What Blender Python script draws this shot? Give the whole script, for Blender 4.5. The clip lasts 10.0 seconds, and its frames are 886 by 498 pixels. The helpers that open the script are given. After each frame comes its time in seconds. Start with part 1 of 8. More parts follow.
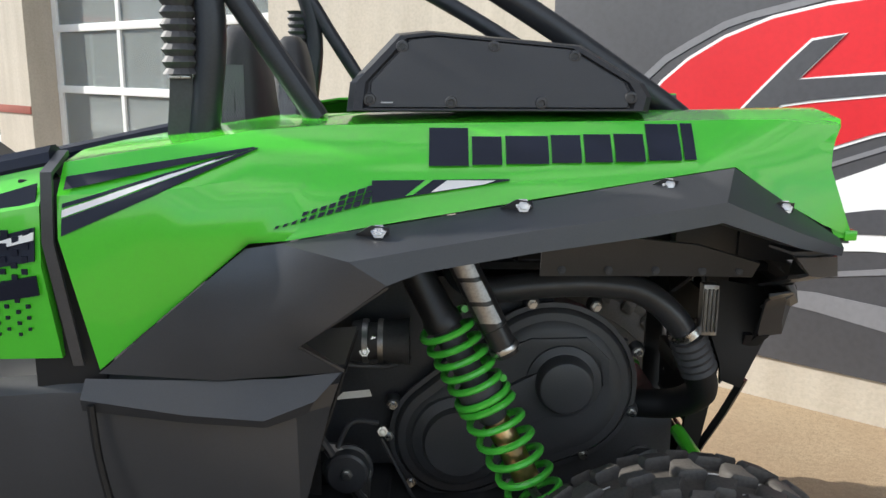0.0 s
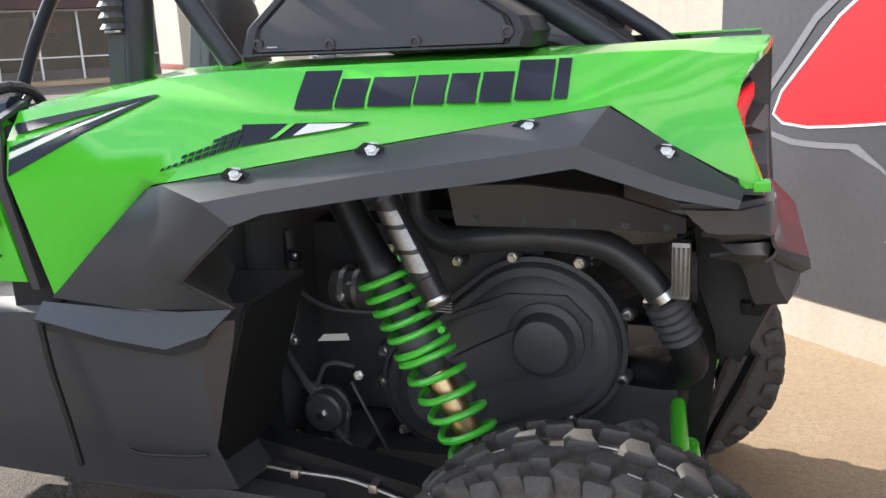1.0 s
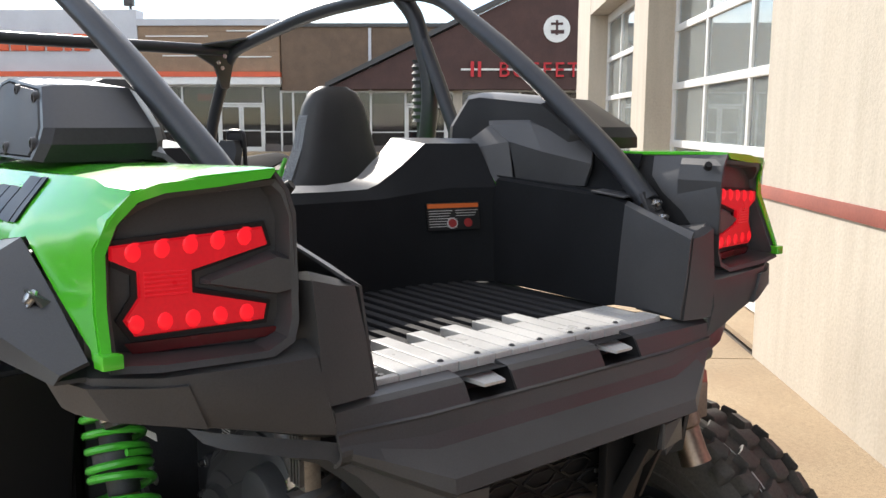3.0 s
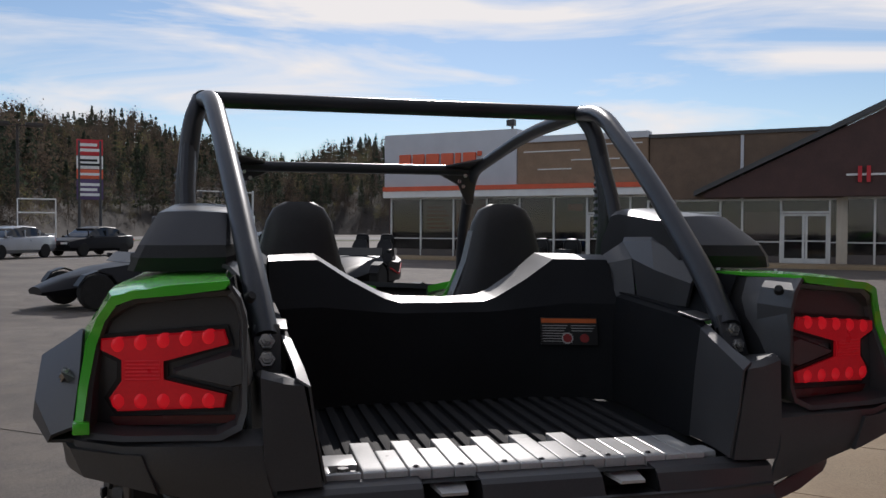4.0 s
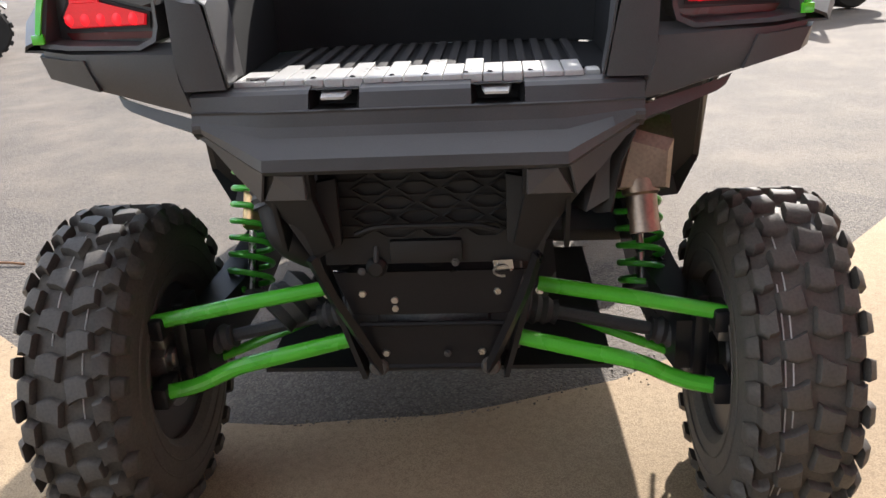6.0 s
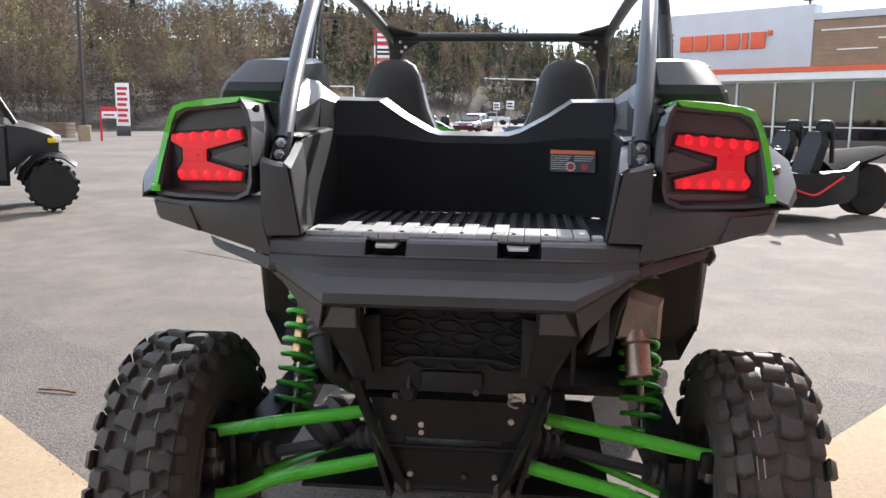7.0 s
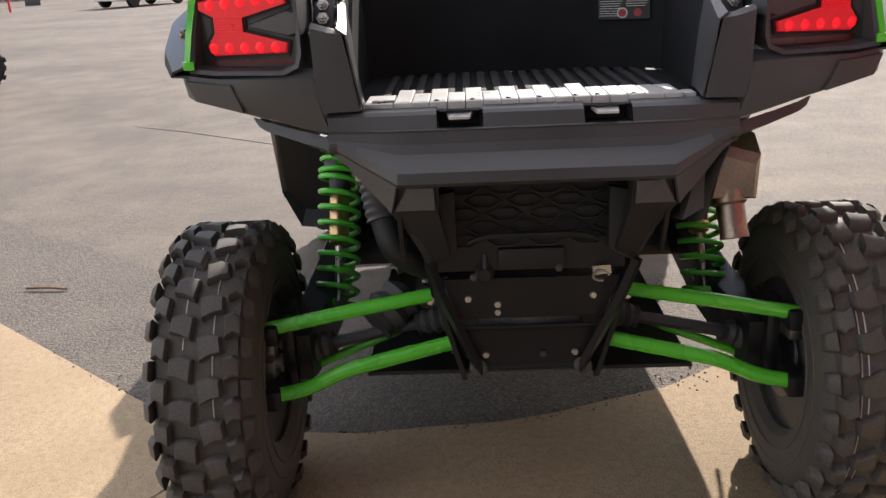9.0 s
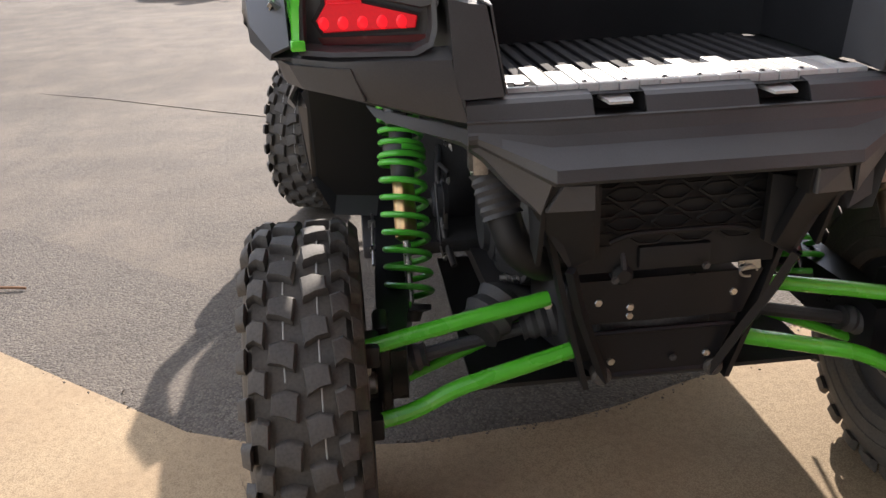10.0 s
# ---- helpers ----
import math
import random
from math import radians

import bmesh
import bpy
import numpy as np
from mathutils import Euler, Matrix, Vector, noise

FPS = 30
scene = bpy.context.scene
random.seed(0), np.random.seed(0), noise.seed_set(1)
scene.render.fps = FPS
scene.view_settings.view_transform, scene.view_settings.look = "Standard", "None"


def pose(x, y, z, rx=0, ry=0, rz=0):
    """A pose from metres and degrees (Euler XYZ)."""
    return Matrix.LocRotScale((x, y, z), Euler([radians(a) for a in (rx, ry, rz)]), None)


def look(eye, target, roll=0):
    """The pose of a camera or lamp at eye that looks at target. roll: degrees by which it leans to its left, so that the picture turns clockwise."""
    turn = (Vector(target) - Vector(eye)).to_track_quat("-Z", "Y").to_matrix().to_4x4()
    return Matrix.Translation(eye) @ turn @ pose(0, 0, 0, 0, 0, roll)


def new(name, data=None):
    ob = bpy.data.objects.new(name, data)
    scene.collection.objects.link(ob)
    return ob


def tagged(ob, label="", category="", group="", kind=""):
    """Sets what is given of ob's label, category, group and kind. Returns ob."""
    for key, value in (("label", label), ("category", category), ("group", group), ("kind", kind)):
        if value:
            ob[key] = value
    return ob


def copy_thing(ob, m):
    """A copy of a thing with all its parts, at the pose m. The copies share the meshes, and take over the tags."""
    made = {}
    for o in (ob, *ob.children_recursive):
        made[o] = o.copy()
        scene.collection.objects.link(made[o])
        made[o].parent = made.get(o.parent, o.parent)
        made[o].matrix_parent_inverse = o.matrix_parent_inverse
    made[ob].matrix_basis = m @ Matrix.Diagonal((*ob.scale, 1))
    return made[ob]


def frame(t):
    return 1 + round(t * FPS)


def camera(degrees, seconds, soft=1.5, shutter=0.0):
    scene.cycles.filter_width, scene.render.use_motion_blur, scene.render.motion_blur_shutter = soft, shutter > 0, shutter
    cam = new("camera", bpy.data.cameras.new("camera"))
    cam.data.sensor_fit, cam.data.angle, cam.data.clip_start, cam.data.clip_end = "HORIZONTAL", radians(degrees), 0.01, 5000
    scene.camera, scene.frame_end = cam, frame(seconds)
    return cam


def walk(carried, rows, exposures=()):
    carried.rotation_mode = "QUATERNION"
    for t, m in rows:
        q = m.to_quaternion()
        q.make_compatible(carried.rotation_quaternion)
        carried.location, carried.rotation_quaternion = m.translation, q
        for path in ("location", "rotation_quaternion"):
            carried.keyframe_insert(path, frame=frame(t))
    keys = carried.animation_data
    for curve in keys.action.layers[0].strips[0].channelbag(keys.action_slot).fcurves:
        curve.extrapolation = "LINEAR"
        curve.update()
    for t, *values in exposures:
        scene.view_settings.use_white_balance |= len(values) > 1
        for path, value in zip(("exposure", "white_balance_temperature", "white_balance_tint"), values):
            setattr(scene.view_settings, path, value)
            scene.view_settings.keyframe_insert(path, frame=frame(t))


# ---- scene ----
cam = camera(55.4, 10.0)
PATH = [
    (0, (-0.656, -2.138, 1.424), (-0.627, -0.182, 1.007), 0.4),
    (0.5, (-0.321, -2.068, 1.404), (-0.549, -0.135, 0.946), -0.4),
    (1, (0.028, -2.004, 1.384), (-0.606, -0.175, 0.883), -2.4),
    (1.3, (0.252, -1.945, 1.380), (-0.606, -0.218, 0.846), -2.8),
    (1.5, (0.335, -1.886, 1.382), (-0.610, -0.214, 0.825), -2.1),
    (1.6, (0.388, -1.832, 1.369), (-0.617, -0.198, 0.800), -1.2),
    (2, (0.503, -1.631, 1.341), (-0.613, -0.078, 0.757), 0.6),
    (2.2, (0.605, -1.490, 1.365), (-0.574, 0.022, 0.795), 0.8),
    (2.5, (0.771, -1.297, 1.364), (-0.521, 0.146, 0.871), 0.0),
    (2.8, (0.940, -1.095, 1.387), (-0.487, 0.252, 1.002), 0.2),
    (3, (1.024, -0.987, 1.412), (-0.508, 0.263, 1.115), 0.2),
    (3.2, (1.098, -0.882, 1.435), (-0.551, 0.229, 1.209), 0.6),
    (4.3, (1.473, -0.330, 1.434), (-0.508, -0.048, 1.356), -0.4),
    (4.5, (1.527, -0.227, 1.427), (-0.460, -0.048, 1.282), -0.8),
    (5, (1.574, -0.005, 1.409), (-0.377, 0.029, 0.971), -2.3),
    (5.5, (1.562, 0.130, 1.357), (-0.303, 0.043, 0.640), -2.7),
    (5.7, (1.577, 0.135, 1.314), (-0.274, 0.024, 0.564), -3.2),
    (6.8, (1.927, 0.158, 1.310), (-0.021, -0.025, 0.893), -0.1),
    (7, (1.981, 0.154, 1.318), (0.014, -0.027, 1.005), 0.6),
    (7.5, (2.047, 0.158, 1.334), (0.063, -0.027, 1.162), 0.7),
    (8, (2.037, 0.155, 1.335), (0.054, -0.004, 1.125), -0.5),
    (8.2, (2.019, 0.126, 1.335), (0.042, -0.005, 1.064), -0.8),
    (8.5, (1.951, 0.063, 1.335), (-0.003, -0.044, 0.925), -2.0),
    (9, (1.822, -0.154, 1.327), (-0.069, -0.199, 0.680), -2.6),
    (9.5, (1.699, -0.391, 1.318), (-0.135, -0.362, 0.520), -2.9),
    (10, (1.530, -0.622, 1.357), (-0.310, -0.426, 0.598), -2.4),
]
EXPOSURES = [(0.0, 0.6, 6500, 8), (1.0, 1.1, 6500, 11), (1.6, 1.45, 6600, 19), (2.2, 1.5, 6600, 19), (2.5, 1.40, 6700, 15), (3.0, 0.85, 6800, 11), (3.2, 0.6, 6800, 11), (4.3, -0.95, 6300, 15), (4.6, -0.8, 6300, 15), (5.0, 0.42, 6500, 14), (5.5, 1.12, 6700, 12), (5.7, 1.17, 6700, 12), (6.8, 1.2, 6500, 12), (7.2, 0.7, 6500, 13), (7.5, 0.32, 6500, 13), (8.0, 0.15, 6500, 12), (8.4, 0.3, 6600, 13), (9.0, 0.85, 7000, 15), (10.0, 0.97, 7000, 15)]
walk(cam, [(t, look(eye, target, roll)) for t, eye, target, roll in PATH], EXPOSURES)

# ---- world and sun ----
SUN_AZ, SUN_EL = 165.5, 30.5
world = bpy.data.worlds.new("world")
scene.world = world
world.use_nodes = True
wn = world.node_tree
bg = wn.nodes["Background"]
sky = wn.nodes.new("ShaderNodeTexSky")
sky.sky_type = "NISHITA"
sky.sun_disc = False
sky.sun_elevation = radians(SUN_EL)
sky.sun_rotation = radians(90 - SUN_AZ)
sky.air_density, sky.dust_density, sky.ozone_density = 1.0, 0.1, 2.5
wco = wn.nodes.new("ShaderNodeTexCoord")
wmap = wn.nodes.new("ShaderNodeMapping")
wmap.inputs["Scale"].default_value = (1.4, 1.0, 7.0)
wnoise = wn.nodes.new("ShaderNodeTexNoise")
wnoise.inputs["Scale"].default_value = 2.2
wnoise.inputs["Detail"].default_value = 7
wnoise.inputs["Roughness"].default_value = 0.55
wnoise.inputs["Distortion"].default_value = 0.6
wramp = wn.nodes.new("ShaderNodeValToRGB")
wramp.color_ramp.elements[0].position, wramp.color_ramp.elements[1].position = 0.45, 0.62
wmix = wn.nodes.new("ShaderNodeMixRGB")
wmix.inputs["Color2"].default_value = (9.5, 9.3, 9.0, 1)
wn.links.new(wco.outputs["Generated"], wmap.inputs["Vector"])
wn.links.new(wmap.outputs["Vector"], wnoise.inputs["Vector"])
wn.links.new(wnoise.outputs["Fac"], wramp.inputs["Fac"])
wn.links.new(wramp.outputs["Color"], wmix.inputs["Fac"])
wn.links.new(sky.outputs["Color"], wmix.inputs["Color1"])
wn.links.new(wmix.outputs["Color"], bg.inputs["Color"])
bg.inputs["Strength"].default_value = 0.15

sun_data = bpy.data.lights.new("sun", "SUN")
sun_data.energy, sun_data.angle, sun_data.color = 4.5, radians(0.6), (1.0, 0.955, 0.89)
sun = new("sun", sun_data)
sun_way = Vector((math.cos(radians(SUN_EL)) * math.cos(radians(SUN_AZ)), math.cos(radians(SUN_EL)) * math.sin(radians(SUN_AZ)), math.sin(radians(SUN_EL))))
sun.matrix_world = look(sun_way * 60, (0, 0, 0))

# ---- materials ----
def material(name, base, rough=0.6, metal=0.0, var=0.15, scale=6.0, fine=60.0, bump=0.15, second=None, coat=0.0, depth=0.01, spec=0.5, random_hue=0.0):
    """Base colour with broad stains and fine grain, a little relief and uneven gloss; second: the colour of the stains."""
    m = bpy.data.materials.new(name)
    m.use_nodes = True
    t = m.node_tree
    b = t.nodes["Principled BSDF"]
    co = t.nodes.new("ShaderNodeTexCoord")
    n1, n2 = t.nodes.new("ShaderNodeTexNoise"), t.nodes.new("ShaderNodeTexNoise")
    n1.inputs["Scale"].default_value, n1.inputs["Detail"].default_value = scale, 6
    n2.inputs["Scale"].default_value, n2.inputs["Detail"].default_value = fine, 3
    for n in (n1, n2):
        t.links.new(co.outputs["Object"], n.inputs["Vector"])
    ramp = t.nodes.new("ShaderNodeValToRGB")
    ramp.color_ramp.elements[0].position, ramp.color_ramp.elements[1].position = 0.36, 0.66
    dark = second if second else tuple(c * (1 - var) for c in base)
    light = base if second else tuple(min(1, c * (1 + var * 0.6)) for c in base)
    ramp.color_ramp.elements[0].color, ramp.color_ramp.elements[1].color = (*dark, 1), (*light, 1)
    t.links.new(n1.outputs["Fac"], ramp.inputs["Fac"])
    mix = t.nodes.new("ShaderNodeMixRGB")
    mix.blend_type, mix.inputs["Fac"].default_value = "MULTIPLY", min(1.0, var * 2.2)
    grain = t.nodes.new("ShaderNodeValToRGB")
    grain.color_ramp.elements[0].position, grain.color_ramp.elements[1].position = 0.3, 0.6
    grain.color_ramp.elements[0].color = (0.55, 0.55, 0.55, 1)
    t.links.new(n2.outputs["Fac"], grain.inputs["Fac"])
    t.links.new(ramp.outputs["Color"], mix.inputs["Color1"])
    t.links.new(grain.outputs["Color"], mix.inputs["Color2"])
    out = mix.outputs["Color"]
    if random_hue:
        info = t.nodes.new("ShaderNodeObjectInfo")
        hsv = t.nodes.new("ShaderNodeHueSaturation")
        mr = t.nodes.new("ShaderNodeMapRange")
        mr.inputs["To Min"].default_value, mr.inputs["To Max"].default_value = 1 - random_hue, 1 + random_hue
        t.links.new(info.outputs["Random"], mr.inputs["Value"])
        t.links.new(mr.outputs["Result"], hsv.inputs["Value"])
        t.links.new(out, hsv.inputs["Color"])
        out = hsv.outputs["Color"]
    t.links.new(out, b.inputs["Base Color"])
    rr = t.nodes.new("ShaderNodeMapRange")
    rr.inputs["To Min"].default_value, rr.inputs["To Max"].default_value = max(0.02, rough - 0.08), min(1, rough + 0.08)
    t.links.new(n1.outputs["Fac"], rr.inputs["Value"])
    t.links.new(rr.outputs["Result"], b.inputs["Roughness"])
    b.inputs["Metallic"].default_value = metal
    b.inputs["Coat Weight"].default_value = coat
    b.inputs["Specular IOR Level"].default_value = spec
    if bump:
        bp = t.nodes.new("ShaderNodeBump")
        bp.inputs["Strength"].default_value, bp.inputs["Distance"].default_value = bump, depth
        t.links.new(n2.outputs["Fac"], bp.inputs["Height"])
        t.links.new(bp.outputs["Normal"], b.inputs["Normal"])
    return m


def glass(name, tint=(0.8, 0.85, 0.85), rough=0.02, alpha=0.35):
    """Dark glazing that mirrors and lets part of the light through."""
    m = bpy.data.materials.new(name)
    m.use_nodes = True
    b = m.node_tree.nodes["Principled BSDF"]
    b.inputs["Base Color"].default_value = (*tint, 1)
    b.inputs["Roughness"].default_value = rough
    b.inputs["Transmission Weight"].default_value = alpha
    b.inputs["IOR"].default_value = 1.5
    return m


def plain(name, base, rough=0.5, metal=0.0, emit=0.0):
    m = bpy.data.materials.new(name)
    m.use_nodes = True
    b = m.node_tree.nodes["Principled BSDF"]
    b.inputs["Base Color"].default_value = (*base, 1)
    b.inputs["Roughness"].default_value = rough
    b.inputs["Metallic"].default_value = metal
    if emit:
        b.inputs["Emission Color"].default_value = (*base, 1)
        b.inputs["Emission Strength"].default_value = emit
    return m



def glowing(name, base, emit):
    """Lit lamp plastic."""
    m = material(name, base, 0.3, var=0.08, scale=25, fine=200, bump=0.0)
    b = m.node_tree.nodes["Principled BSDF"]
    b.inputs["Emission Color"].default_value = (*base, 1)
    b.inputs["Emission Strength"].default_value = emit
    return m


M = {
    "asphalt": material("asphalt", (0.135, 0.122, 0.110), 0.85, var=0.25, scale=0.35, fine=95, bump=0.5, depth=0.006),
    "concrete": material("concrete", (0.44, 0.355, 0.25), 0.85, var=0.14, scale=0.9, fine=70, bump=0.25, depth=0.004),
    "stucco": material("stucco", (0.53, 0.475, 0.395), 0.9, var=0.10, scale=0.8, fine=55, bump=0.3, depth=0.004),
    "stripe": material("stripe", (0.30, 0.075, 0.05), 0.8, var=0.15, scale=3, fine=60, bump=0.2, depth=0.003),
    "white_paint": material("white_paint", (0.78, 0.78, 0.76), 0.45, var=0.05, scale=3, fine=40, bump=0.05),
    "mural": material("mural", (0.065, 0.066, 0.075), 0.55, var=0.12, scale=1.5, fine=40, bump=0.05),
    "mural_red": material("mural_red", (0.62, 0.012, 0.02), 0.5, var=0.06, scale=2, fine=40, bump=0.03),
    "mural_white": material("mural_white", (0.78, 0.78, 0.78), 0.5, var=0.04, scale=2, fine=40, bump=0.03),
    "mural_grey": material("mural_grey", (0.20, 0.20, 0.215), 0.5, var=0.08, scale=2, fine=40, bump=0.03),
    # dark tone that stands for the lack of light indoors
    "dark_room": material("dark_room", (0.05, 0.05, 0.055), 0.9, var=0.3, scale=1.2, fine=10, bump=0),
    "glass": glass("glass", (0.55, 0.6, 0.6), 0.02, 0.75),
    "black_plastic": material("black_plastic", (0.060, 0.060, 0.063), 0.40, var=0.15, scale=5, fine=420, bump=0.16, depth=0.0012),
    "smooth_black": material("smooth_black", (0.030, 0.030, 0.032), 0.3, var=0.1, scale=8, fine=120, bump=0.03, depth=0.001),
    "satin_black": material("satin_black", (0.050, 0.050, 0.054), 0.34, var=0.12, scale=12, fine=300, bump=0.06, depth=0.0008),
    "matte_black": material("matte_black", (0.056, 0.056, 0.060), 0.55, var=0.2, scale=8, fine=200, bump=0.1, depth=0.001),
    "rubber": material("rubber", (0.070, 0.065, 0.061), 0.65, var=0.3, scale=9, fine=160, bump=0.3, depth=0.0015, second=(0.085, 0.072, 0.060)),
    "green": material("green", (0.075, 0.56, 0.028), 0.22, var=0.03, scale=3, fine=300, bump=0.02, depth=0.0006, coat=0.6),
    "green_spring": material("green_spring", (0.085, 0.60, 0.055), 0.3, var=0.06, scale=20, fine=200, bump=0.04, depth=0.0008, coat=0.3),
    "navy": material("navy", (0.007, 0.010, 0.024), 0.4, var=0.08, scale=8, fine=200, bump=0.02, depth=0.0006, spec=0.3),
    "decal_white": material("decal_white", (0.80, 0.79, 0.77), 0.35, var=0.03, scale=8, fine=100, bump=0.0),
    "lamp_red": glowing("lamp_red", (0.55, 0.008, 0.016), 0.30),
    "steel": material("steel", (0.62, 0.61, 0.59), 0.28, 1.0, var=0.15, scale=30, fine=220, bump=0.05, depth=0.0006),
    "alloy": material("alloy", (0.42, 0.41, 0.40), 0.42, 1.0, var=0.2, scale=20, fine=180, bump=0.1, depth=0.001),
    "exhaust": material("exhaust", (0.32, 0.25, 0.20), 0.42, 1.0, var=0.2, scale=12, fine=140, bump=0.08, depth=0.001),
    "gold": material("gold", (0.62, 0.42, 0.22), 0.3, 1.0, var=0.1, scale=20, fine=150, bump=0.03),
    "orange": plain("orange", (0.70, 0.15, 0.03), 0.5),
    "brown_siding": material("brown_siding", (0.16, 0.105, 0.07), 0.7, var=0.15, scale=2, fine=20, bump=0.1),
    "tan_siding": material("tan_siding", (0.30, 0.20, 0.13), 0.7, var=0.12, scale=2, fine=20, bump=0.1),
    "maroon": material("maroon", (0.085, 0.045, 0.04), 0.8, var=0.15, scale=1.5, fine=20, bump=0.1),
    "sign_grey": material("sign_grey", (0.55, 0.56, 0.60), 0.6, var=0.05, scale=1, fine=20, bump=0.03),
    "sign_orange": material("sign_orange", (0.72, 0.12, 0.05), 0.5, var=0.06, scale=2, fine=20, bump=0),
    "sign_red": material("sign_red", (0.55, 0.02, 0.03), 0.5, var=0.06, scale=2, fine=20, bump=0),
}
M.update({
    "bed_black": material("bed_black", (0.015, 0.016, 0.018), 0.66, var=0.15, scale=6, fine=300, bump=0.12, depth=0.001, spec=0.10),
    "head_black": material("head_black", (0.024, 0.025, 0.028), 0.38, var=0.15, scale=5, fine=360, bump=0.12, depth=0.001, spec=0.45),
    "rib_black": material("rib_black", (0.010, 0.010, 0.011), 0.8, var=0.15, scale=8, fine=200, bump=0.05, depth=0.001, spec=0.06),
    # near-black for recess walls: their shade is put into the colour
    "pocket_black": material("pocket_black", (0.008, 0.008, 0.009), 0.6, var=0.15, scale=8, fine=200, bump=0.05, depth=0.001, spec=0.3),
    "reflector_red": material("reflector_red", (0.10, 0.010, 0.012), 0.25, var=0.1, scale=20, fine=200, bump=0.05, depth=0.0008),
    "lamp_bulb": glowing("lamp_bulb", (0.75, 0.010, 0.020), 0.50),
    "bed_sill": material("bed_sill", (0.55, 0.55, 0.54), 0.30, var=0.12, scale=8, fine=260, bump=0.08, depth=0.0008),
    "label_black": material("label_black", (0.012, 0.012, 0.012), 0.35, var=0.05, scale=10, fine=100, bump=0),
    "label_grey": material("label_grey", (0.55, 0.55, 0.54), 0.45, var=0.05, scale=10, fine=100, bump=0),
    "cage": material("cage", (0.040, 0.043, 0.050), 0.36, 0.35, var=0.12, scale=10, fine=240, bump=0.06, depth=0.0008),
    "pod_black": material("pod_black", (0.036, 0.036, 0.039), 0.36, var=0.12, scale=6, fine=200, bump=0.07, depth=0.0009, spec=0.3),
    "pod_cover": material("pod_cover", (0.040, 0.041, 0.044), 0.55, var=0.12, scale=6, fine=500, bump=0.25, depth=0.0012),
    "seat_vinyl": material("seat_vinyl", (0.034, 0.034, 0.036), 0.5, var=0.15, scale=10, fine=260, bump=0.2, depth=0.001),
    "seat_green": material("seat_green", (0.10, 0.50, 0.05), 0.4, var=0.06, scale=10, fine=100, bump=0.03),
    "rust_red": material("rust_red", (0.35, 0.03, 0.03), 0.5, var=0.1, scale=10, fine=100, bump=0.03),
    "arm_green": material("arm_green", (0.075, 0.50, 0.03), 0.28, var=0.05, scale=8, fine=200, bump=0.03, depth=0.0006, coat=0.4),
})


def carbon_weave():
    m = material("carbon", (0.16, 0.16, 0.165), 0.35, var=0.1, scale=10, fine=200, bump=0)
    t = m.node_tree
    ck = t.nodes.new("ShaderNodeTexChecker")
    ck.inputs["Scale"].default_value = 400
    ck.inputs["Color1"].default_value, ck.inputs["Color2"].default_value = (0.28, 0.28, 0.285, 1), (0.02, 0.02, 0.021, 1)
    co = t.nodes.new("ShaderNodeTexCoord")
    t.links.new(co.outputs["Object"], ck.inputs["Vector"])
    t.links.new(ck.outputs["Color"], t.nodes["Principled BSDF"].inputs["Base Color"])
    return m


M["carbon"] = carbon_weave()
M["shock_body"] = material("shock_body", (0.03, 0.03, 0.032), 0.35, 0.4, var=0.12, scale=10, fine=240, bump=0.05, depth=0.0008)
M["cover_black"] = material("cover_black", (0.062, 0.062, 0.066), 0.46, var=0.12, scale=6, fine=240, bump=0.12, depth=0.001)
M["gear_alloy"] = material("gear_alloy", (0.16, 0.16, 0.16), 0.5, 0.8, var=0.2, scale=15, fine=120, bump=0.1, depth=0.001)
# near-black for black parts, and for shade painted into gaps and recesses
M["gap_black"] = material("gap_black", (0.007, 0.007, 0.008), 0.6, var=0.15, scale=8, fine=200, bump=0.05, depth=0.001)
M["hood_grey"] = material("hood_grey", (0.05, 0.055, 0.065), 0.35, var=0.1, scale=6, fine=200, bump=0.04, depth=0.001)


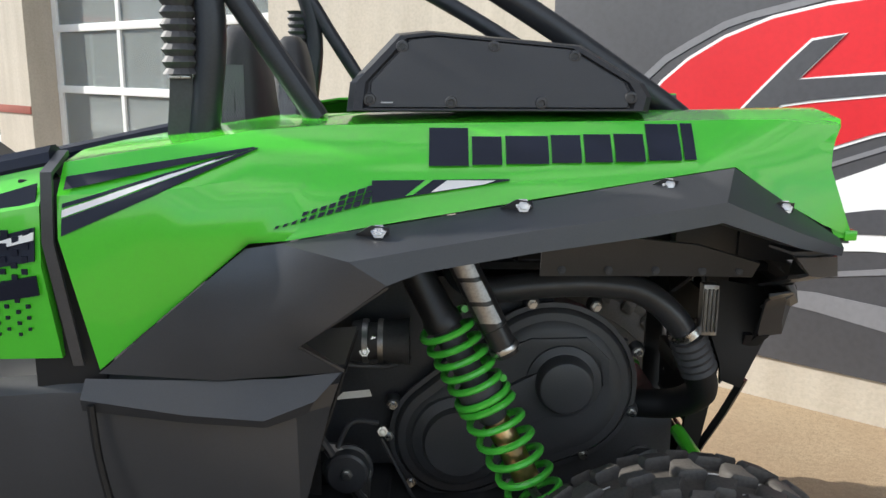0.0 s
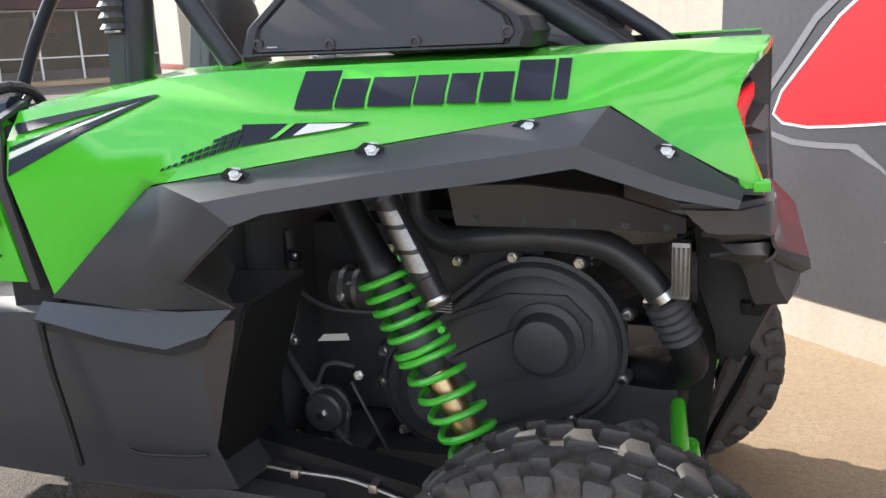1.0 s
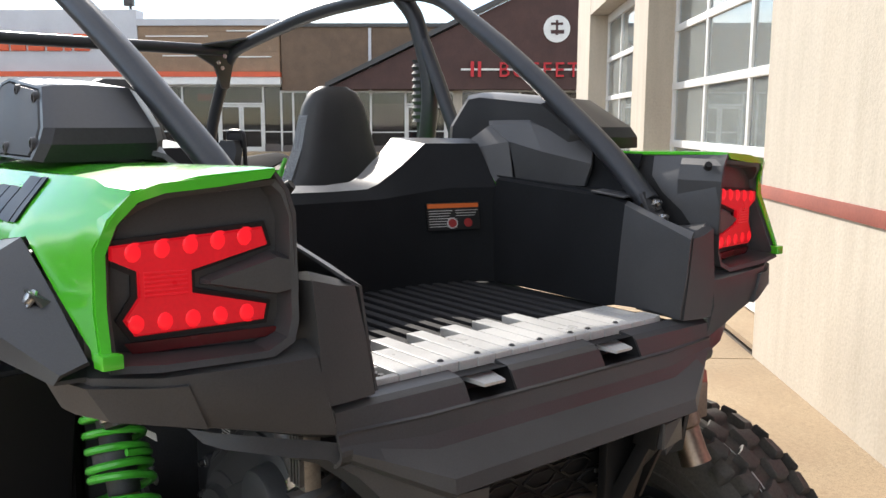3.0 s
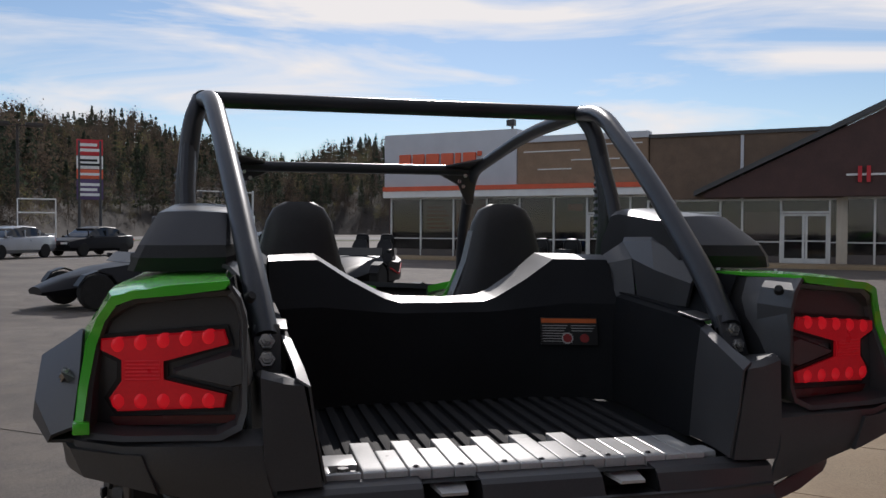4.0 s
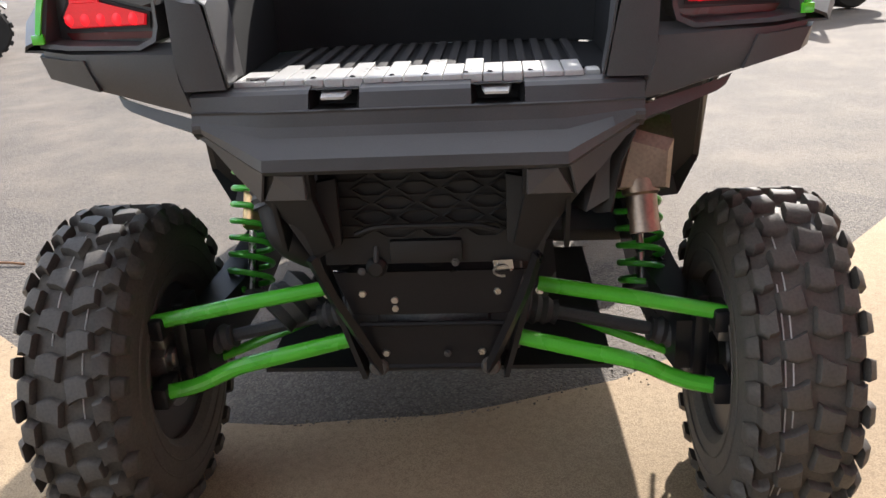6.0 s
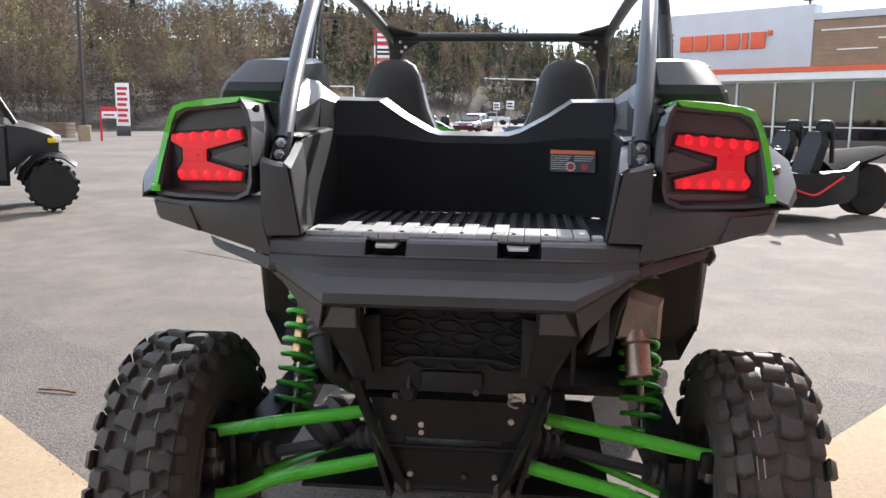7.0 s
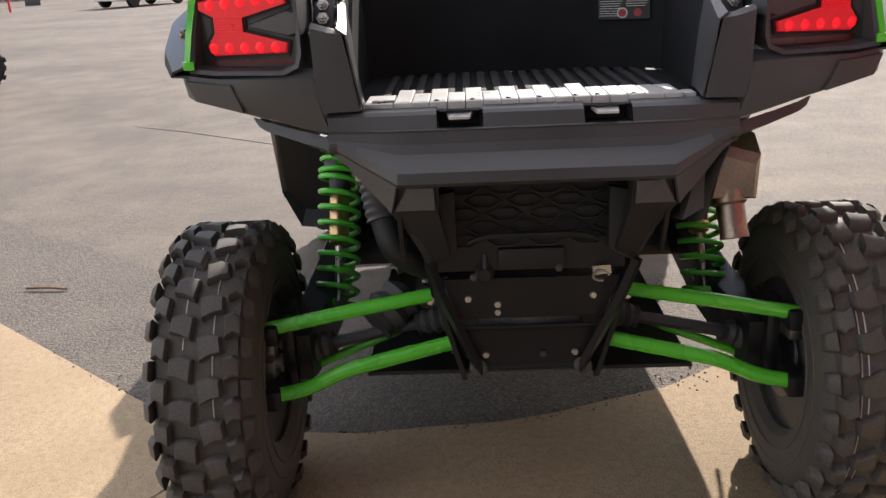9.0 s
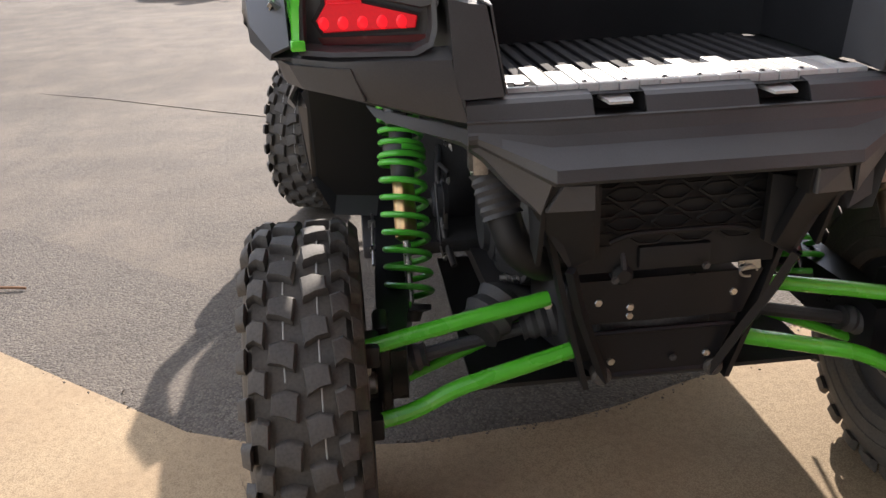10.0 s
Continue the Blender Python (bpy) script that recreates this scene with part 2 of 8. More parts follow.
def speckled(name, ground, stones, dirt, stone_scale, rough, depth, stain=0.5, cracks=0.0):
    """Stony surface: pieces of aggregate in a binder, worn patches and stains at two larger scales, a few fine cracks."""
    m = bpy.data.materials.new(name)
    m.use_nodes = True
    t = m.node_tree
    b = t.nodes["Principled BSDF"]
    co = t.nodes.new("ShaderNodeTexCoord")

    def tex(kind, scale, detail=4):
        n = t.nodes.new(kind)
        n.inputs["Scale"].default_value = scale
        if kind == "ShaderNodeTexNoise":
            n.inputs["Detail"].default_value = detail
        t.links.new(co.outputs["Object"], n.inputs["Vector"])
        return n

    def ramp(src, stops):
        r = t.nodes.new("ShaderNodeValToRGB")
        while len(r.color_ramp.elements) < len(stops):
            r.color_ramp.elements.new(0.5)
        for e, (p, c) in zip(r.color_ramp.elements, stops):
            e.position, e.color = p, (*c, 1) if len(c) == 3 else c
        t.links.new(src, r.inputs["Fac"])
        return r.outputs["Color"]

    def mix(a, c, fac, mode="MIX"):
        x = t.nodes.new("ShaderNodeMixRGB")
        x.blend_type = mode
        if isinstance(fac, float):
            x.inputs["Fac"].default_value = fac
        else:
            t.links.new(fac, x.inputs["Fac"])
        t.links.new(a, x.inputs["Color1"])
        t.links.new(c, x.inputs["Color2"])
        return x.outputs["Color"]
    vor = tex("ShaderNodeTexVoronoi", stone_scale)
    sep = t.nodes.new("ShaderNodeSeparateColor")
    t.links.new(vor.outputs["Color"], sep.inputs["Color"])
    grain = ramp(sep.outputs["Red"], [(0.0, ground), (0.55, tuple((g + s) / 2 for g, s in zip(ground, stones))), (1.0, stones)])
    gaps = ramp(vor.outputs["Distance"], [(0.25, (1, 1, 1)), (0.75, (0.62, 0.60, 0.58))])
    col = mix(grain, gaps, 0.8, "MULTIPLY")
    mid, big, fine = tex("ShaderNodeTexNoise", 2.6, 8), tex("ShaderNodeTexNoise", 0.42, 6), tex("ShaderNodeTexNoise", 40.0, 4)
    dirt_rgb = t.nodes.new("ShaderNodeRGB")
    dirt_rgb.outputs[0].default_value = (*dirt, 1)
    col = mix(col, dirt_rgb.outputs[0], ramp(mid.outputs["Fac"], [(0.42, (0, 0, 0)), (0.72, (stain, stain, stain))]))
    col = mix(col, ramp(big.outputs["Fac"], [(0.30, (0.70, 0.68, 0.66)), (0.68, (1.18, 1.16, 1.14))]), 1.0, "MULTIPLY")
    col = mix(col, ramp(fine.outputs["Fac"], [(0.30, (0.72, 0.71, 0.70)), (0.62, (1.08, 1.08, 1.08))]), 0.45, "MULTIPLY")
    t.links.new(col, b.inputs["Base Color"])
    b.inputs["Roughness"].default_value = rough
    bp = t.nodes.new("ShaderNodeBump")
    bp.inputs["Strength"].default_value, bp.inputs["Distance"].default_value = 0.7, depth
    bp.invert = True
    t.links.new(vor.outputs["Distance"], bp.inputs["Height"])
    bp2 = t.nodes.new("ShaderNodeBump")
    bp2.inputs["Strength"].default_value, bp2.inputs["Distance"].default_value = 0.5, depth * 2
    t.links.new(fine.outputs["Fac"], bp2.inputs["Height"])
    t.links.new(bp.outputs["Normal"], bp2.inputs["Normal"])
    t.links.new(bp2.outputs["Normal"], b.inputs["Normal"])
    return m


M["asphalt"] = speckled("asphalt", (0.103, 0.091, 0.079), (0.180, 0.157, 0.135), (0.170, 0.142, 0.117), 150, 0.85, 0.004, 0.85)
M["concrete"] = speckled("concrete", (0.400, 0.306, 0.196), (0.445, 0.345, 0.225), (0.315, 0.228, 0.142), 230, 0.85, 0.0010, 0.85)
M["flare_black"] = material("flare_black", (0.046, 0.047, 0.051), 0.31, var=0.12, scale=5, fine=420, bump=0.12, depth=0.001)
M["rib_black"] = material("rib_black", (0.030, 0.030, 0.032), 0.8, var=0.12, scale=5, fine=300, bump=0.1, depth=0.001, spec=0.2)
M["crack_dark"] = material("crack_dark", (0.26, 0.19, 0.13), 0.95, var=0.3, scale=20, fine=100, bump=0.2, depth=0.001)
M["crumb"] = material("crumb", (0.22, 0.19, 0.16), 0.9, var=0.4, scale=30, fine=200, bump=0.2, depth=0.001)
M["plate_black"] = material("plate_black", (0.014, 0.014, 0.016), 0.30, var=0.15, scale=8, fine=200, bump=0.05, depth=0.0008, spec=0.3)
M["liner_black"] = material("liner_black", (0.022, 0.022, 0.024), 0.5, var=0.15, scale=8, fine=200, bump=0.05, depth=0.0008)


def streaked(m, strength=0.16):
    """Rain streaks that run down a wall, over its own colour."""
    t = m.node_tree
    b = t.nodes["Principled BSDF"]
    src = b.inputs["Base Color"].links[0].from_socket
    co, mp, n, r, x = (t.nodes.new(k) for k in ("ShaderNodeTexCoord", "ShaderNodeMapping", "ShaderNodeTexNoise", "ShaderNodeValToRGB", "ShaderNodeMixRGB"))
    mp.inputs["Scale"].default_value = (5.0, 5.0, 0.5)
    n.inputs["Scale"].default_value, n.inputs["Detail"].default_value = 1.6, 7
    r.color_ramp.elements[0].position, r.color_ramp.elements[1].position = 0.38, 0.62
    r.color_ramp.elements[0].color = (1 - strength, 1 - strength * 1.15, 1 - strength * 1.3, 1)
    x.blend_type, x.inputs["Fac"].default_value = "MULTIPLY", 1.0
    t.links.new(co.outputs["Object"], mp.inputs["Vector"])
    t.links.new(mp.outputs["Vector"], n.inputs["Vector"])
    t.links.new(n.outputs["Fac"], r.inputs["Fac"])
    t.links.new(src, x.inputs["Color1"])
    t.links.new(r.outputs["Color"], x.inputs["Color2"])
    t.links.new(x.outputs["Color"], b.inputs["Base Color"])


streaked(M["stucco"], 0.09)
M["asphalt_dark"] = speckled("asphalt_dark", (0.076, 0.068, 0.061), (0.172, 0.152, 0.133), (0.140, 0.120, 0.102), 120, 0.85, 0.005, 0.6)

# ---- mesh tools ----
def finish(bm, smooth=30.0):
    """Recalculates the normals and smooths where faces meet at a small angle."""
    bmesh.ops.recalc_face_normals(bm, faces=bm.faces)
    if smooth:
        for f in bm.faces:
            f.smooth = True
        for e in bm.edges:
            if len(e.link_faces) == 2 and e.calc_face_angle(0) > radians(smooth):
                e.smooth = False
    return bm


def part(name, bm, mat, parent=None, label="", smooth=30.0, at=None):
    """Links a bmesh as one mesh object, under a thing or a part."""
    finish(bm, smooth)
    me = bpy.data.meshes.new(name)
    bm.to_mesh(me)
    bm.free()
    me.materials.append(M[mat] if isinstance(mat, str) else mat)
    ob = new(name, me)
    if parent is not None:
        ob.parent = parent
    if at is not None:
        ob.matrix_basis = at
    if label:
        tagged(ob, label)
    return ob


def thing(name, label, category, group="", at=None):
    ob = new(name)
    ob.empty_display_size = 0.1
    if at is not None:
        ob.matrix_basis = at
    return tagged(ob, label, category, group)


def B():
    return bmesh.new()


def face(bm, pts):
    return bm.faces.new([bm.verts.new(p) for p in pts])


def box(bm, x0, x1, y0, y1, z0, z1, bevel=0.0, m=None):
    v = [bm.verts.new((x, y, z)) for x in (x0, x1) for y in (y0, y1) for z in (z0, z1)]
    fs = [bm.faces.new([v[i] for i in q]) for q in ((0, 1, 3, 2), (4, 6, 7, 5), (0, 4, 5, 1), (2, 3, 7, 6), (0, 2, 6, 4), (1, 5, 7, 3))]
    if m is not None:
        for q in v:
            q.co = m @ q.co
    if bevel:
        es = list({e for f in fs for e in f.edges})
        bmesh.ops.bevel(bm, geom=es, offset=bevel, segments=2, affect="EDGES", profile=0.6)
    return bm


def prism(bm, outline, way, bevel=0.0):
    """A plate or block: a flat outline of points pushed along way."""
    way = Vector(way)
    a = [bm.verts.new(p) for p in outline]
    b = [bm.verts.new(Vector(p) + way) for p in outline]
    fs = [bm.faces.new(a), bm.faces.new(b[::-1])]
    n = len(a)
    for i in range(n):
        fs.append(bm.faces.new((a[i], b[i], b[(i + 1) % n], a[(i + 1) % n])))
    if bevel:
        es = list({e for f in fs for e in f.edges})
        bmesh.ops.bevel(bm, geom=es, offset=bevel, segments=2, affect="EDGES", profile=0.6)
    return bm


def loft(bm, rings, closed=True, caps=True):
    """A skin over rings of equally many points."""
    vs = [[bm.verts.new(p) for p in r] for r in rings]
    n = len(vs[0])
    for r0, r1 in zip(vs, vs[1:]):
        for i in range(n if closed else n - 1):
            j = (i + 1) % n
            bm.faces.new((r0[i], r0[j], r1[j], r1[i]))
    if caps and closed:
        bm.faces.new(vs[0][::-1])
        bm.faces.new(vs[-1])
    return bm


def sheet(bm, rows, thick, way=None):
    """A shell through rows of points (a grid), of real thickness; thick goes along way or against the normal."""
    tmp = bmesh.new()
    vs = [[tmp.verts.new(p) for p in r] for r in rows]
    for r0, r1 in zip(vs, vs[1:]):
        for i in range(len(r0) - 1):
            tmp.faces.new((r0[i], r0[i + 1], r1[i + 1], r1[i]))
    bmesh.ops.recalc_face_normals(tmp, faces=tmp.faces)
    tmp.normal_update()
    back = [[Vector(v.co) + (Vector(way) * thick if way else -v.normal * thick) for v in r] for r in vs]
    front = [[Vector(v.co) for v in r] for r in vs]
    tmp.free()
    a = [[bm.verts.new(p) for p in r] for r in front]
    b = [[bm.verts.new(p) for p in r] for r in back]
    m, n = len(a), len(a[0])
    for i in range(m - 1):
        for j in range(n - 1):
            bm.faces.new((a[i][j], a[i][j + 1], a[i + 1][j + 1], a[i + 1][j]))
            bm.faces.new((b[i][j], b[i + 1][j], b[i + 1][j + 1], b[i][j + 1]))
    for i in range(m - 1):
        bm.faces.new((a[i][0], a[i + 1][0], b[i + 1][0], b[i][0]))
        bm.faces.new((a[i][-1], b[i][-1], b[i + 1][-1], a[i + 1][-1]))
    for j in range(n - 1):
        bm.faces.new((a[0][j], b[0][j], b[0][j + 1], a[0][j + 1]))
        bm.faces.new((a[-1][j], a[-1][j + 1], b[-1][j + 1], b[-1][j]))
    return bm


def frames_along(pts):
    pts = [Vector(p) for p in pts]
    out, up = [], None
    for i, p in enumerate(pts):
        d = ((pts[min(i + 1, len(pts) - 1)] - p).normalized() + (p - pts[max(i - 1, 0)]).normalized())
        d = d.normalized() if d.length > 1e-6 else Vector((0, 0, 1))
        if up is None:
            up = Vector((0, 0, 1)) if abs(d.z) < 0.9 else Vector((1, 0, 0))
        s = d.cross(up).normalized()
        up = s.cross(d).normalized()
        out.append((p, s, up))
    return out


def rounded(pts, r=0.05, n=4):
    """The polyline with its corners rounded."""
    pts = [Vector(p) for p in pts]
    out = [pts[0]]
    for a, b, c in zip(pts, pts[1:], pts[2:]):
        k = min(r, (a - b).length * 0.45, (c - b).length * 0.45)
        p, q = b + (a - b).normalized() * k, b + (c - b).normalized() * k
        for i in range(n + 1):
            u = i / n
            out.append(p * (1 - u) ** 2 + b * 2 * u * (1 - u) + q * u * u)
    return out + [pts[-1]]


def tube(bm, pts, r, n=12, caps=True):
    rad = r if isinstance(r, (list, tuple)) else None
    fr = frames_along(pts)
    rings = []
    for i, (p, s, u) in enumerate(fr):
        q = rad[i] if rad else r
        rings.append([p + (s * math.cos(2 * math.pi * k / n) + u * math.sin(2 * math.pi * k / n)) * q for k in range(n)])
    return loft(bm, rings, True, caps)


def lathe(bm, p0, p1, profile, n=24):
    """Turned about the line from p0 to p1: profile of (part of the way, radius)."""
    p0, p1 = Vector(p0), Vector(p1)
    d = p1 - p0
    s = d.normalized().cross(Vector((0, 0, 1)) if abs(d.normalized().z) < 0.9 else Vector((1, 0, 0))).normalized()
    u = s.cross(d.normalized())
    return loft(bm, [[p0 + d * a + (s * math.cos(2 * math.pi * k / n) + u * math.sin(2 * math.pi * k / n)) * r for k in range(n)] for a, r in profile])


def coil(bm, p0, p1, radius, wire, turns, n=8, per=18, squeeze=None):
    p0, p1 = Vector(p0), Vector(p1)
    d = p1 - p0
    s = d.normalized().cross(Vector((0, 1, 0))).normalized()
    u = s.cross(d.normalized())
    pts = []
    total = int(turns * per)
    for i in range(total + 1):
        f = i / total
        g = squeeze(f) if squeeze else f
        a = 2 * math.pi * turns * f
        pts.append(p0 + d * g + (s * math.cos(a) + u * math.sin(a)) * radius)
    return tube(bm, pts, wire, n)


def bolt(bm, p, way, r=0.008, h=0.006):
    p, way = Vector(p), Vector(way).normalized()
    lathe(bm, p, p + way * h, [(0, r * 1.5), (0.35, r * 1.5), (0.36, r), (0.9, r), (1.0, r * 0.8)], 6)
    return bm


def mirror_part(ob, parent, name=None):
    """The same part on the other side of the middle plane."""
    me = ob.data.copy()
    for v in me.vertices:
        v.co.y = -v.co.y
    me.flip_normals()
    o = new(name or ob.name.split(".")[0], me)
    o.parent = parent
    if "label" in ob:
        o["label"] = ob["label"]
    return o


def both(name, make, mat, parent, label="", smooth=30.0):
    """A part on the vehicle's left side and its mirror image."""
    bm = B()
    make(bm)
    a = part(name, bm, mat, parent, label, smooth)
    return a, mirror_part(a, parent)

# ---- setting: lot, apron, shop wall ----
WALL_A = radians(-41.3)
WC, WD, WN = Vector((-0.1306, 2.393, 0)), Vector((math.cos(WALL_A), math.sin(WALL_A), 0)), Vector((math.sin(WALL_A), -math.cos(WALL_A), 0))


def wp(s, n, z):
    """A place by the shop wall: s along it, n out from it, z up."""
    return WC + WD * s + WN * n + Vector((0, 0, z))


def wbox(bm, s0, s1, n0, n1, z0, z1, bevel=0.0):
    m = Matrix.Translation(WC) @ Matrix(((WD.x, WN.x, 0, 0), (WD.y, WN.y, 0, 0), (0, 0, 1, 0), (0, 0, 0, 1)))
    return box(bm, s0, s1, n0, n1, z0, z1, bevel, m)


def structure(name, bm, mat, label, category, smooth=30.0):
    return tagged(part(name, bm, mat, None, "", smooth), label, category, kind="structure")


def build_ground():
    bm = B()
    # one sheet, finer near the vehicle, with a gentle unevenness
    xs = [-600, -300, -150, -80, -50, -30, -20] + [-15 + i for i in range(24)] + [15, 30, 80, 200]
    ys = [-400, -200, -100, -50, -30, -20] + [-14 + i for i in range(28)] + [20, 40, 80, 200, 400]
    g = [[bm.verts.new((x, y, -0.012 - 0.050 * max(0.0, min(1.0, (x + 7.9) / 1.3)) + (noise.noise((x * 0.25, y * 0.25, 0)) * 0.006 if abs(x) < 25 and abs(y) < 25 else 0))) for y in ys] for x in xs]
    for a, b in zip(g, g[1:]):
        for j in range(len(ys) - 1):
            bm.faces.new((a[j], b[j], b[j + 1], a[j + 1]))
    structure("ground", bm, "asphalt", "worn grey asphalt of a parking lot", "ground")


def build_apron():
    # cast slabs beside the wall: a strip along it that widens at a rounded corner into the yard
    edge = [(-9.0, 1.66), (-4.0, 1.66), (-1.5, 1.65), (-0.4, 1.64), (0.41, 1.68), (0.62, 1.73), (0.82, 1.80), (1.01, 1.89), (1.18, 1.98), (1.33, 2.09), (1.48, 2.22), (1.66, 2.40), (1.80, 2.60), (1.91, 2.80), (1.97, 3.02), (1.99, 3.25), (1.995, 3.6), (1.998, 4.0), (2.0, 4.6), (2.0, 7.0)]
    cuts = [-9.0, -6.2, -3.4, -2.1, 3.4]
    root = tagged(new("pavement"), "pale tan concrete apron slabs along the shop wall", "pavement", kind="structure")

    def inner(s):
        for (a, na), (b, nb) in zip(edge, edge[1:]):
            if a <= s <= b:
                return na + (nb - na) * (s - a) / max(1e-6, b - a)
        return 7.0
    gap = 0.006
    for s0, s1 in zip(cuts, cuts[1:] + [7.5]):
        a, b = s0 + gap, s1 - gap
        far = []
        if a < 2.0:
            far.append((a, inner(a)))
            far += [(s, n) for s, n in edge if a + 0.01 < s < min(b, 1.99) - 0.01]
            far += [(b, inner(b))] if b < 2.0 else [(2.0, 4.6), (2.0, 7.0), (b, 7.0)]
        else:
            far = [(a, 7.0), (b, 7.0)]
        far = [(s, n + 0.012 * math.sin(s * 17 + n * 9)) for s, n in far]
        ring = far + [(b, 0.002), (a, 0.002)]
        bm = B()
        prism(bm, [wp(s, n, -0.11) for s, n in ring], (0, 0, 0.061 + 0.001 * (len(ring) % 3)))
        part("slab", bm, "concrete", root)
    # hairline crack and crumbs of stone along the ragged edge
    random.seed(21)
    bm = B()
    line_ = [(2.62, 2.50), (2.48, 2.58), (2.37, 2.61), (2.22, 2.60), (2.09, 2.63), (2.03, 2.72)]
    for (a, b), (c, d) in zip(line_, line_[1:]):
        for q in range(4):
            u, v = q / 4, (q + 1) / 4
            p0, p1 = (a + (c - a) * u, b + (d - b) * u + random.uniform(-0.006, 0.006)), (a + (c - a) * v, b + (d - b) * v)
            prism(bm, [wp(p0[0], p0[1] - 0.0012, -0.052), wp(p1[0], p1[1] - 0.0012, -0.052), wp(p1[0], p1[1] + 0.0012, -0.052), wp(p0[0], p0[1] + 0.0012, -0.052)], (0, 0, 0.0062))
    tagged(part("crack", bm, "crack_dark", root), kind="stuff")
    bm = B()
    for q in range(420):
        (a, b), (c, d) = random.choice(list(zip(edge[4:], edge[5:-1])))
        u = random.random()
        spread = random.gauss(0.03, 0.05)
        w = wp(a + (c - a) * u + spread * 0.7, b + (d - b) * u + spread, -0.048 if spread < 0 else -0.052)
        r = random.uniform(0.0015, 0.004)
        m = Matrix.Translation(w) @ Euler((random.random() * 6, random.random() * 6, random.random() * 6)).to_matrix().to_4x4()
        box(bm, -r, r, -r * 0.8, r * 0.8, -r * 0.7, r * 0.7, 0, m)
    tagged(part("gravel", bm, "crumb", root), "small grey stones along the concrete edge", kind="stuff")
    # darker strip of rolled asphalt that meets the concrete, with a ragged outer side
    bm = B()
    path = []
    for (a, b), (c, d) in zip(edge[2:-1], edge[3:]):
        steps = max(1, int(math.hypot(c - a, d - b) / 0.07))
        path += [(a + (c - a) * q / steps, b + (d - b) * q / steps) for q in range(steps)]
    rows = []
    for q, (a, b) in enumerate(path):
        (a0, b0), (a1, b1) = path[max(0, q - 3)], path[min(len(path) - 1, q + 3)]
        t = Vector((a1 - a0, b1 - b0)).normalized()
        nx, ny = -t.y, t.x
        w = 0.70 + 0.15 * noise.noise((q * 0.09, 0.3, 0)) + 0.05 * noise.noise((q * 0.6, 1.7, 0))
        rows.append([bm.verts.new(wp(a + nx * u, b + ny * u, -0.0535 - 0.004 * max(0.0, u) / w)) for u in (-0.06, 0.0, w * 0.5, w * 0.9, w)])
    for r0, r1 in zip(rows, rows[1:]):
        for q in range(4):
            bm.faces.new((r0[q], r1[q], r1[q + 1], r0[q + 1]))
    structure("asphalt_strip", bm, "asphalt_dark", "darker asphalt strip along the concrete", "ground")
    return root


DOOR_S = (-5.92, -2.18)
DOOR2_S = (-10.44, -6.70)


def build_wall():
    bm = B()
    top = 6.2
    for s0, s1 in ((-12.0, DOOR2_S[0]), (DOOR2_S[1], DOOR_S[0]), (DOOR_S[1], 10.0)):
        wbox(bm, s0, s1, -0.36, 0, -0.3, top)
    structure("wall_north", bm, "stucco", "beige stucco wall of a shop in full sun", "wall")
    for s in (DOOR_S, DOOR2_S):
        bm = B()
        wbox(bm, s[0], s[1], -0.36, -0.004, 3.06, top)
        structure("wall_lintel", bm, "stucco", "beige stucco lintel over a garage door", "wall")
    # end walls, back wall and roof close the shop
    bm = B()
    wbox(bm, -12.0, -11.7, -14, -0.36, -0.3, top)
    wbox(bm, 9.7, 10.0, -14, -0.36, -0.3, top)
    wbox(bm, -12.0, 10.0, -14.3, -14, -0.3, top)
    structure("wall_shop_sides", bm, "stucco", "beige stucco side walls of the shop", "wall")
    bm = B()
    wbox(bm, -12.1, 10.1, -14.4, 0.1, top, top + 0.25)
    structure("ceiling", bm, "white_paint", "flat roof slab of the shop", "ceiling")
    bm = B()
    wbox(bm, -11.7, 9.7, -14, -0.36, -0.02, 0.0)
    structure("floor", bm, "concrete", "grey concrete floor inside the shop", "floor")
    # stripe of painted brick, and its ends at the openings
    for s0, s1 in ((-12.0, DOOR2_S[0]), (DOOR2_S[1], DOOR_S[0]), (DOOR_S[1], 0.13)):
        bm = B()
        wbox(bm, s0, s1, 0.0, 0.012, 0.962, 1.04, 0.003)
        structure("trim", bm, "stripe", "dark red painted band along the wall", "trim")


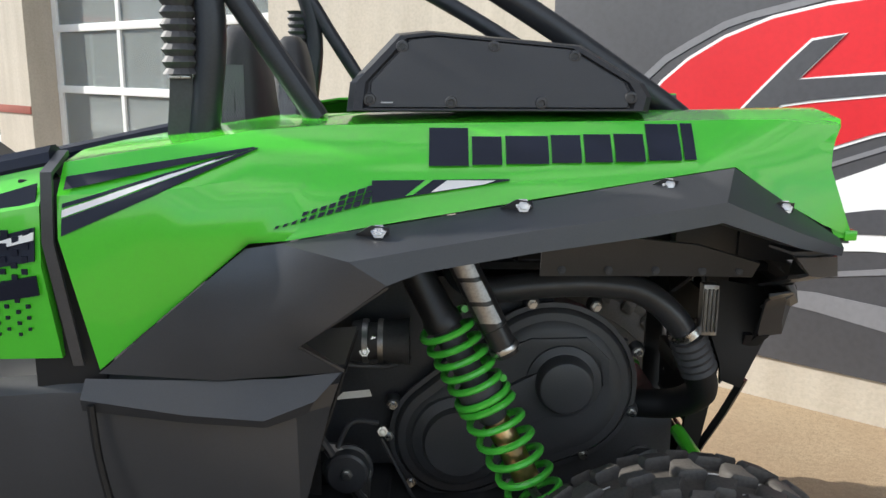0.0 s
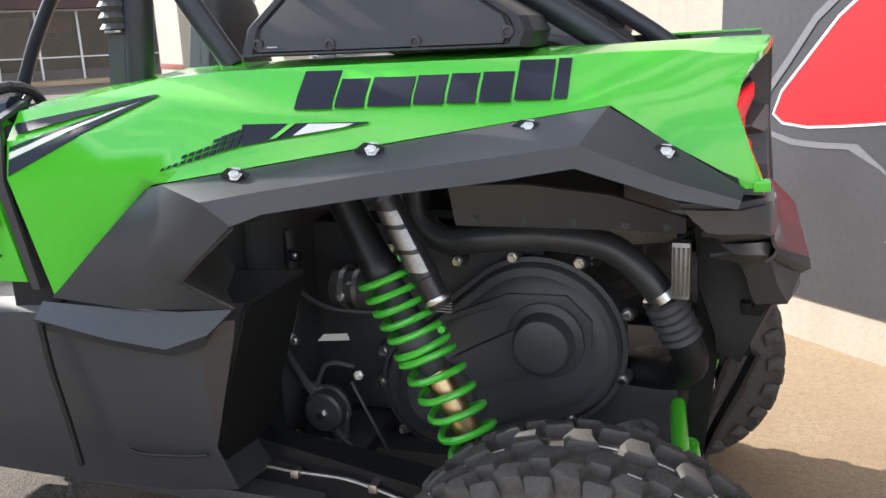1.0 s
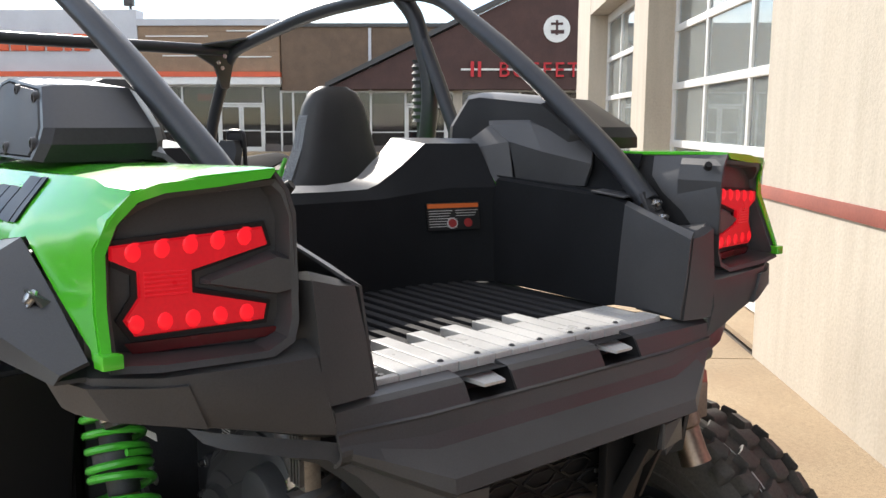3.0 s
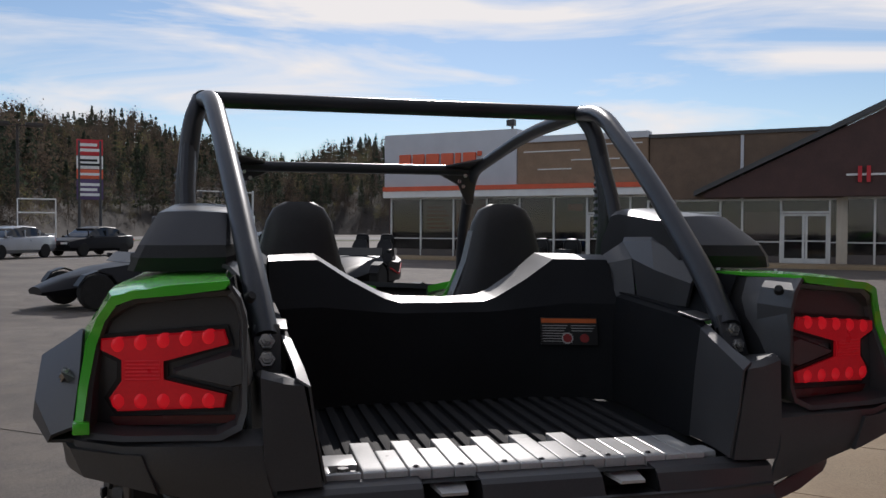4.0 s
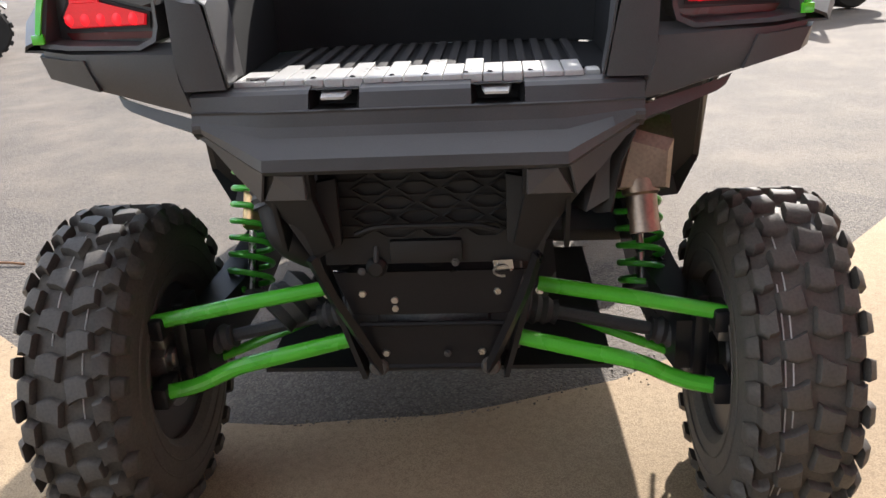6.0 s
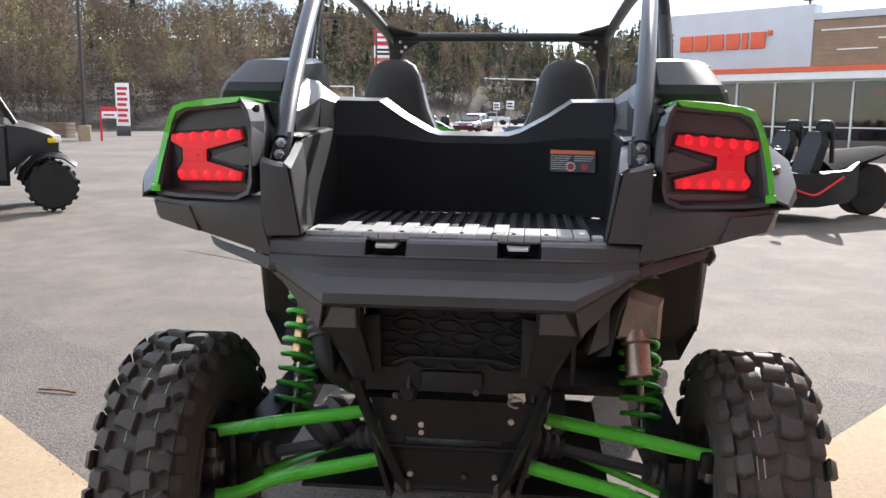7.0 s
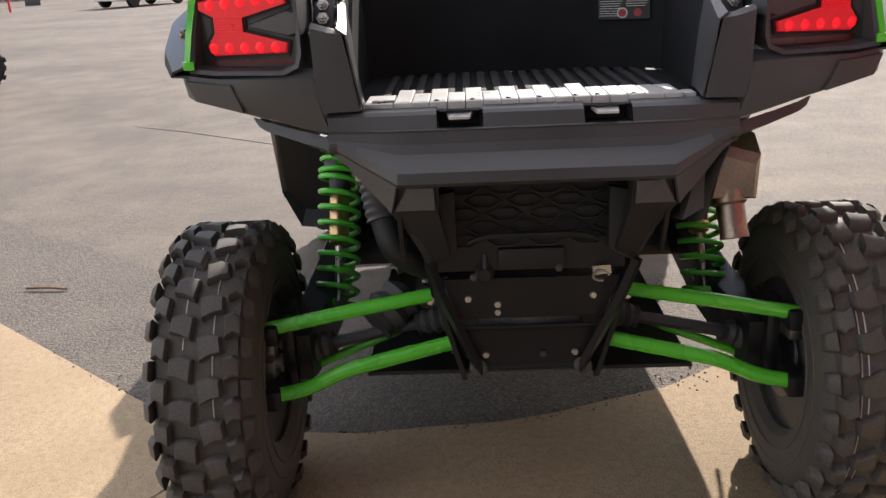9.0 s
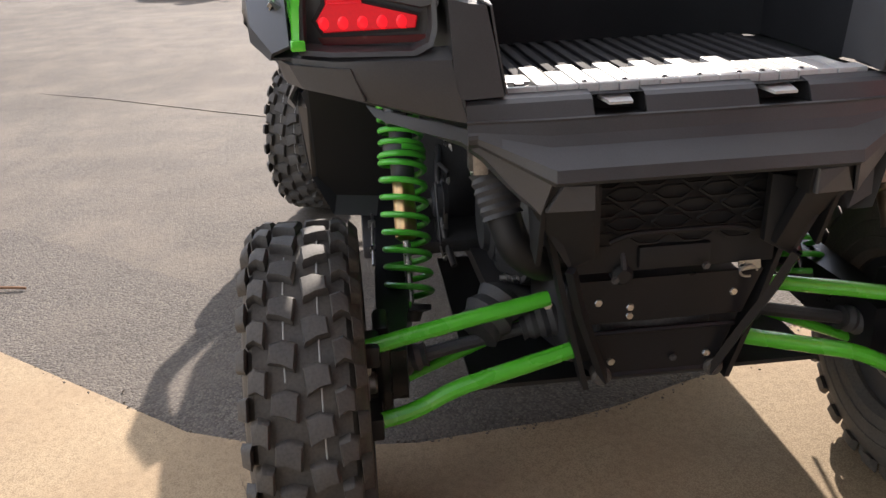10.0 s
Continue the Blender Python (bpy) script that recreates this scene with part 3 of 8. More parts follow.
def build_garage_door(name, s):
    s0, s1 = s
    n0 = -0.30
    root = tagged(new(name), "white framed sectional garage door with dark glass panes", "garage door", kind="structure")
    rows = [0.03, 0.625, 1.205, 1.785, 2.365, 2.95]
    cols = [s0 + (s1 - s0) * i / 3 for i in range(4)]
    bm = B()
    for z in rows[1:-1]:
        wbox(bm, s0 + 0.003, s1 - 0.003, n0 - 0.02, n0 + 0.028, z - 0.035, z + 0.035, 0.006)
    wbox(bm, s0 + 0.003, s1 - 0.003, n0 - 0.02, n0 + 0.028, 2.93, 3.055, 0.006)
    part("rail", bm, "white_paint", root)
    for i, c in enumerate(cols):
        bm = B()
        w = 0.028 if 0 < i < 3 else 0.05
        c = min(max(c, s0 + w + 0.003), s1 - w - 0.003)
        wbox(bm, c - w, c + w, n0 - 0.018, n0 + 0.024, 0.03, 3.05, 0.005)
        part("stile", bm, "white_paint", root)
    for j in range(5):
        for i in range(3):
            a, b = cols[i] + 0.03, cols[i + 1] - 0.03
            bm = B()
            if j == 0:
                wbox(bm, a, b, n0 - 0.012, n0 + 0.012, 0.035, rows[1] - 0.03, 0.004)
                wbox(bm, a + 0.1, b - 0.1, n0 + 0.012, n0 + 0.02, 0.14, rows[1] - 0.13, 0.004)
                part("panel", bm, "white_paint", root)
            else:
                wbox(bm, a, b, n0 - 0.004, n0 + 0.004, rows[j] + 0.03, rows[j + 1] - 0.03)
                p = part("pane", bm, "glass", root)
                p.visible_shadow = False
    bm = B()
    wbox(bm, s0 + 0.003, s1 - 0.003, n0 - 0.03, 0.0, -0.012, 0.022)
    part("threshold", bm, "concrete", root)


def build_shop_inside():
    # added backing wall; the dimness of the shop is in its colour
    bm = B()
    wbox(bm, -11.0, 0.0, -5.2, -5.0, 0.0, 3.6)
    structure("wall_inside", bm, "dark_room", "added near-black wall for the dim shop interior", "wall")


build_ground()
build_apron()
build_wall()
build_garage_door("door_1", DOOR_S)
build_garage_door("door_2", DOOR2_S)
build_shop_inside()


# ---- painted mural on the shop wall ----
def grown(poly, d):
    """The outline moved outwards by d."""
    out, n = [], len(poly)
    area = sum(poly[i][0] * poly[(i + 1) % n][1] - poly[(i + 1) % n][0] * poly[i][1] for i in range(n))
    sgn = 1 if area > 0 else -1
    for i in range(n):
        a, b, c = Vector(poly[i - 1]), Vector(poly[i]), Vector(poly[(i + 1) % n])
        u, v = (b - a).normalized(), (c - b).normalized()
        k = Vector((u.y + v.y, -(u.x + v.x)))
        k = k.normalized() * sgn if k.length > 1e-6 else Vector((0, 0))
        out.append((b.x + k.x * d, b.y + k.y * d))
    return out


def build_mural():
    root = tagged(new("mural"), "dark grey painted mural with red and white flame lettering", "mural", kind="structure")
    bm = B()
    wbox(bm, 0.14, 9.6, 0.0, 0.010, 0.15, 5.2, 0.002)
    part("ground_coat", bm, "mural", root)

    def shape(name, pts, mat, n):
        bm = B()
        prism(bm, [wp(s, n, z) for s, z in pts], WN * -0.003)
        part(name, bm, mat, root)

    red = [(0.466, 0.965), (0.504, 1.061), (0.642, 1.229), (0.76, 1.372), (0.88, 1.472), (1.044, 1.567), (1.25, 1.645), (1.47, 1.69), (1.7, 1.715), (2.3, 1.73), (2.3, 1.36), (1.683, 1.176), (1.463, 1.089), (1.28, 1.020), (1.10, 0.980), (0.957, 0.960), (0.795, 0.939), (0.64, 0.924), (0.514, 0.932)]
    slot = [(0.995, 1.10), (1.10, 1.205), (1.22, 1.34), (1.34, 1.47), (1.42, 1.55), (1.545, 1.573), (1.375, 1.392), (1.66, 1.412), (2.2, 1.45), (2.2, 1.40), (1.67, 1.335), (1.44, 1.307), (1.315, 1.285), (1.2, 1.167), (1.118, 1.104), (1.03, 1.077)]
    shape("white_outline", grown(red, 0.014), "mural_white", 0.0135)
    shape("red_field", red, "mural_red", 0.0165)
    shape("white_outline", grown(slot, 0.011), "mural_white", 0.0195)
    shape("dark_slot", slot, "mural", 0.0225)
    # grey ribbon outside the red, tapering
    line_o = [(0.43, 0.868), (0.385, 0.925), (0.372, 1.006), (0.43, 1.10), (0.505, 1.20), (0.635, 1.385), (0.757, 1.492), (0.877, 1.56), (1.03, 1.638), (1.14, 1.672), (1.5, 1.75), (2.3, 1.80)]
    ribbon = line_o + [(s + 0.02, z - 0.026) for s, z in reversed(line_o)]
    shape("grey_ribbon", ribbon, "mural_grey", 0.0132)
    shape("grey_ribbon", [(0.43, 0.868), (0.563, 0.832), (0.70, 0.83), (0.84, 0.838), (0.98, 0.775), (1.06, 0.72), (1.0, 0.78), (0.88, 0.864), (0.70, 0.856), (0.57, 0.858), (0.45, 0.885)], "mural_grey", 0.0132)
    shape("grey_wedge", [(1.02, 0.872), (1.286, 0.929), (1.47, 1.025), (1.8, 1.16), (1.8, 1.14), (1.46, 1.0), (1.317, 0.917), (1.135, 0.802), (1.10, 0.80)], "mural_grey", 0.0132)
    shape("dark_wedge", [(1.08, 0.868), (1.25, 0.902), (1.145, 0.826)], "mural", 0.0162)
    shape("white_flame", [(1.09, 0.664), (1.131, 0.717), (1.30, 0.825), (1.48, 0.94), (1.8, 1.09), (2.2, 1.2), (2.2, 0.72), (1.73, 0.70), (1.509, 0.67), (1.30, 0.63), (1.15, 0.606)], "mural_white", 0.0135)
    shape("dark_flame", [(1.285, 0.712), (1.33, 0.758), (1.39, 0.79), (1.493, 0.82), (1.73, 0.875), (2.1, 0.92), (2.1, 0.80), (1.73, 0.77), (1.50, 0.748), (1.38, 0.722)], "mural", 0.0165)
    shape("grey_tail", [(1.03, 0.481), (1.157, 0.525), (1.287, 0.474), (1.53, 0.489), (1.9, 0.47), (1.9, 0.36), (1.539, 0.404), (1.277, 0.421), (1.10, 0.47)], "mural_grey", 0.0135)
    shape("grey_tail", [(1.285, 0.495), (1.414, 0.543), (1.521, 0.575), (1.9, 0.66), (1.9, 0.63), (1.522, 0.556), (1.40, 0.525)], "mural_grey", 0.0135)
    bm = B()
    wbox(bm, 1.298, 1.301, 0.0102, 0.0115, 0.15, 0.86)
    part("panel_seam", bm, "matte_black", root)


build_mural()

# ---- the side-by-side vehicle: rear axle near x = -0.15, front towards -x, middle plane y = 0 ----
from mathutils.bvhtree import BVHTree

veh = thing("utility_vehicle", "bright green and black side-by-side utility vehicle with an open roll cage", "vehicle", at=pose(0, 0, 0, 0, 0, -0.6))
AXLE_X, WHEEL_Y, WHEEL_R, WHEEL_W, BASE = -0.172, 0.75, 0.387, 0.245, 2.515
AXLE_Z = 0.333


def build_wheel():
    """One wheel standing at the origin, axle along y, its outer face towards -y; tread lugs are pieces of the tyre."""
    wheel = part("wheel", lathe(B(), (0, -0.07, 0), (0, 0.085, 0), [(0, 0.05), (0, 0.19), (0.1, 0.196), (0.25, 0.18), (0.6, 0.178), (0.9, 0.197), (1, 0.2), (1, 0.06)], 36), "satin_black", veh, "black alloy wheel with a knobbly tyre")
    w = WHEEL_W / 2
    r = WHEEL_R - 0.021
    prof = [(0.10, 0.195), (0.03, 0.215), (0.0, 0.26), (0.01, 0.30), (0.05, r - 0.03), (0.13, r - 0.006), (0.3, r), (0.5, r + 0.002), (0.7, r), (0.87, r - 0.006), (0.95, r - 0.03), (0.99, 0.30), (1.0, 0.26), (0.97, 0.215), (0.90, 0.195)]
    bm = B()
    n = 60
    rings = [[(rad * math.cos(2 * math.pi * k / n), -w + 2 * w * a, rad * math.sin(2 * math.pi * k / n)) for k in range(n)] for a, rad in prof]
    loft(bm, rings + [rings[0]], True, False)
    tyre = part("tyre", bm, "rubber", wheel, "black off-road tyre with deep lugs")
    for a in (0.02, 0.98):
        for q in (0.245, 0.285):
            y = -w + 2 * w * a + (-0.003 if a < 0.5 else 0.003)
            part("bead_ring", tube(B(), [(q * math.cos(2 * math.pi * k / 48), y, q * math.sin(2 * math.pi * k / 48)) for k in range(49)], 0.003, 5), "rubber", tyre)
    for y, a0, a1 in ((0.037, 10, 100), (0.037, 120, 200), (0.037, 215, 330), (-0.03, 40, 90), (0.052, 150, 260)):
        part("mould_line", tube(B(), [((r + 0.002) * math.cos(radians(a)), y, (r + 0.002) * math.sin(radians(a))) for a in range(a0, a1, 5)], 0.0016, 4), "label_grey", tyre, "pale mould line")
    # lugs: a chevron pair in the middle and shoulder blocks, turned round the axle
    shapes = []
    for side in (-1, 1):
        shapes.append(([(0.004, -0.034), (0.030, -0.046), (0.056, -0.036), (0.060, 0.010), (0.036, 0.016), (0.010, 0.034)], side, 0.0, 0.021))
        shapes.append(([(0.062, -0.034), (0.084, -0.044), (0.099, -0.030), (0.100, 0.020), (0.084, 0.014), (0.066, 0.030)], side, 0.5, 0.022))
        shapes.append(([(0.1015, -0.028), (0.1225, -0.024), (0.1225, 0.024), (0.103, 0.030)], side, 0.95, 0.026))
    count = 25
    meshes = []
    for outline, side, shift, high in shapes:
        bm = B()
        low, mid, top = [], [], []
        for y, u in outline:
            edge = max(0.0, (abs(y) - 0.09)) * 0.55
            for ring, rr, k in ((low, r - 0.014 - edge, 1.0), (mid, r + high * 0.72 - edge * 1.4, 0.92), (top, r + high - edge * 1.6, 0.74)):
                a = u * k * 0.84 / r
                ring.append((rr * math.sin(a), side * y, rr * math.cos(a)))
        c_ = sum((p[1] for p in top)) / len(top)
        top = [(p[0], c_ + (p[1] - c_) * 0.86, p[2]) for p in top]
        loft(bm, [low, mid, top])
        finish(bm, 50)
        me = bpy.data.meshes.new("lug")
        bm.to_mesh(me)
        bm.free()
        me.materials.append(M["rubber"])
        meshes.append((me, side, shift))
    for me, side, shift in meshes:
        for k in range(count):
            o = new("lug", me)
            o.parent = tyre
            ang = 360.0 / count * (k + shift + (0.5 if side > 0 else 0.0))
            o.matrix_basis = pose(0, 0, 0, 0, ang, 0)
    # spokes, hub and nuts on the outer face
    bm = B()
    for k in range(7):
        a = 2 * math.pi * k / 7
        m = pose(0, 0, 0, 0, math.degrees(a), 0)
        box(bm, -0.02, 0.02, -0.078, -0.05, 0.03, 0.185, 0.006, m)
    lathe(bm, (0, -0.095, 0), (0, -0.04, 0), [(0, 0.02), (0.1, 0.034), (0.5, 0.045), (1, 0.055)], 20)
    part("spokes", bm, "satin_black", wheel)
    for k in range(4):
        a = 2 * math.pi * (k + 0.5) / 4
        bm = B()
        bolt(bm, (0.055 * math.cos(a), -0.078, 0.055 * math.sin(a)), (0, -1, 0), 0.009, 0.016)
        part("nut", bm, "steel", wheel)
    # brake disc and hub on the inner face
    bm = B()
    lathe(bm, (0, 0.092, 0), (0, 0.099, 0), [(0, 0.06), (0, 0.115), (1, 0.115), (1, 0.06)], 32)
    part("brake_disc", bm, "alloy", wheel, "bare metal brake disc")
    bm = B()
    lathe(bm, (0, 0.04, 0), (0, 0.15, 0), [(0, 0.06), (0.4, 0.062), (0.6, 0.045), (1, 0.04)], 20)
    part("hub", bm, "matte_black", wheel)
    bm = B()
    prism(bm, [(0.060, 0.080, 0.080), (0.105, 0.080, 0.030), (0.135, 0.080, 0.045), (0.130, 0.080, 0.095), (0.085, 0.080, 0.120)], (0, 0.045, 0), 0.005)
    lathe(bm, (0.098, 0.12, 0.075), (0.098, 0.142, 0.075), [(0, 0.024), (0.8, 0.024), (1, 0.018)], 14)
    part("caliper", bm, "alloy", wheel, "bare alloy brake caliper")
    return wheel


wheel_a = build_wheel()
wheel_a.matrix_basis = pose(AXLE_X, -WHEEL_Y, AXLE_Z, 0, 7, 0)
copy_thing(wheel_a, pose(AXLE_X, WHEEL_Y, AXLE_Z, 0, 19, 180))
copy_thing(wheel_a, pose(AXLE_X - BASE + 0.06, -0.80, AXLE_Z, 0, 0, -22) @ pose(0, 0, 0, 0, 33, 0))
copy_thing(wheel_a, pose(AXLE_X - BASE + 0.06, 0.80, AXLE_Z, 0, 0, 158) @ pose(0, 0, 0, 0, 3, 0))


# ---- green quarter panels with their flares ----
PANEL = [
    [(-1.222, -0.752, 0.908), (-1.262, -0.781, 1.146), (-1.266, -0.762, 1.215), (-1.267, -0.722, 1.266), (-1.262, -0.65, 1.281), (-1.25, -0.50, 1.285)],
    [(-1.085, -0.752, 1.024), (-1.10, -0.784, 1.142), (-1.10, -0.772, 1.225), (-1.10, -0.705, 1.293), (-1.10, -0.63, 1.309), (-1.10, -0.50, 1.312)],
    [(-0.955, -0.752, 1.134), (-0.953, -0.782, 1.152), (-0.95, -0.765, 1.245), (-0.95, -0.690, 1.320), (-0.95, -0.61, 1.334), (-0.95, -0.50, 1.335)],
    [(-0.885, -0.803, 1.149), (-0.86, -0.790, 1.172), (-0.84, -0.762, 1.255), (-0.83, -0.690, 1.329), (-0.82, -0.61, 1.340), (-0.82, -0.50, 1.340)],
    [(-0.70, -0.785, 1.179), (-0.69, -0.774, 1.205), (-0.67, -0.748, 1.272), (-0.66, -0.688, 1.333), (-0.66, -0.61, 1.344), (-0.66, -0.50, 1.344)],
    [(-0.45, -0.760, 1.219), (-0.45, -0.751, 1.238), (-0.45, -0.729, 1.283), (-0.45, -0.680, 1.336), (-0.45, -0.61, 1.347), (-0.45, -0.50, 1.347)],
    [(-0.20, -0.734, 1.257), (-0.20, -0.728, 1.268), (-0.20, -0.708, 1.295), (-0.20, -0.672, 1.340), (-0.20, -0.61, 1.350), (-0.20, -0.50, 1.350)],
]
TAIL = [
    PANEL[-1],
    [(-0.135, -0.726, 1.266), (-0.125, -0.721, 1.273), (-0.12, -0.704, 1.298), (-0.12, -0.668, 1.342), (-0.11, -0.60, 1.352), (-0.10, -0.495, 1.352)],
    [(-0.045, -0.716, 1.206), (-0.040, -0.708, 1.235), (-0.030, -0.698, 1.287), (-0.035, -0.666, 1.342), (-0.01, -0.59, 1.353), (0.00, -0.491, 1.355)],
    [(0.030, -0.709, 1.165), (0.018, -0.705, 1.208), (0.008, -0.696, 1.275), (0.012, -0.668, 1.336), (0.040, -0.59, 1.351), (0.050, -0.489, 1.356)],
    [(0.082, -0.706, 1.143), (0.060, -0.704, 1.198), (0.038, -0.695, 1.268), (0.066, -0.656, 1.334), (0.080, -0.58, 1.349), (0.089, -0.487, 1.356)],
]


def panel_tree():
    bm = B()
    sheet(bm, PANEL, 0.006)
    bmesh.ops.triangulate(bm, faces=bm.faces)
    return BVHTree.FromBMesh(bm)


PANEL_BVH = panel_tree()


def panel_point(x, z, out=0.004):
    """The place on the left quarter panel's skin at x and z, a little proud of it."""
    p, n, _, _ = PANEL_BVH.ray_cast(Vector((x, -2, z)), Vector((0, 1, 0)))
    if p is None:
        p, n, _, _ = PANEL_BVH.find_nearest(Vector((x, -0.76, z)))
    n = n if n.y < 0 else -n
    return p + n * out


def green_panel(bm):
    sheet(bm, PANEL, 0.006)
    return bm


def green_tail(bm):
    sheet(bm, TAIL, 0.006)
    return bm


both("quarter_panel", lambda bm: green_panel(bm), "green", veh, "glossy green quarter panel")
both("tail_wing", lambda bm: green_tail(bm), "green", veh, "glossy green tail fin round the lamp", 22)

FLARE = [
    [(-0.893, -0.808, 1.146), (-0.775, -0.868, 1.130), (-0.715, -0.876, 1.094), (-0.70, -0.80, 1.086)],
    [(-0.70, -0.790, 1.177), (-0.66, -0.862, 1.150), (-0.66, -0.868, 1.114), (-0.66, -0.79, 1.106)],
    [(-0.50, -0.770, 1.209), (-0.48, -0.842, 1.177), (-0.48, -0.848, 1.142), (-0.48, -0.77, 1.132)],
    [(-0.30, -0.748, 1.241), (-0.29, -0.820, 1.201), (-0.29, -0.826, 1.166), (-0.29, -0.75, 1.156)],
    [(-0.138, -0.731, 1.265), (-0.17, -0.802, 1.217), (-0.175, -0.806, 1.184), (-0.175, -0.73, 1.174)],
    [(-0.04, -0.720, 1.204), (-0.045, -0.786, 1.166), (-0.035, -0.787, 1.138), (-0.04, -0.71, 1.130)],
    [(0.060, -0.712, 1.142), (0.055, -0.742, 1.130), (0.050, -0.748, 1.118), (0.045, -0.69, 1.114)],
]
FLARE_FRONT = [
    [(-0.893, -0.808, 1.146), (-0.775, -0.868, 1.130), (-0.715, -0.876, 1.094)],
    [(-0.957, -0.770, 1.129), (-0.87, -0.852, 1.062), (-0.797, -0.856, 1.030)],
    [(-1.088, -0.766, 1.019), (-0.965, -0.836, 0.985), (-0.866, -0.825, 0.976)],
    [(-1.222, -0.758, 0.904), (-1.01, -0.785, 0.903), (-0.797, -0.772, 0.914)],
]
both("fender_flare", lambda bm: sheet(bm, FLARE, 0.006), "flare_black", veh, "satin black plastic fender flare", 22)
both("flare_leg", lambda bm: sheet(bm, FLARE_FRONT, 0.006), "flare_black", veh, "satin black plastic fender panel", 50)


def arch_liner(bm):
    # the dark recess behind the flare's leg and the inner wheel arch
    rows = [[(-0.797, -0.772, 0.914), (-0.866, -0.823, 0.976), (-0.797, -0.854, 1.030), (-0.715, -0.874, 1.092)],
            [(-0.86, -0.70, 0.920), (-0.93, -0.72, 0.985), (-0.89, -0.73, 1.055), (-0.79, -0.74, 1.112)],
            [(-0.93, -0.56, 0.925), (-0.985, -0.56, 0.995), (-0.96, -0.56, 1.075), (-0.87, -0.56, 1.130)]]
    sheet(bm, rows, 0.005)
    return bm


both("arch_liner", arch_liner, "flare_black", veh, "", 65)
# box whose near-black colour stands for the bay's shaded void
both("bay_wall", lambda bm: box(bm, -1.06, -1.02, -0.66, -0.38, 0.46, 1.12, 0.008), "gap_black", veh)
for k, (x, y, z) in enumerate(((-0.731, -0.819, 1.168), (-0.498, -0.786, 1.206), (-0.253, -0.752, 1.237), (-0.052, -0.740, 1.199))):
    nrm = Vector((0.06, -0.86, 0.5)).normalized()
    c = Vector((x, y, z))
    lug_pts = [(-0.034, 0.0), (-0.012, 0.018), (0.016, 0.012), (0.019, -0.012), (0.004, -0.032), (-0.014, -0.014)]

    def lug(bm):
        rings = []
        for depth, sc in ((-0.03, 1.25), (-0.004, 1.0), (0.002, 0.86)):
            rings.append([c + Vector((u * sc, 0, 0)) + Vector((0, -0.5, 0.86)) * (v * sc) * 0.9 + nrm * depth for u, v in lug_pts])
        return loft(bm, rings)
    both("bolt_boss", lug, "black_plastic", veh, "", 15)
    both("bolt", lambda bm: bolt(bm, c + nrm * 0.002, nrm, 0.0085, 0.008), "steel", veh, "zinc plated bolt")

# ---- graphics on the quarter panels ----
def decal(name, pts, mat, label, out=0.0045):
    """A small four-sided decal laid on the skin."""
    def make(bm):
        a, b, c, d = (Vector(p) for p in pts)
        rows = []
        for i in range(4):
            u = i / 3
            lo, hi = a.lerp(b, u), d.lerp(c, u)
            rows.append([panel_point(*lo.lerp(hi, v / 2), out) for v in range(3)])
        return sheet(bm, rows, 0.0025, (0, 1, 0))
    return both(name, make, mat, veh, label)


def strips(name, x0, x1, low, high, mat, label, n=6, out=0.0035):
    """A decal that follows the skin: between two lines low(x) and high(x)."""
    def make(bm):
        rows = []
        for i in range(n + 1):
            x = x0 + (x1 - x0) * i / n
            a, b = low(x), high(x)
            rows.append([panel_point(x, a + (b - a) * j / 3, out) for j in range(4)])
        return sheet(bm, rows, 0.0025, (0, 1, 0))
    return both(name, make, mat, veh, label)


def line(x0, z0, x1, z1):
    return lambda x: z0 + (z1 - z0) * (x - x0) / (x1 - x0)


# brand mark: eight plain upright bars of its size, leaning as the word does
bars = [(-0.652, 0.066), (-0.580, 0.050), (-0.523, 0.072), (-0.446, 0.050), (-0.390, 0.046), (-0.338, 0.050), (-0.282, 0.056), (-0.221, 0.020)]
for k, (x0, wide) in enumerate(bars):
    tall = 0.058 if k in (0, 6, 7) else 0.043
    zb = 1.266 + (x0 + 0.65) * 0.022
    strips("brand_bar", x0, x0 + wide, lambda x, zb=zb: zb, lambda x, zb=zb, tall=tall: zb + tall, "navy", "dark navy lettering bar", 3)
# speed wedge at the front: navy wedge with a white and a green line in it
strips("stripe_wedge", -1.255, -0.94, line(-1.255, 1.150, -0.94, 1.289), line(-1.255, 1.178, -0.94, 1.291), "navy", "navy stripe graphic")
strips("stripe_white", -1.255, -0.975, line(-1.255, 1.180, -0.975, 1.280), line(-1.255, 1.192, -0.975, 1.282), "decal_white", "white stripe graphic")
strips("stripe_thin", -1.255, -0.955, line(-1.255, 1.195, -0.955, 1.286), line(-1.255, 1.202, -0.955, 1.288), "navy", "thin navy stripe graphic")
strips("stripe_top", -1.255, -0.945, line(-1.255, 1.222, -0.945, 1.289), line(-1.255, 1.243, -0.945, 1.292), "navy", "navy stripe graphic")
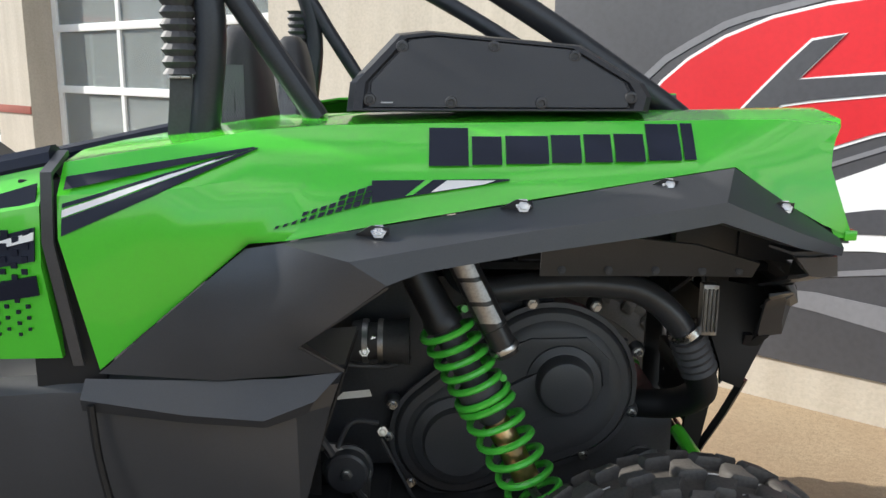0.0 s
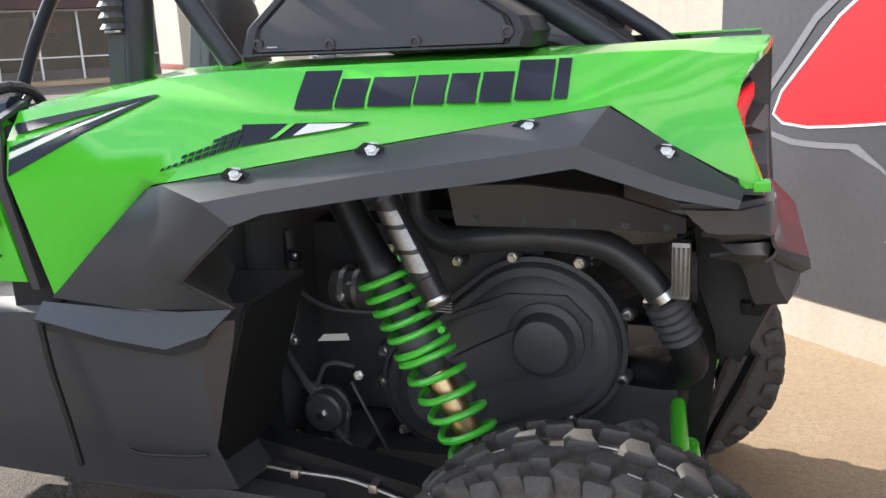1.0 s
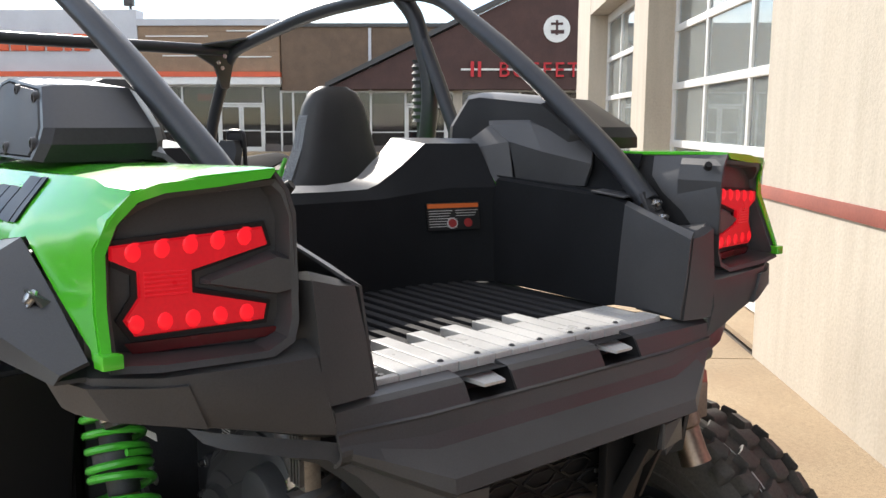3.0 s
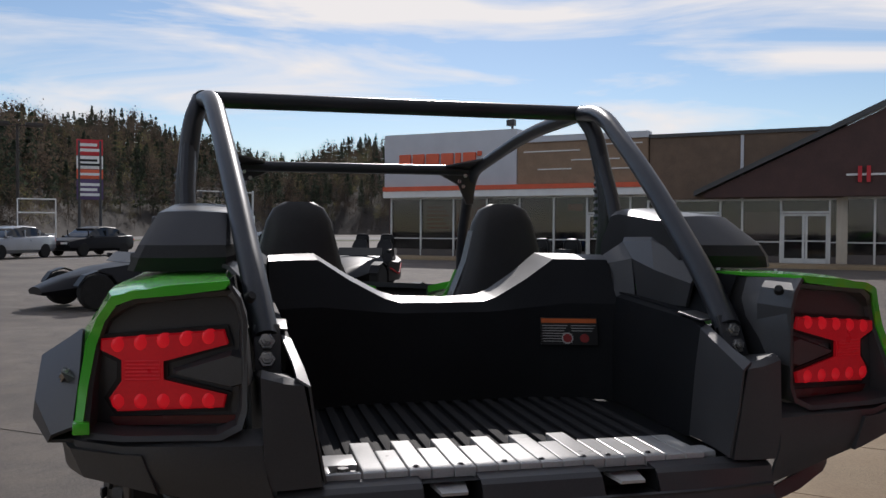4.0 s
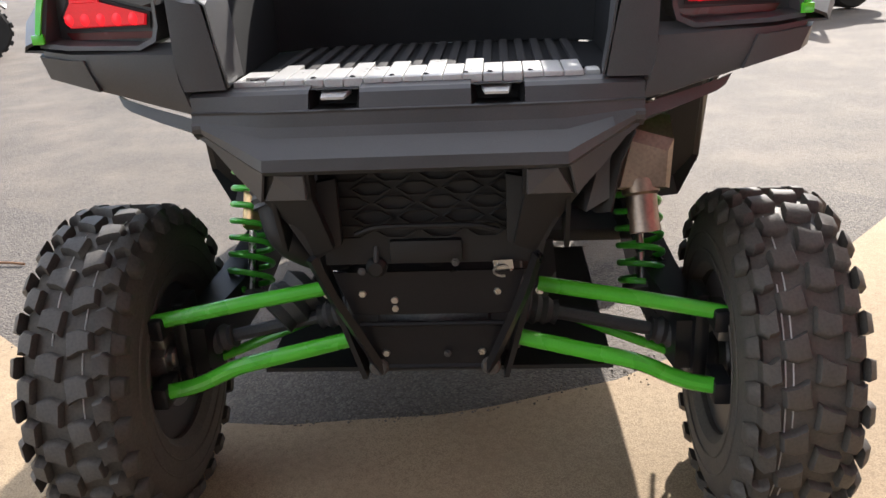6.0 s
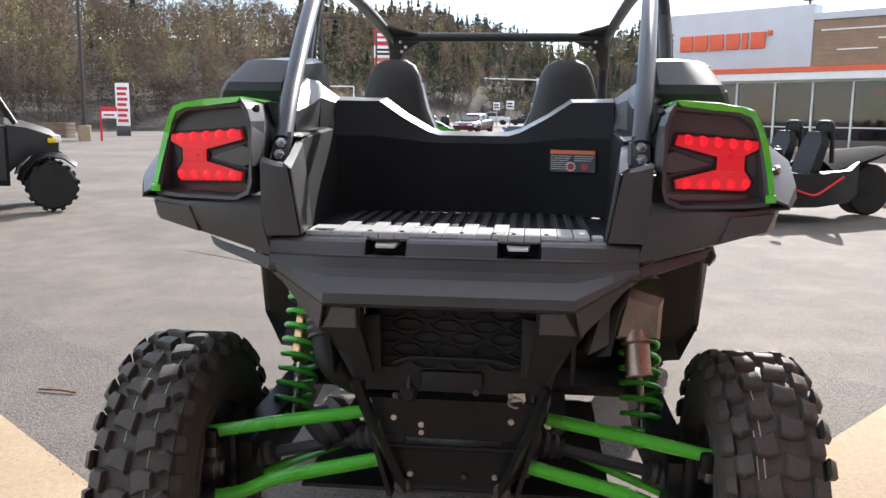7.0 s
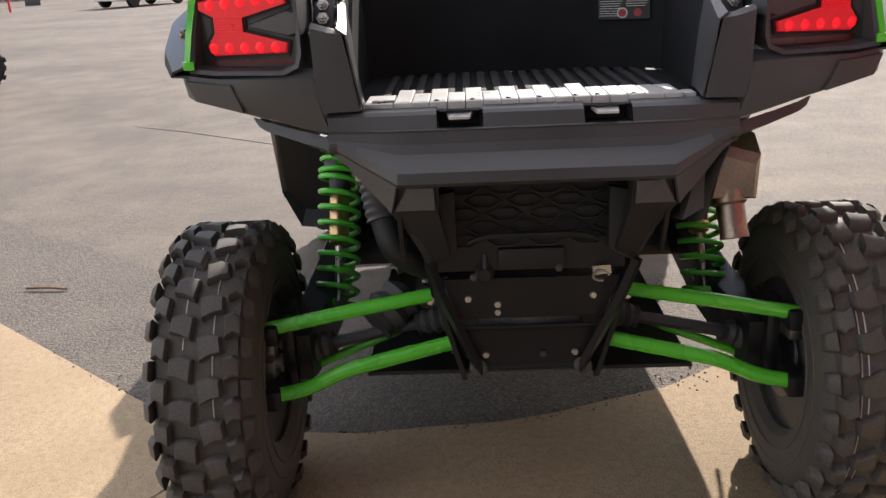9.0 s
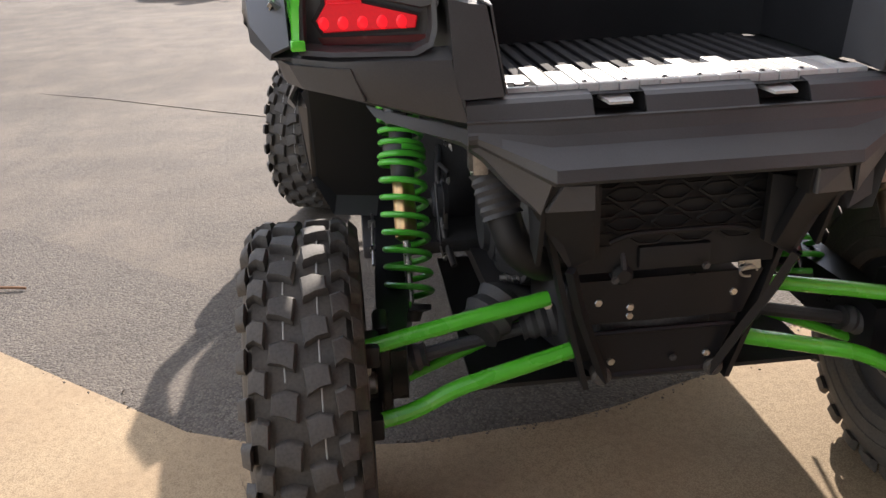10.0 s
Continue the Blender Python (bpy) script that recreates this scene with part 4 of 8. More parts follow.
# band with the white lozenge, and the fading check pattern before it
strips("band_navy", -0.745, -0.518, line(-0.745, 1.208, -0.518, 1.243), line(-0.745, 1.243, -0.518, 1.2455), "navy", "navy band graphic")
decal("lozenge", [(-0.648, 1.224), (-0.56, 1.2365), (-0.542, 1.2425), (-0.622, 1.2425)], "decal_white", "white lozenge graphic", 0.006)
decal("slash", [(-0.69, 1.2185), (-0.678, 1.220), (-0.645, 1.2435), (-0.657, 1.2435)], "green", "green slash graphic", 0.006)
for colm in range(11):
    x = -0.762 - colm * 0.0142
    low_, top_ = line(-0.745, 1.209, -0.92, 1.160)(x), line(-0.745, 1.246, -0.92, 1.166)(x)
    s_ = 1.0 - 0.045 * colm
    for row in range(4):
        z = low_ + row * 0.0100
        if z + 0.004 > top_:
            continue
        w_, h_ = 0.0124 * s_, min(0.0090 * s_, top_ - z)
        decal("check", [(x + row * 0.003, z), (x + w_ + row * 0.003, z + 0.0026), (x + w_ + row * 0.003 + 0.003, z + 0.0026 + h_), (x + row * 0.003 + 0.003, z + h_)], "navy", "navy check graphic")


# ---- tail lamps and their black housings ----
def lamp_plane(y, z, d=0.0):
    """The floor of the lamp recess: x by y, d proud of it."""
    return Vector((0.056 + 0.15 * (y + 0.495) + d, y, z))


RIM = [(0.084, -0.704, 1.141), (0.062, -0.702, 1.198), (0.040, -0.694, 1.262), (0.046, -0.680, 1.300), (0.066, -0.658, 1.330), (0.078, -0.628, 1.342), (0.084, -0.560, 1.348), (0.090, -0.487, 1.354)]
LENS = [(-0.675, 1.268), (-0.495, 1.281), (-0.489, 1.260), (-0.585, 1.234), (-0.585, 1.205), (-0.492, 1.181), (-0.496, 1.162), (-0.652, 1.158), (-0.664, 1.178), (-0.646, 1.204), (-0.646, 1.236), (-0.676, 1.252)]


def housing(bm):
    # moulded dish: proud outer frame, sloping inner walls, flat floor behind the lens
    outer = [Vector((x - 0.003, y + 0.010 if i < 5 else y + 0.004, z - (0.0 if i < 4 else 0.012))) for i, (x, y, z) in enumerate(RIM)]
    outer += [Vector(p) for p in ((0.092, -0.472, 1.330), (0.094, -0.462, 1.300), (0.096, -0.462, 1.160), (0.098, -0.470, 1.134), (0.100, -0.500, 1.120), (0.094, -0.640, 1.124), (0.086, -0.696, 1.130))]
    c = Vector((0, -0.575, 1.232))
    mid = [Vector((p.x - 0.004, c.y + (p.y - c.y) * 0.93, c.z + (p.z - c.z) * 0.93)) for p in outer]
    low = [lamp_plane(c.y + (p.y - c.y) * 0.895, c.z + (p.z - c.z) * 0.895) for p in outer]
    back = [Vector((p.x - 0.10, p.y, p.z)) for p in outer]
    loft(bm, [back, outer, mid, low], True, False)
    face(bm, low)
    return bm


def lens(bm):
    loft(bm, [[lamp_plane(y, z, 0.001) for y, z in LENS], [lamp_plane(y, z, 0.009) for y, z in LENS], [lamp_plane(-0.58 + (y + 0.58) * 0.975, 1.22 + (z - 1.22) * 0.96, 0.012) for y, z in LENS]], True, False)
    face(bm, [lamp_plane(-0.58 + (y + 0.58) * 0.975, 1.22 + (z - 1.22) * 0.96, 0.012) for y, z in LENS])
    return bm


def lens_bezel(bm):
    return prism(bm, [lamp_plane(y, z, 0.0015) for y, z in grown(LENS, 0.008)], (0.004, 0, 0))


def notch_wedge(bm):
    # raised black wedge that points into the lens from the inner side
    a = [lamp_plane(y, z, 0.002) for y, z in ((-0.572, 1.221), (-0.484, 1.250), (-0.466, 1.246), (-0.466, 1.196), (-0.484, 1.192), (-0.572, 1.214))]
    b = [lamp_plane(y, z, 0.020 + 0.12 * (y + 0.572)) for y, z in ((-0.566, 1.219), (-0.486, 1.244), (-0.470, 1.240), (-0.470, 1.202), (-0.486, 1.198), (-0.566, 1.216))]
    return loft(bm, [a, b])


def tail_rim(bm):
    # thin green edge that runs round the outside of the lamp housing
    c = Vector((0.06, -0.575, 1.232))
    inner = []
    for i, p in enumerate(RIM):
        p = Vector(p)
        d = (c - p)
        d.x = 0
        inner.append(p + d.normalized() * 0.013 + Vector((0.002, 0, 0)))
    sheet(bm, [inner, [Vector(p) + Vector((0.002, 0, 0)) for p in RIM], [Vector(p) + Vector((-0.03, -0.002 if i < 4 else 0.0, 0)) for i, p in enumerate(RIM)]], 0.004)
    prism(bm, [(0.070, -0.710, 1.136), (0.094, -0.706, 1.136), (0.094, -0.682, 1.136), (0.072, -0.688, 1.136)], (0, 0, 0.018), 0.003)
    return bm


both("tail_rim", tail_rim, "green", veh, "thin glossy green edge round the lamp", 40)
house_l, house_r = both("lamp_housing", housing, "black_plastic", veh, "black plastic lamp housing", 18)
both("lens_bezel", lens_bezel, "gap_black", veh, "black bezel round the lamp")
both("notch_wedge", notch_wedge, "black_plastic", veh, "", 14)
lens_left, lens_right = both("tail_light", lens, "lamp_red", veh, "red tail light shaped like a notched arrow", 20)
for k in range(5):
    for zz, rr in ((1.259 + 0.0028 * k, 0.0125), (1.1735, 0.0125)):
        y = -0.648 + 0.033 * k
        for sgn, par in ((1, lens_left), (-1, lens_right)):
            p = lamp_plane(y, zz, 0.011)
            bm = B()
            lathe(bm, (p.x, p.y * sgn, p.z), (p.x + 0.0022, p.y * sgn, p.z), [(0, rr), (0.4, rr * 0.9), (0.8, rr * 0.6), (1, rr * 0.3)], 14)
            part("bulb", bm, "lamp_bulb", par)
for k in range(6):
    for sgn, par in ((1, lens_left), (-1, lens_right)):
        z = 1.206 + k * 0.0055
        p0, p1 = lamp_plane(-0.640, z, 0.0125), lamp_plane(-0.590, z, 0.0125)
        part("flute", tube(B(), [(p0.x, p0.y * sgn, z), (p1.x, p1.y * sgn, z)], 0.0018, 6), "lamp_red", par)
both("reflector", lambda bm: prism(bm, [lamp_plane(y, z, 0.004) for y, z in ((-0.664, 1.150), (-0.480, 1.150), (-0.472, 1.138), (-0.655, 1.136))], (0.003, 0, 0)), "reflector_red", veh, "dark red reflector strip under the lamp")


CHEEK = [(-0.093, -0.497, 1.344), (-0.083, -0.479, 1.303), (-0.045, -0.464, 1.272), (0.010, -0.456, 1.238), (0.048, -0.452, 1.200)]


def housing_side(bm):
    # inner cheek of the housing beside the cage foot, its upper edge sloping to the sky
    return sheet(bm, [[(0.090, -0.486, 1.352), (0.092, -0.470, 1.328), (0.094, -0.463, 1.298), (0.094, -0.462, 1.245), (0.094, -0.460, 1.198)], CHEEK], 0.005)


def cheek_back(bm):
    # near-black wall behind the cage foot, its shade held in the colour
    return sheet(bm, [[(x, y - 0.002, z) for x, y, z in CHEEK], [(-0.16, y - 0.004, z) for x, y, z in CHEEK]], 0.004)


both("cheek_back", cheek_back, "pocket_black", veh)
both("housing_cheek", housing_side, "black_plastic", veh, "", 20)
both("cheek_eyelet", lambda bm: lathe(bm, (0.064, -0.459, 1.327), (0.070, -0.454, 1.333), [(0, 0.009), (1, 0.007)], 12), "gap_black", veh)


# ---- rear corner skirts, bed posts, bumper ----
def skirt(bm):
    # upper tier that wraps the corner under the lamp and runs into the bed post
    rows = [
        [(-0.030, -0.735, 1.122), (-0.012, -0.731, 1.095), (0.010, -0.720, 1.076), (0.0, -0.70, 1.066)],
        [(0.000, -0.732, 1.122), (0.014, -0.728, 1.095), (0.026, -0.714, 1.074), (0.0, -0.66, 1.055)],
        [(0.052, -0.710, 1.120), (0.060, -0.704, 1.092), (0.066, -0.688, 1.068), (0.02, -0.63, 1.045)],
        [(0.090, -0.640, 1.116), (0.094, -0.632, 1.084), (0.090, -0.600, 1.048), (0.03, -0.56, 1.020)],
        [(0.100, -0.566, 1.114), (0.104, -0.560, 1.080), (0.096, -0.545, 1.034), (0.04, -0.50, 1.005)],
        [(0.106, -0.500, 1.112), (0.110, -0.495, 1.070), (0.104, -0.480, 1.016), (0.05, -0.45, 0.990)],
        [(0.104, -0.440, 1.110), (0.112, -0.432, 1.060), (0.110, -0.415, 1.000), (0.05, -0.40, 0.975)],
    ]
    sheet(bm, rows, 0.006)
    sheet(bm, [[r[0] for r in rows], [(x - 0.03, y + 0.025, 1.130) for x, y, z in (r[0] for r in rows)]], 0.005)
    return bm


def skirt_pad(bm):
    # raised outer half of the skirt, which ends in a slanting step
    rows = [[(-0.026, -0.744, 1.114), (0.008, -0.731, 1.078)],
            [(0.006, -0.738, 1.113), (0.030, -0.722, 1.074)],
            [(0.058, -0.716, 1.110), (0.072, -0.695, 1.070)],
            [(0.094, -0.648, 1.106), (0.098, -0.612, 1.052)],
            [(0.101, -0.612, 1.104), (0.101, -0.590, 1.046)]]
    return sheet(bm, rows, 0.012)


def skirt_lower(bm):
    # second tier, tucked under a dark groove, then the wing that drops to the corner pad
    rows = [
        [(0.030, -0.590, 1.026), (0.046, -0.576, 1.008), (0.01, -0.56, 0.995)],
        [(0.052, -0.562, 1.020), (0.062, -0.556, 1.000), (0.02, -0.53, 0.985)],
        [(0.080, -0.500, 1.008), (0.098, -0.482, 0.982), (0.05, -0.47, 0.965)],
        [(0.096, -0.445, 0.996), (0.106, -0.430, 0.968), (0.06, -0.42, 0.945)],
        [(0.112, -0.400, 0.984), (0.116, -0.388, 0.936), (0.07, -0.385, 0.915)],
        [(0.134, -0.345, 0.964), (0.130, -0.345, 0.886), (0.08, -0.345, 0.87)],
        [(0.158, -0.300, 0.942), (0.146, -0.308, 0.850), (0.09, -0.315, 0.84)],
        [(0.180, -0.276, 0.920), (0.152, -0.296, 0.836), (0.10, -0.300, 0.83)],
    ]
    sheet(bm, rows, 0.006)
    return bm


def corner_pad(bm):
    # flat pad let into the end of the bumper, with a sunk dark margin round it
    pad = [Vector(p) for p in ((0.172, -0.260, 0.895), (0.178, -0.203, 0.894), (0.178, -0.202, 0.846), (0.156, -0.288, 0.840))]
    c = sum(pad, Vector()) / 4
    return loft(bm, [[p + Vector((-0.05, 0, 0)) for p in pad], [p + Vector((-0.004, 0, 0)) for p in pad], [c + (p - c) * 0.93 for p in pad]])


def pad_margin(bm):
    out = [(0.176, -0.277, 0.914), (0.184, -0.196, 0.906), (0.176, -0.196, 0.842), (0.150, -0.297, 0.834)]
    return prism(bm, [(x - 0.012, y, z) for x, y, z in out], (-0.05, 0, 0), 0.002)


def bed_post(bm):
    # block beside the bed; its inner edge slopes back towards the front of the bed
    loft(bm, [[(0.110, -0.436, 1.042), (0.110, -0.400, 1.042), (0.102, -0.350, 1.042), (-0.02, -0.362, 1.042), (-0.02, -0.452, 1.042)],
              [(0.106, -0.438, 1.120), (0.106, -0.402, 1.120), (0.101, -0.363, 1.122), (-0.02, -0.372, 1.12), (-0.02, -0.454, 1.12)],
              [(0.096, -0.442, 1.210), (0.099, -0.406, 1.200), (0.097, -0.378, 1.196), (-0.02, -0.394, 1.196), (-0.02, -0.456, 1.200)],
              [(0.080, -0.440, 1.220), (0.086, -0.408, 1.210), (0.080, -0.386, 1.202), (-0.02, -0.400, 1.198), (-0.02, -0.452, 1.202)]])
    box(bm, -0.15, -0.021, -0.450, -0.400, 1.05, 1.195, 0.008)
    return bm


# stay's near-black colour carries the shade under the corner pad
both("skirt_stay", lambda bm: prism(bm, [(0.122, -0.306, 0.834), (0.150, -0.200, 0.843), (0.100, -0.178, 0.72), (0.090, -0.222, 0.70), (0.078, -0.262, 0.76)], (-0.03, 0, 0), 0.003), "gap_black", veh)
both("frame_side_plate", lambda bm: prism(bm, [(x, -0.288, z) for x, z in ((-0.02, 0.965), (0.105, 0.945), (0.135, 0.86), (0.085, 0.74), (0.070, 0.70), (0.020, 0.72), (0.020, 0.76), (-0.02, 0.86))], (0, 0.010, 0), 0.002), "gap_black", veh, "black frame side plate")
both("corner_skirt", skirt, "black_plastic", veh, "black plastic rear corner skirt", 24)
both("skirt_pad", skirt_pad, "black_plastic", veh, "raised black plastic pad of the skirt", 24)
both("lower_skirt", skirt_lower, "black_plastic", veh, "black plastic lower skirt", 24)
# margin painted near black as the shade of the sunk edge
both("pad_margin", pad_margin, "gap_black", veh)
both("corner_pad", corner_pad, "black_plastic", veh, "flat black plastic corner pad", 20)
both("bed_post", bed_post, "black_plastic", veh, "black plastic bed post", 20)


POCKETS = ((-0.195, -0.100), (0.105, 0.203))


def bumper_row(y):
    cut = min(1.0, max(0.0, abs(y) - 0.275) / 0.125)
    return [(0.070, y, 1.040), (0.097, y, 1.036), (0.108, y, 1.030), (0.123 - 0.012 * cut, y, 1.004), (0.121 - 0.012 * cut, y, 0.998), (0.126 - 0.012 * cut, y, 0.972 + 0.010 * cut), (0.138 - 0.020 * cut, y, 0.952 + 0.026 * cut), (0.182 - 0.064 * cut, y, 0.924 + 0.050 * cut), (0.186 - 0.070 * cut, y, 0.908 + 0.060 * cut), (0.172 - 0.060 * cut, y, 0.900 + 0.064 * cut), (0.10, y, 0.895 + 0.06 * cut)]


def bumper(bm):
    # lower band in one run, the upper band broken by the two latch pockets
    ys = [-0.418, -0.40, -0.36, -0.31, -0.275, -0.20, -0.10, 0.0, 0.10, 0.20, 0.275, 0.31, 0.36, 0.40, 0.418]
    sheet(bm, [bumper_row(y)[3:] for y in ys], 0.006)
    runs = [[-0.418, -0.40, -0.36, -0.31, -0.275, -0.195], [-0.100, 0.0, 0.105], [0.203, 0.275, 0.31, 0.36, 0.40, 0.418]]
    for run in runs:
        sheet(bm, [bumper_row(y)[:4] for y in run], 0.006)
    return bm


bmb = part("bumper", bumper(B()), "black_plastic", veh, "black plastic rear bumper", 14)
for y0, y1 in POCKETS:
    # pocket walls painted near black in place of the shade inside
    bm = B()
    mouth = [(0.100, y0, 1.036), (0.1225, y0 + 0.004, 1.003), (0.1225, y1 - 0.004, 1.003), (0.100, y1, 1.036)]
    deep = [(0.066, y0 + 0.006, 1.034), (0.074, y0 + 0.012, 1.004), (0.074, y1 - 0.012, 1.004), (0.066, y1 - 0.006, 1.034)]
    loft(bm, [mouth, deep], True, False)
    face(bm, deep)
    part("latch_pocket", bm, "pocket_black", bmb, "recessed latch pocket with near-black painted shade")
    # added tab: the pocket's bright sun glint is put into its pale colour
    bm = B()
    a, b = y0 + 0.022, y0 + 0.072
    loft(bm, [[(0.070, a - 0.003, 1.022), (0.070, b + 0.003, 1.022), (0.124, b - 0.004, 1.021), (0.124, a + 0.004, 1.021)], [(0.070, a - 0.003, 1.031), (0.070, b + 0.003, 1.031), (0.125, b - 0.004, 1.026), (0.125, a + 0.004, 1.026)]])
    part("latch_tab", bm, "bed_sill", bmb, "added pale tab standing for the sun glint in the pocket")
part("tag", box(B(), 0.082, 0.0845, 0.424, 0.444, 1.190, 1.216, 0.0005), "label_grey", veh, "small white tag on the bed post")


# ---- cargo bed ----
bed = part("cargo_bed", box(B(), -0.56, 0.066, -0.40, 0.40, 1.008, 1.026, 0.004), "bed_black", veh, "black ribbed cargo bed")
for i in range(18):
    y = -0.318 + i * 0.0374
    bm = B()
    box(bm, -0.53, -0.066, y - 0.010, y + 0.010, 1.024, 1.034, 0.003)
    part("rib", bm, "rib_black", bed)
for i in range(1, 17):
    y = -0.322 + i * 0.0374
    bm = B()
    box(bm, -0.062 - (0.060 if i % 2 and i < 12 else 0.0), 0.069, y + 0.001, y + 0.0364, 1.028, 1.049, 0.002)
    part("sill_plank", bm, "bed_sill", bed, "grooved grey tailgate sill", 0)
bm = B()
box(bm, -0.050, 0.016, -0.345, -0.2865, 1.03, 1.049, 0.002)
box(bm, 0.056, 0.069, -0.345, -0.2865, 1.03, 1.049, 0.002)
box(bm, 0.016, 0.056, -0.345, -0.334, 1.03, 1.049, 0.002)
part("latch_frame", bm, "bed_sill", bed, "grey frame round the latch")
bm = B()
lathe(bm, (0.036, -0.312, 1.030), (0.036, -0.312, 1.050), [(0, 0.016), (0.5, 0.016), (0.6, 0.009), (1, 0.009)], 12)
lathe(bm, (0.036, -0.296, 1.030), (0.036, -0.296, 1.044), [(0, 0.007), (0.5, 0.007), (1, 0.005)], 8)
part("latch", bm, "satin_black", bed)
bm = B()
box(bm, 0.01, 0.055, 0.318, 0.345, 1.03, 1.047, 0.006)
part("latch_plate", bm, "bed_sill", bed)
for y in (-0.195, -0.12, -0.045, 0.02, 0.095, 0.14, 0.215):
    bm = B()
    bolt(bm, (0.050, y, 1.049), (0, 0, 1), 0.004, 0.003)
    part("screw", bm, "satin_black", bed)


def along(w, stops):
    """The value at w on the straight runs between the stops."""
    for (a, p), (b, q) in zip(stops, stops[1:]):
        if w <= b:
            return p + (q - p) * max(0.0, (w - a) / (b - a))
    return stops[-1][1]


def face_x(y):
    """Rear face of the headboard: its ends bend towards the tailgate."""
    return along(abs(y), [(0.0, -0.562), (0.20, -0.560), (0.34, -0.522), (0.42, -0.488)])


def bed_front():
    # front wall with a scooped top: upright face, a sloping shoulder, then the ridge towards the cabin
    half = [0.0, 0.05, 0.105, 0.14, 0.18, 0.22, 0.26, 0.295, 0.345, 0.38, 0.412]
    rows = [[], [], [], [], [], []]
    for y in [-w for w in reversed(half[1:])] + half:
        w = abs(y)
        k = along(w, [(0.105, 0.0), (0.14, 0.10), (0.22, 0.52), (0.295, 1.0), (0.42, 1.0)])
        ridge = 1.270 + 0.102 * k
        back = along(w, [(0.0, -0.620), (0.105, -0.680), (0.30, -0.775), (0.345, -0.735), (0.412, -0.600)])
        edge = along(w, [(0.0, -0.586), (0.105, -0.602), (0.30, -0.632), (0.345, -0.622), (0.412, -0.566)])
        rows[0].append((face_x(y) + 0.030, y, 1.03))
        rows[1].append((face_x(y) + 0.015, y, 1.14))
        rows[2].append((face_x(y) - 0.004, y, 1.236 + 0.020 * k))
        rows[3].append((edge, y, ridge - 0.012))
        rows[4].append((back, y, ridge))
        rows[5].append((back - 0.02, y, ridge - 0.03))
    rows.append([(-0.80, p[1], 1.05) for p in rows[0]])
    return rows


HEAD = bed_front()
part("bed_headboard", sheet(B(), HEAD[:4], 0.006), "bed_black", veh, "black plastic headboard with a scooped top", 16)
part("headboard_ridge", sheet(B(), HEAD[3:], 0.006), "head_black", veh, "glossy scooped ridge of the headboard", 26)


def bed_side(bm):
    rows = [[(-0.50, -0.388, 1.03), (-0.495, -0.396, 1.18), (-0.485, -0.402, 1.275), (-0.485, -0.418, 1.281)],
            [(-0.30, -0.386, 1.03), (-0.30, -0.392, 1.17), (-0.30, -0.398, 1.266), (-0.30, -0.414, 1.271)],
            [(-0.115, -0.378, 1.03), (-0.115, -0.388, 1.17), (-0.118, -0.394, 1.257), (-0.118, -0.410, 1.262)],
            [(-0.080, -0.370, 1.04), (-0.078, -0.380, 1.17), (-0.078, -0.390, 1.246), (-0.085, -0.406, 1.253)]]
    return sheet(bm, rows, 0.004)


def post_plate(bm):
    # sloping plate between the bed side and the post, its upper edge chamfered
    rows = [[(-0.080, -0.368, 1.04), (-0.078, -0.378, 1.17), (-0.078, -0.388, 1.246), (-0.085, -0.406, 1.254)],
            [(0.03, -0.349, 1.05), (0.035, -0.362, 1.14), (0.036, -0.374, 1.214), (0.026, -0.392, 1.223)],
            [(0.098, -0.343, 1.045), (0.099, -0.357, 1.12), (0.098, -0.368, 1.195), (0.090, -0.388, 1.207)]]
    return sheet(bm, rows, 0.004)


def bed_rail(bm):
    # ledge along the top of the bed side and the upright behind it
    return sheet(bm, [[(-0.50, -0.417, 1.281), (-0.50, -0.462, 1.276), (-0.52, -0.482, 1.347)], [(-0.30, -0.413, 1.271), (-0.30, -0.460, 1.268), (-0.30, -0.482, 1.347)], [(-0.120, -0.409, 1.262), (-0.12, -0.462, 1.258), (-0.12, -0.494, 1.345)]], 0.004)


both("bed_side", bed_side, "bed_black", veh, "", 22)
both("post_plate", post_plate, "black_plastic", veh, "", 18)
both("bed_rail", bed_rail, "bed_black", veh, "", 22)
both("bed_lip", lambda bm: prism(bm, [(-0.175, -0.392, 1.266), (-0.175, -0.432, 1.268), (-0.085, -0.432, 1.262), (-0.085, -0.394, 1.258)], (0, 0, 0.004), 0.0015), "black_plastic", veh, "black plastic lip of the bed side")

# warning label on the headboard, which follows its bent face
def label_box(y0, y1, z0, z1, d0, d1):
    a, b = Vector((-0.536, 0.230, 0)), Vector((-0.498, 0.358, 0))
    way = (b - a) / 0.128
    out = Vector((way.y, -way.x, 0.0))
    lean = -0.13
    ring = [a + way * (y - 0.230) + Vector((lean * (z - 1.185), 0, z)) + out * d0 for y, z in ((y0, z0), (y1, z0), (y1, z1), (y0, z1))]
    return prism(B(), ring, tuple(out * (d1 - d0)))


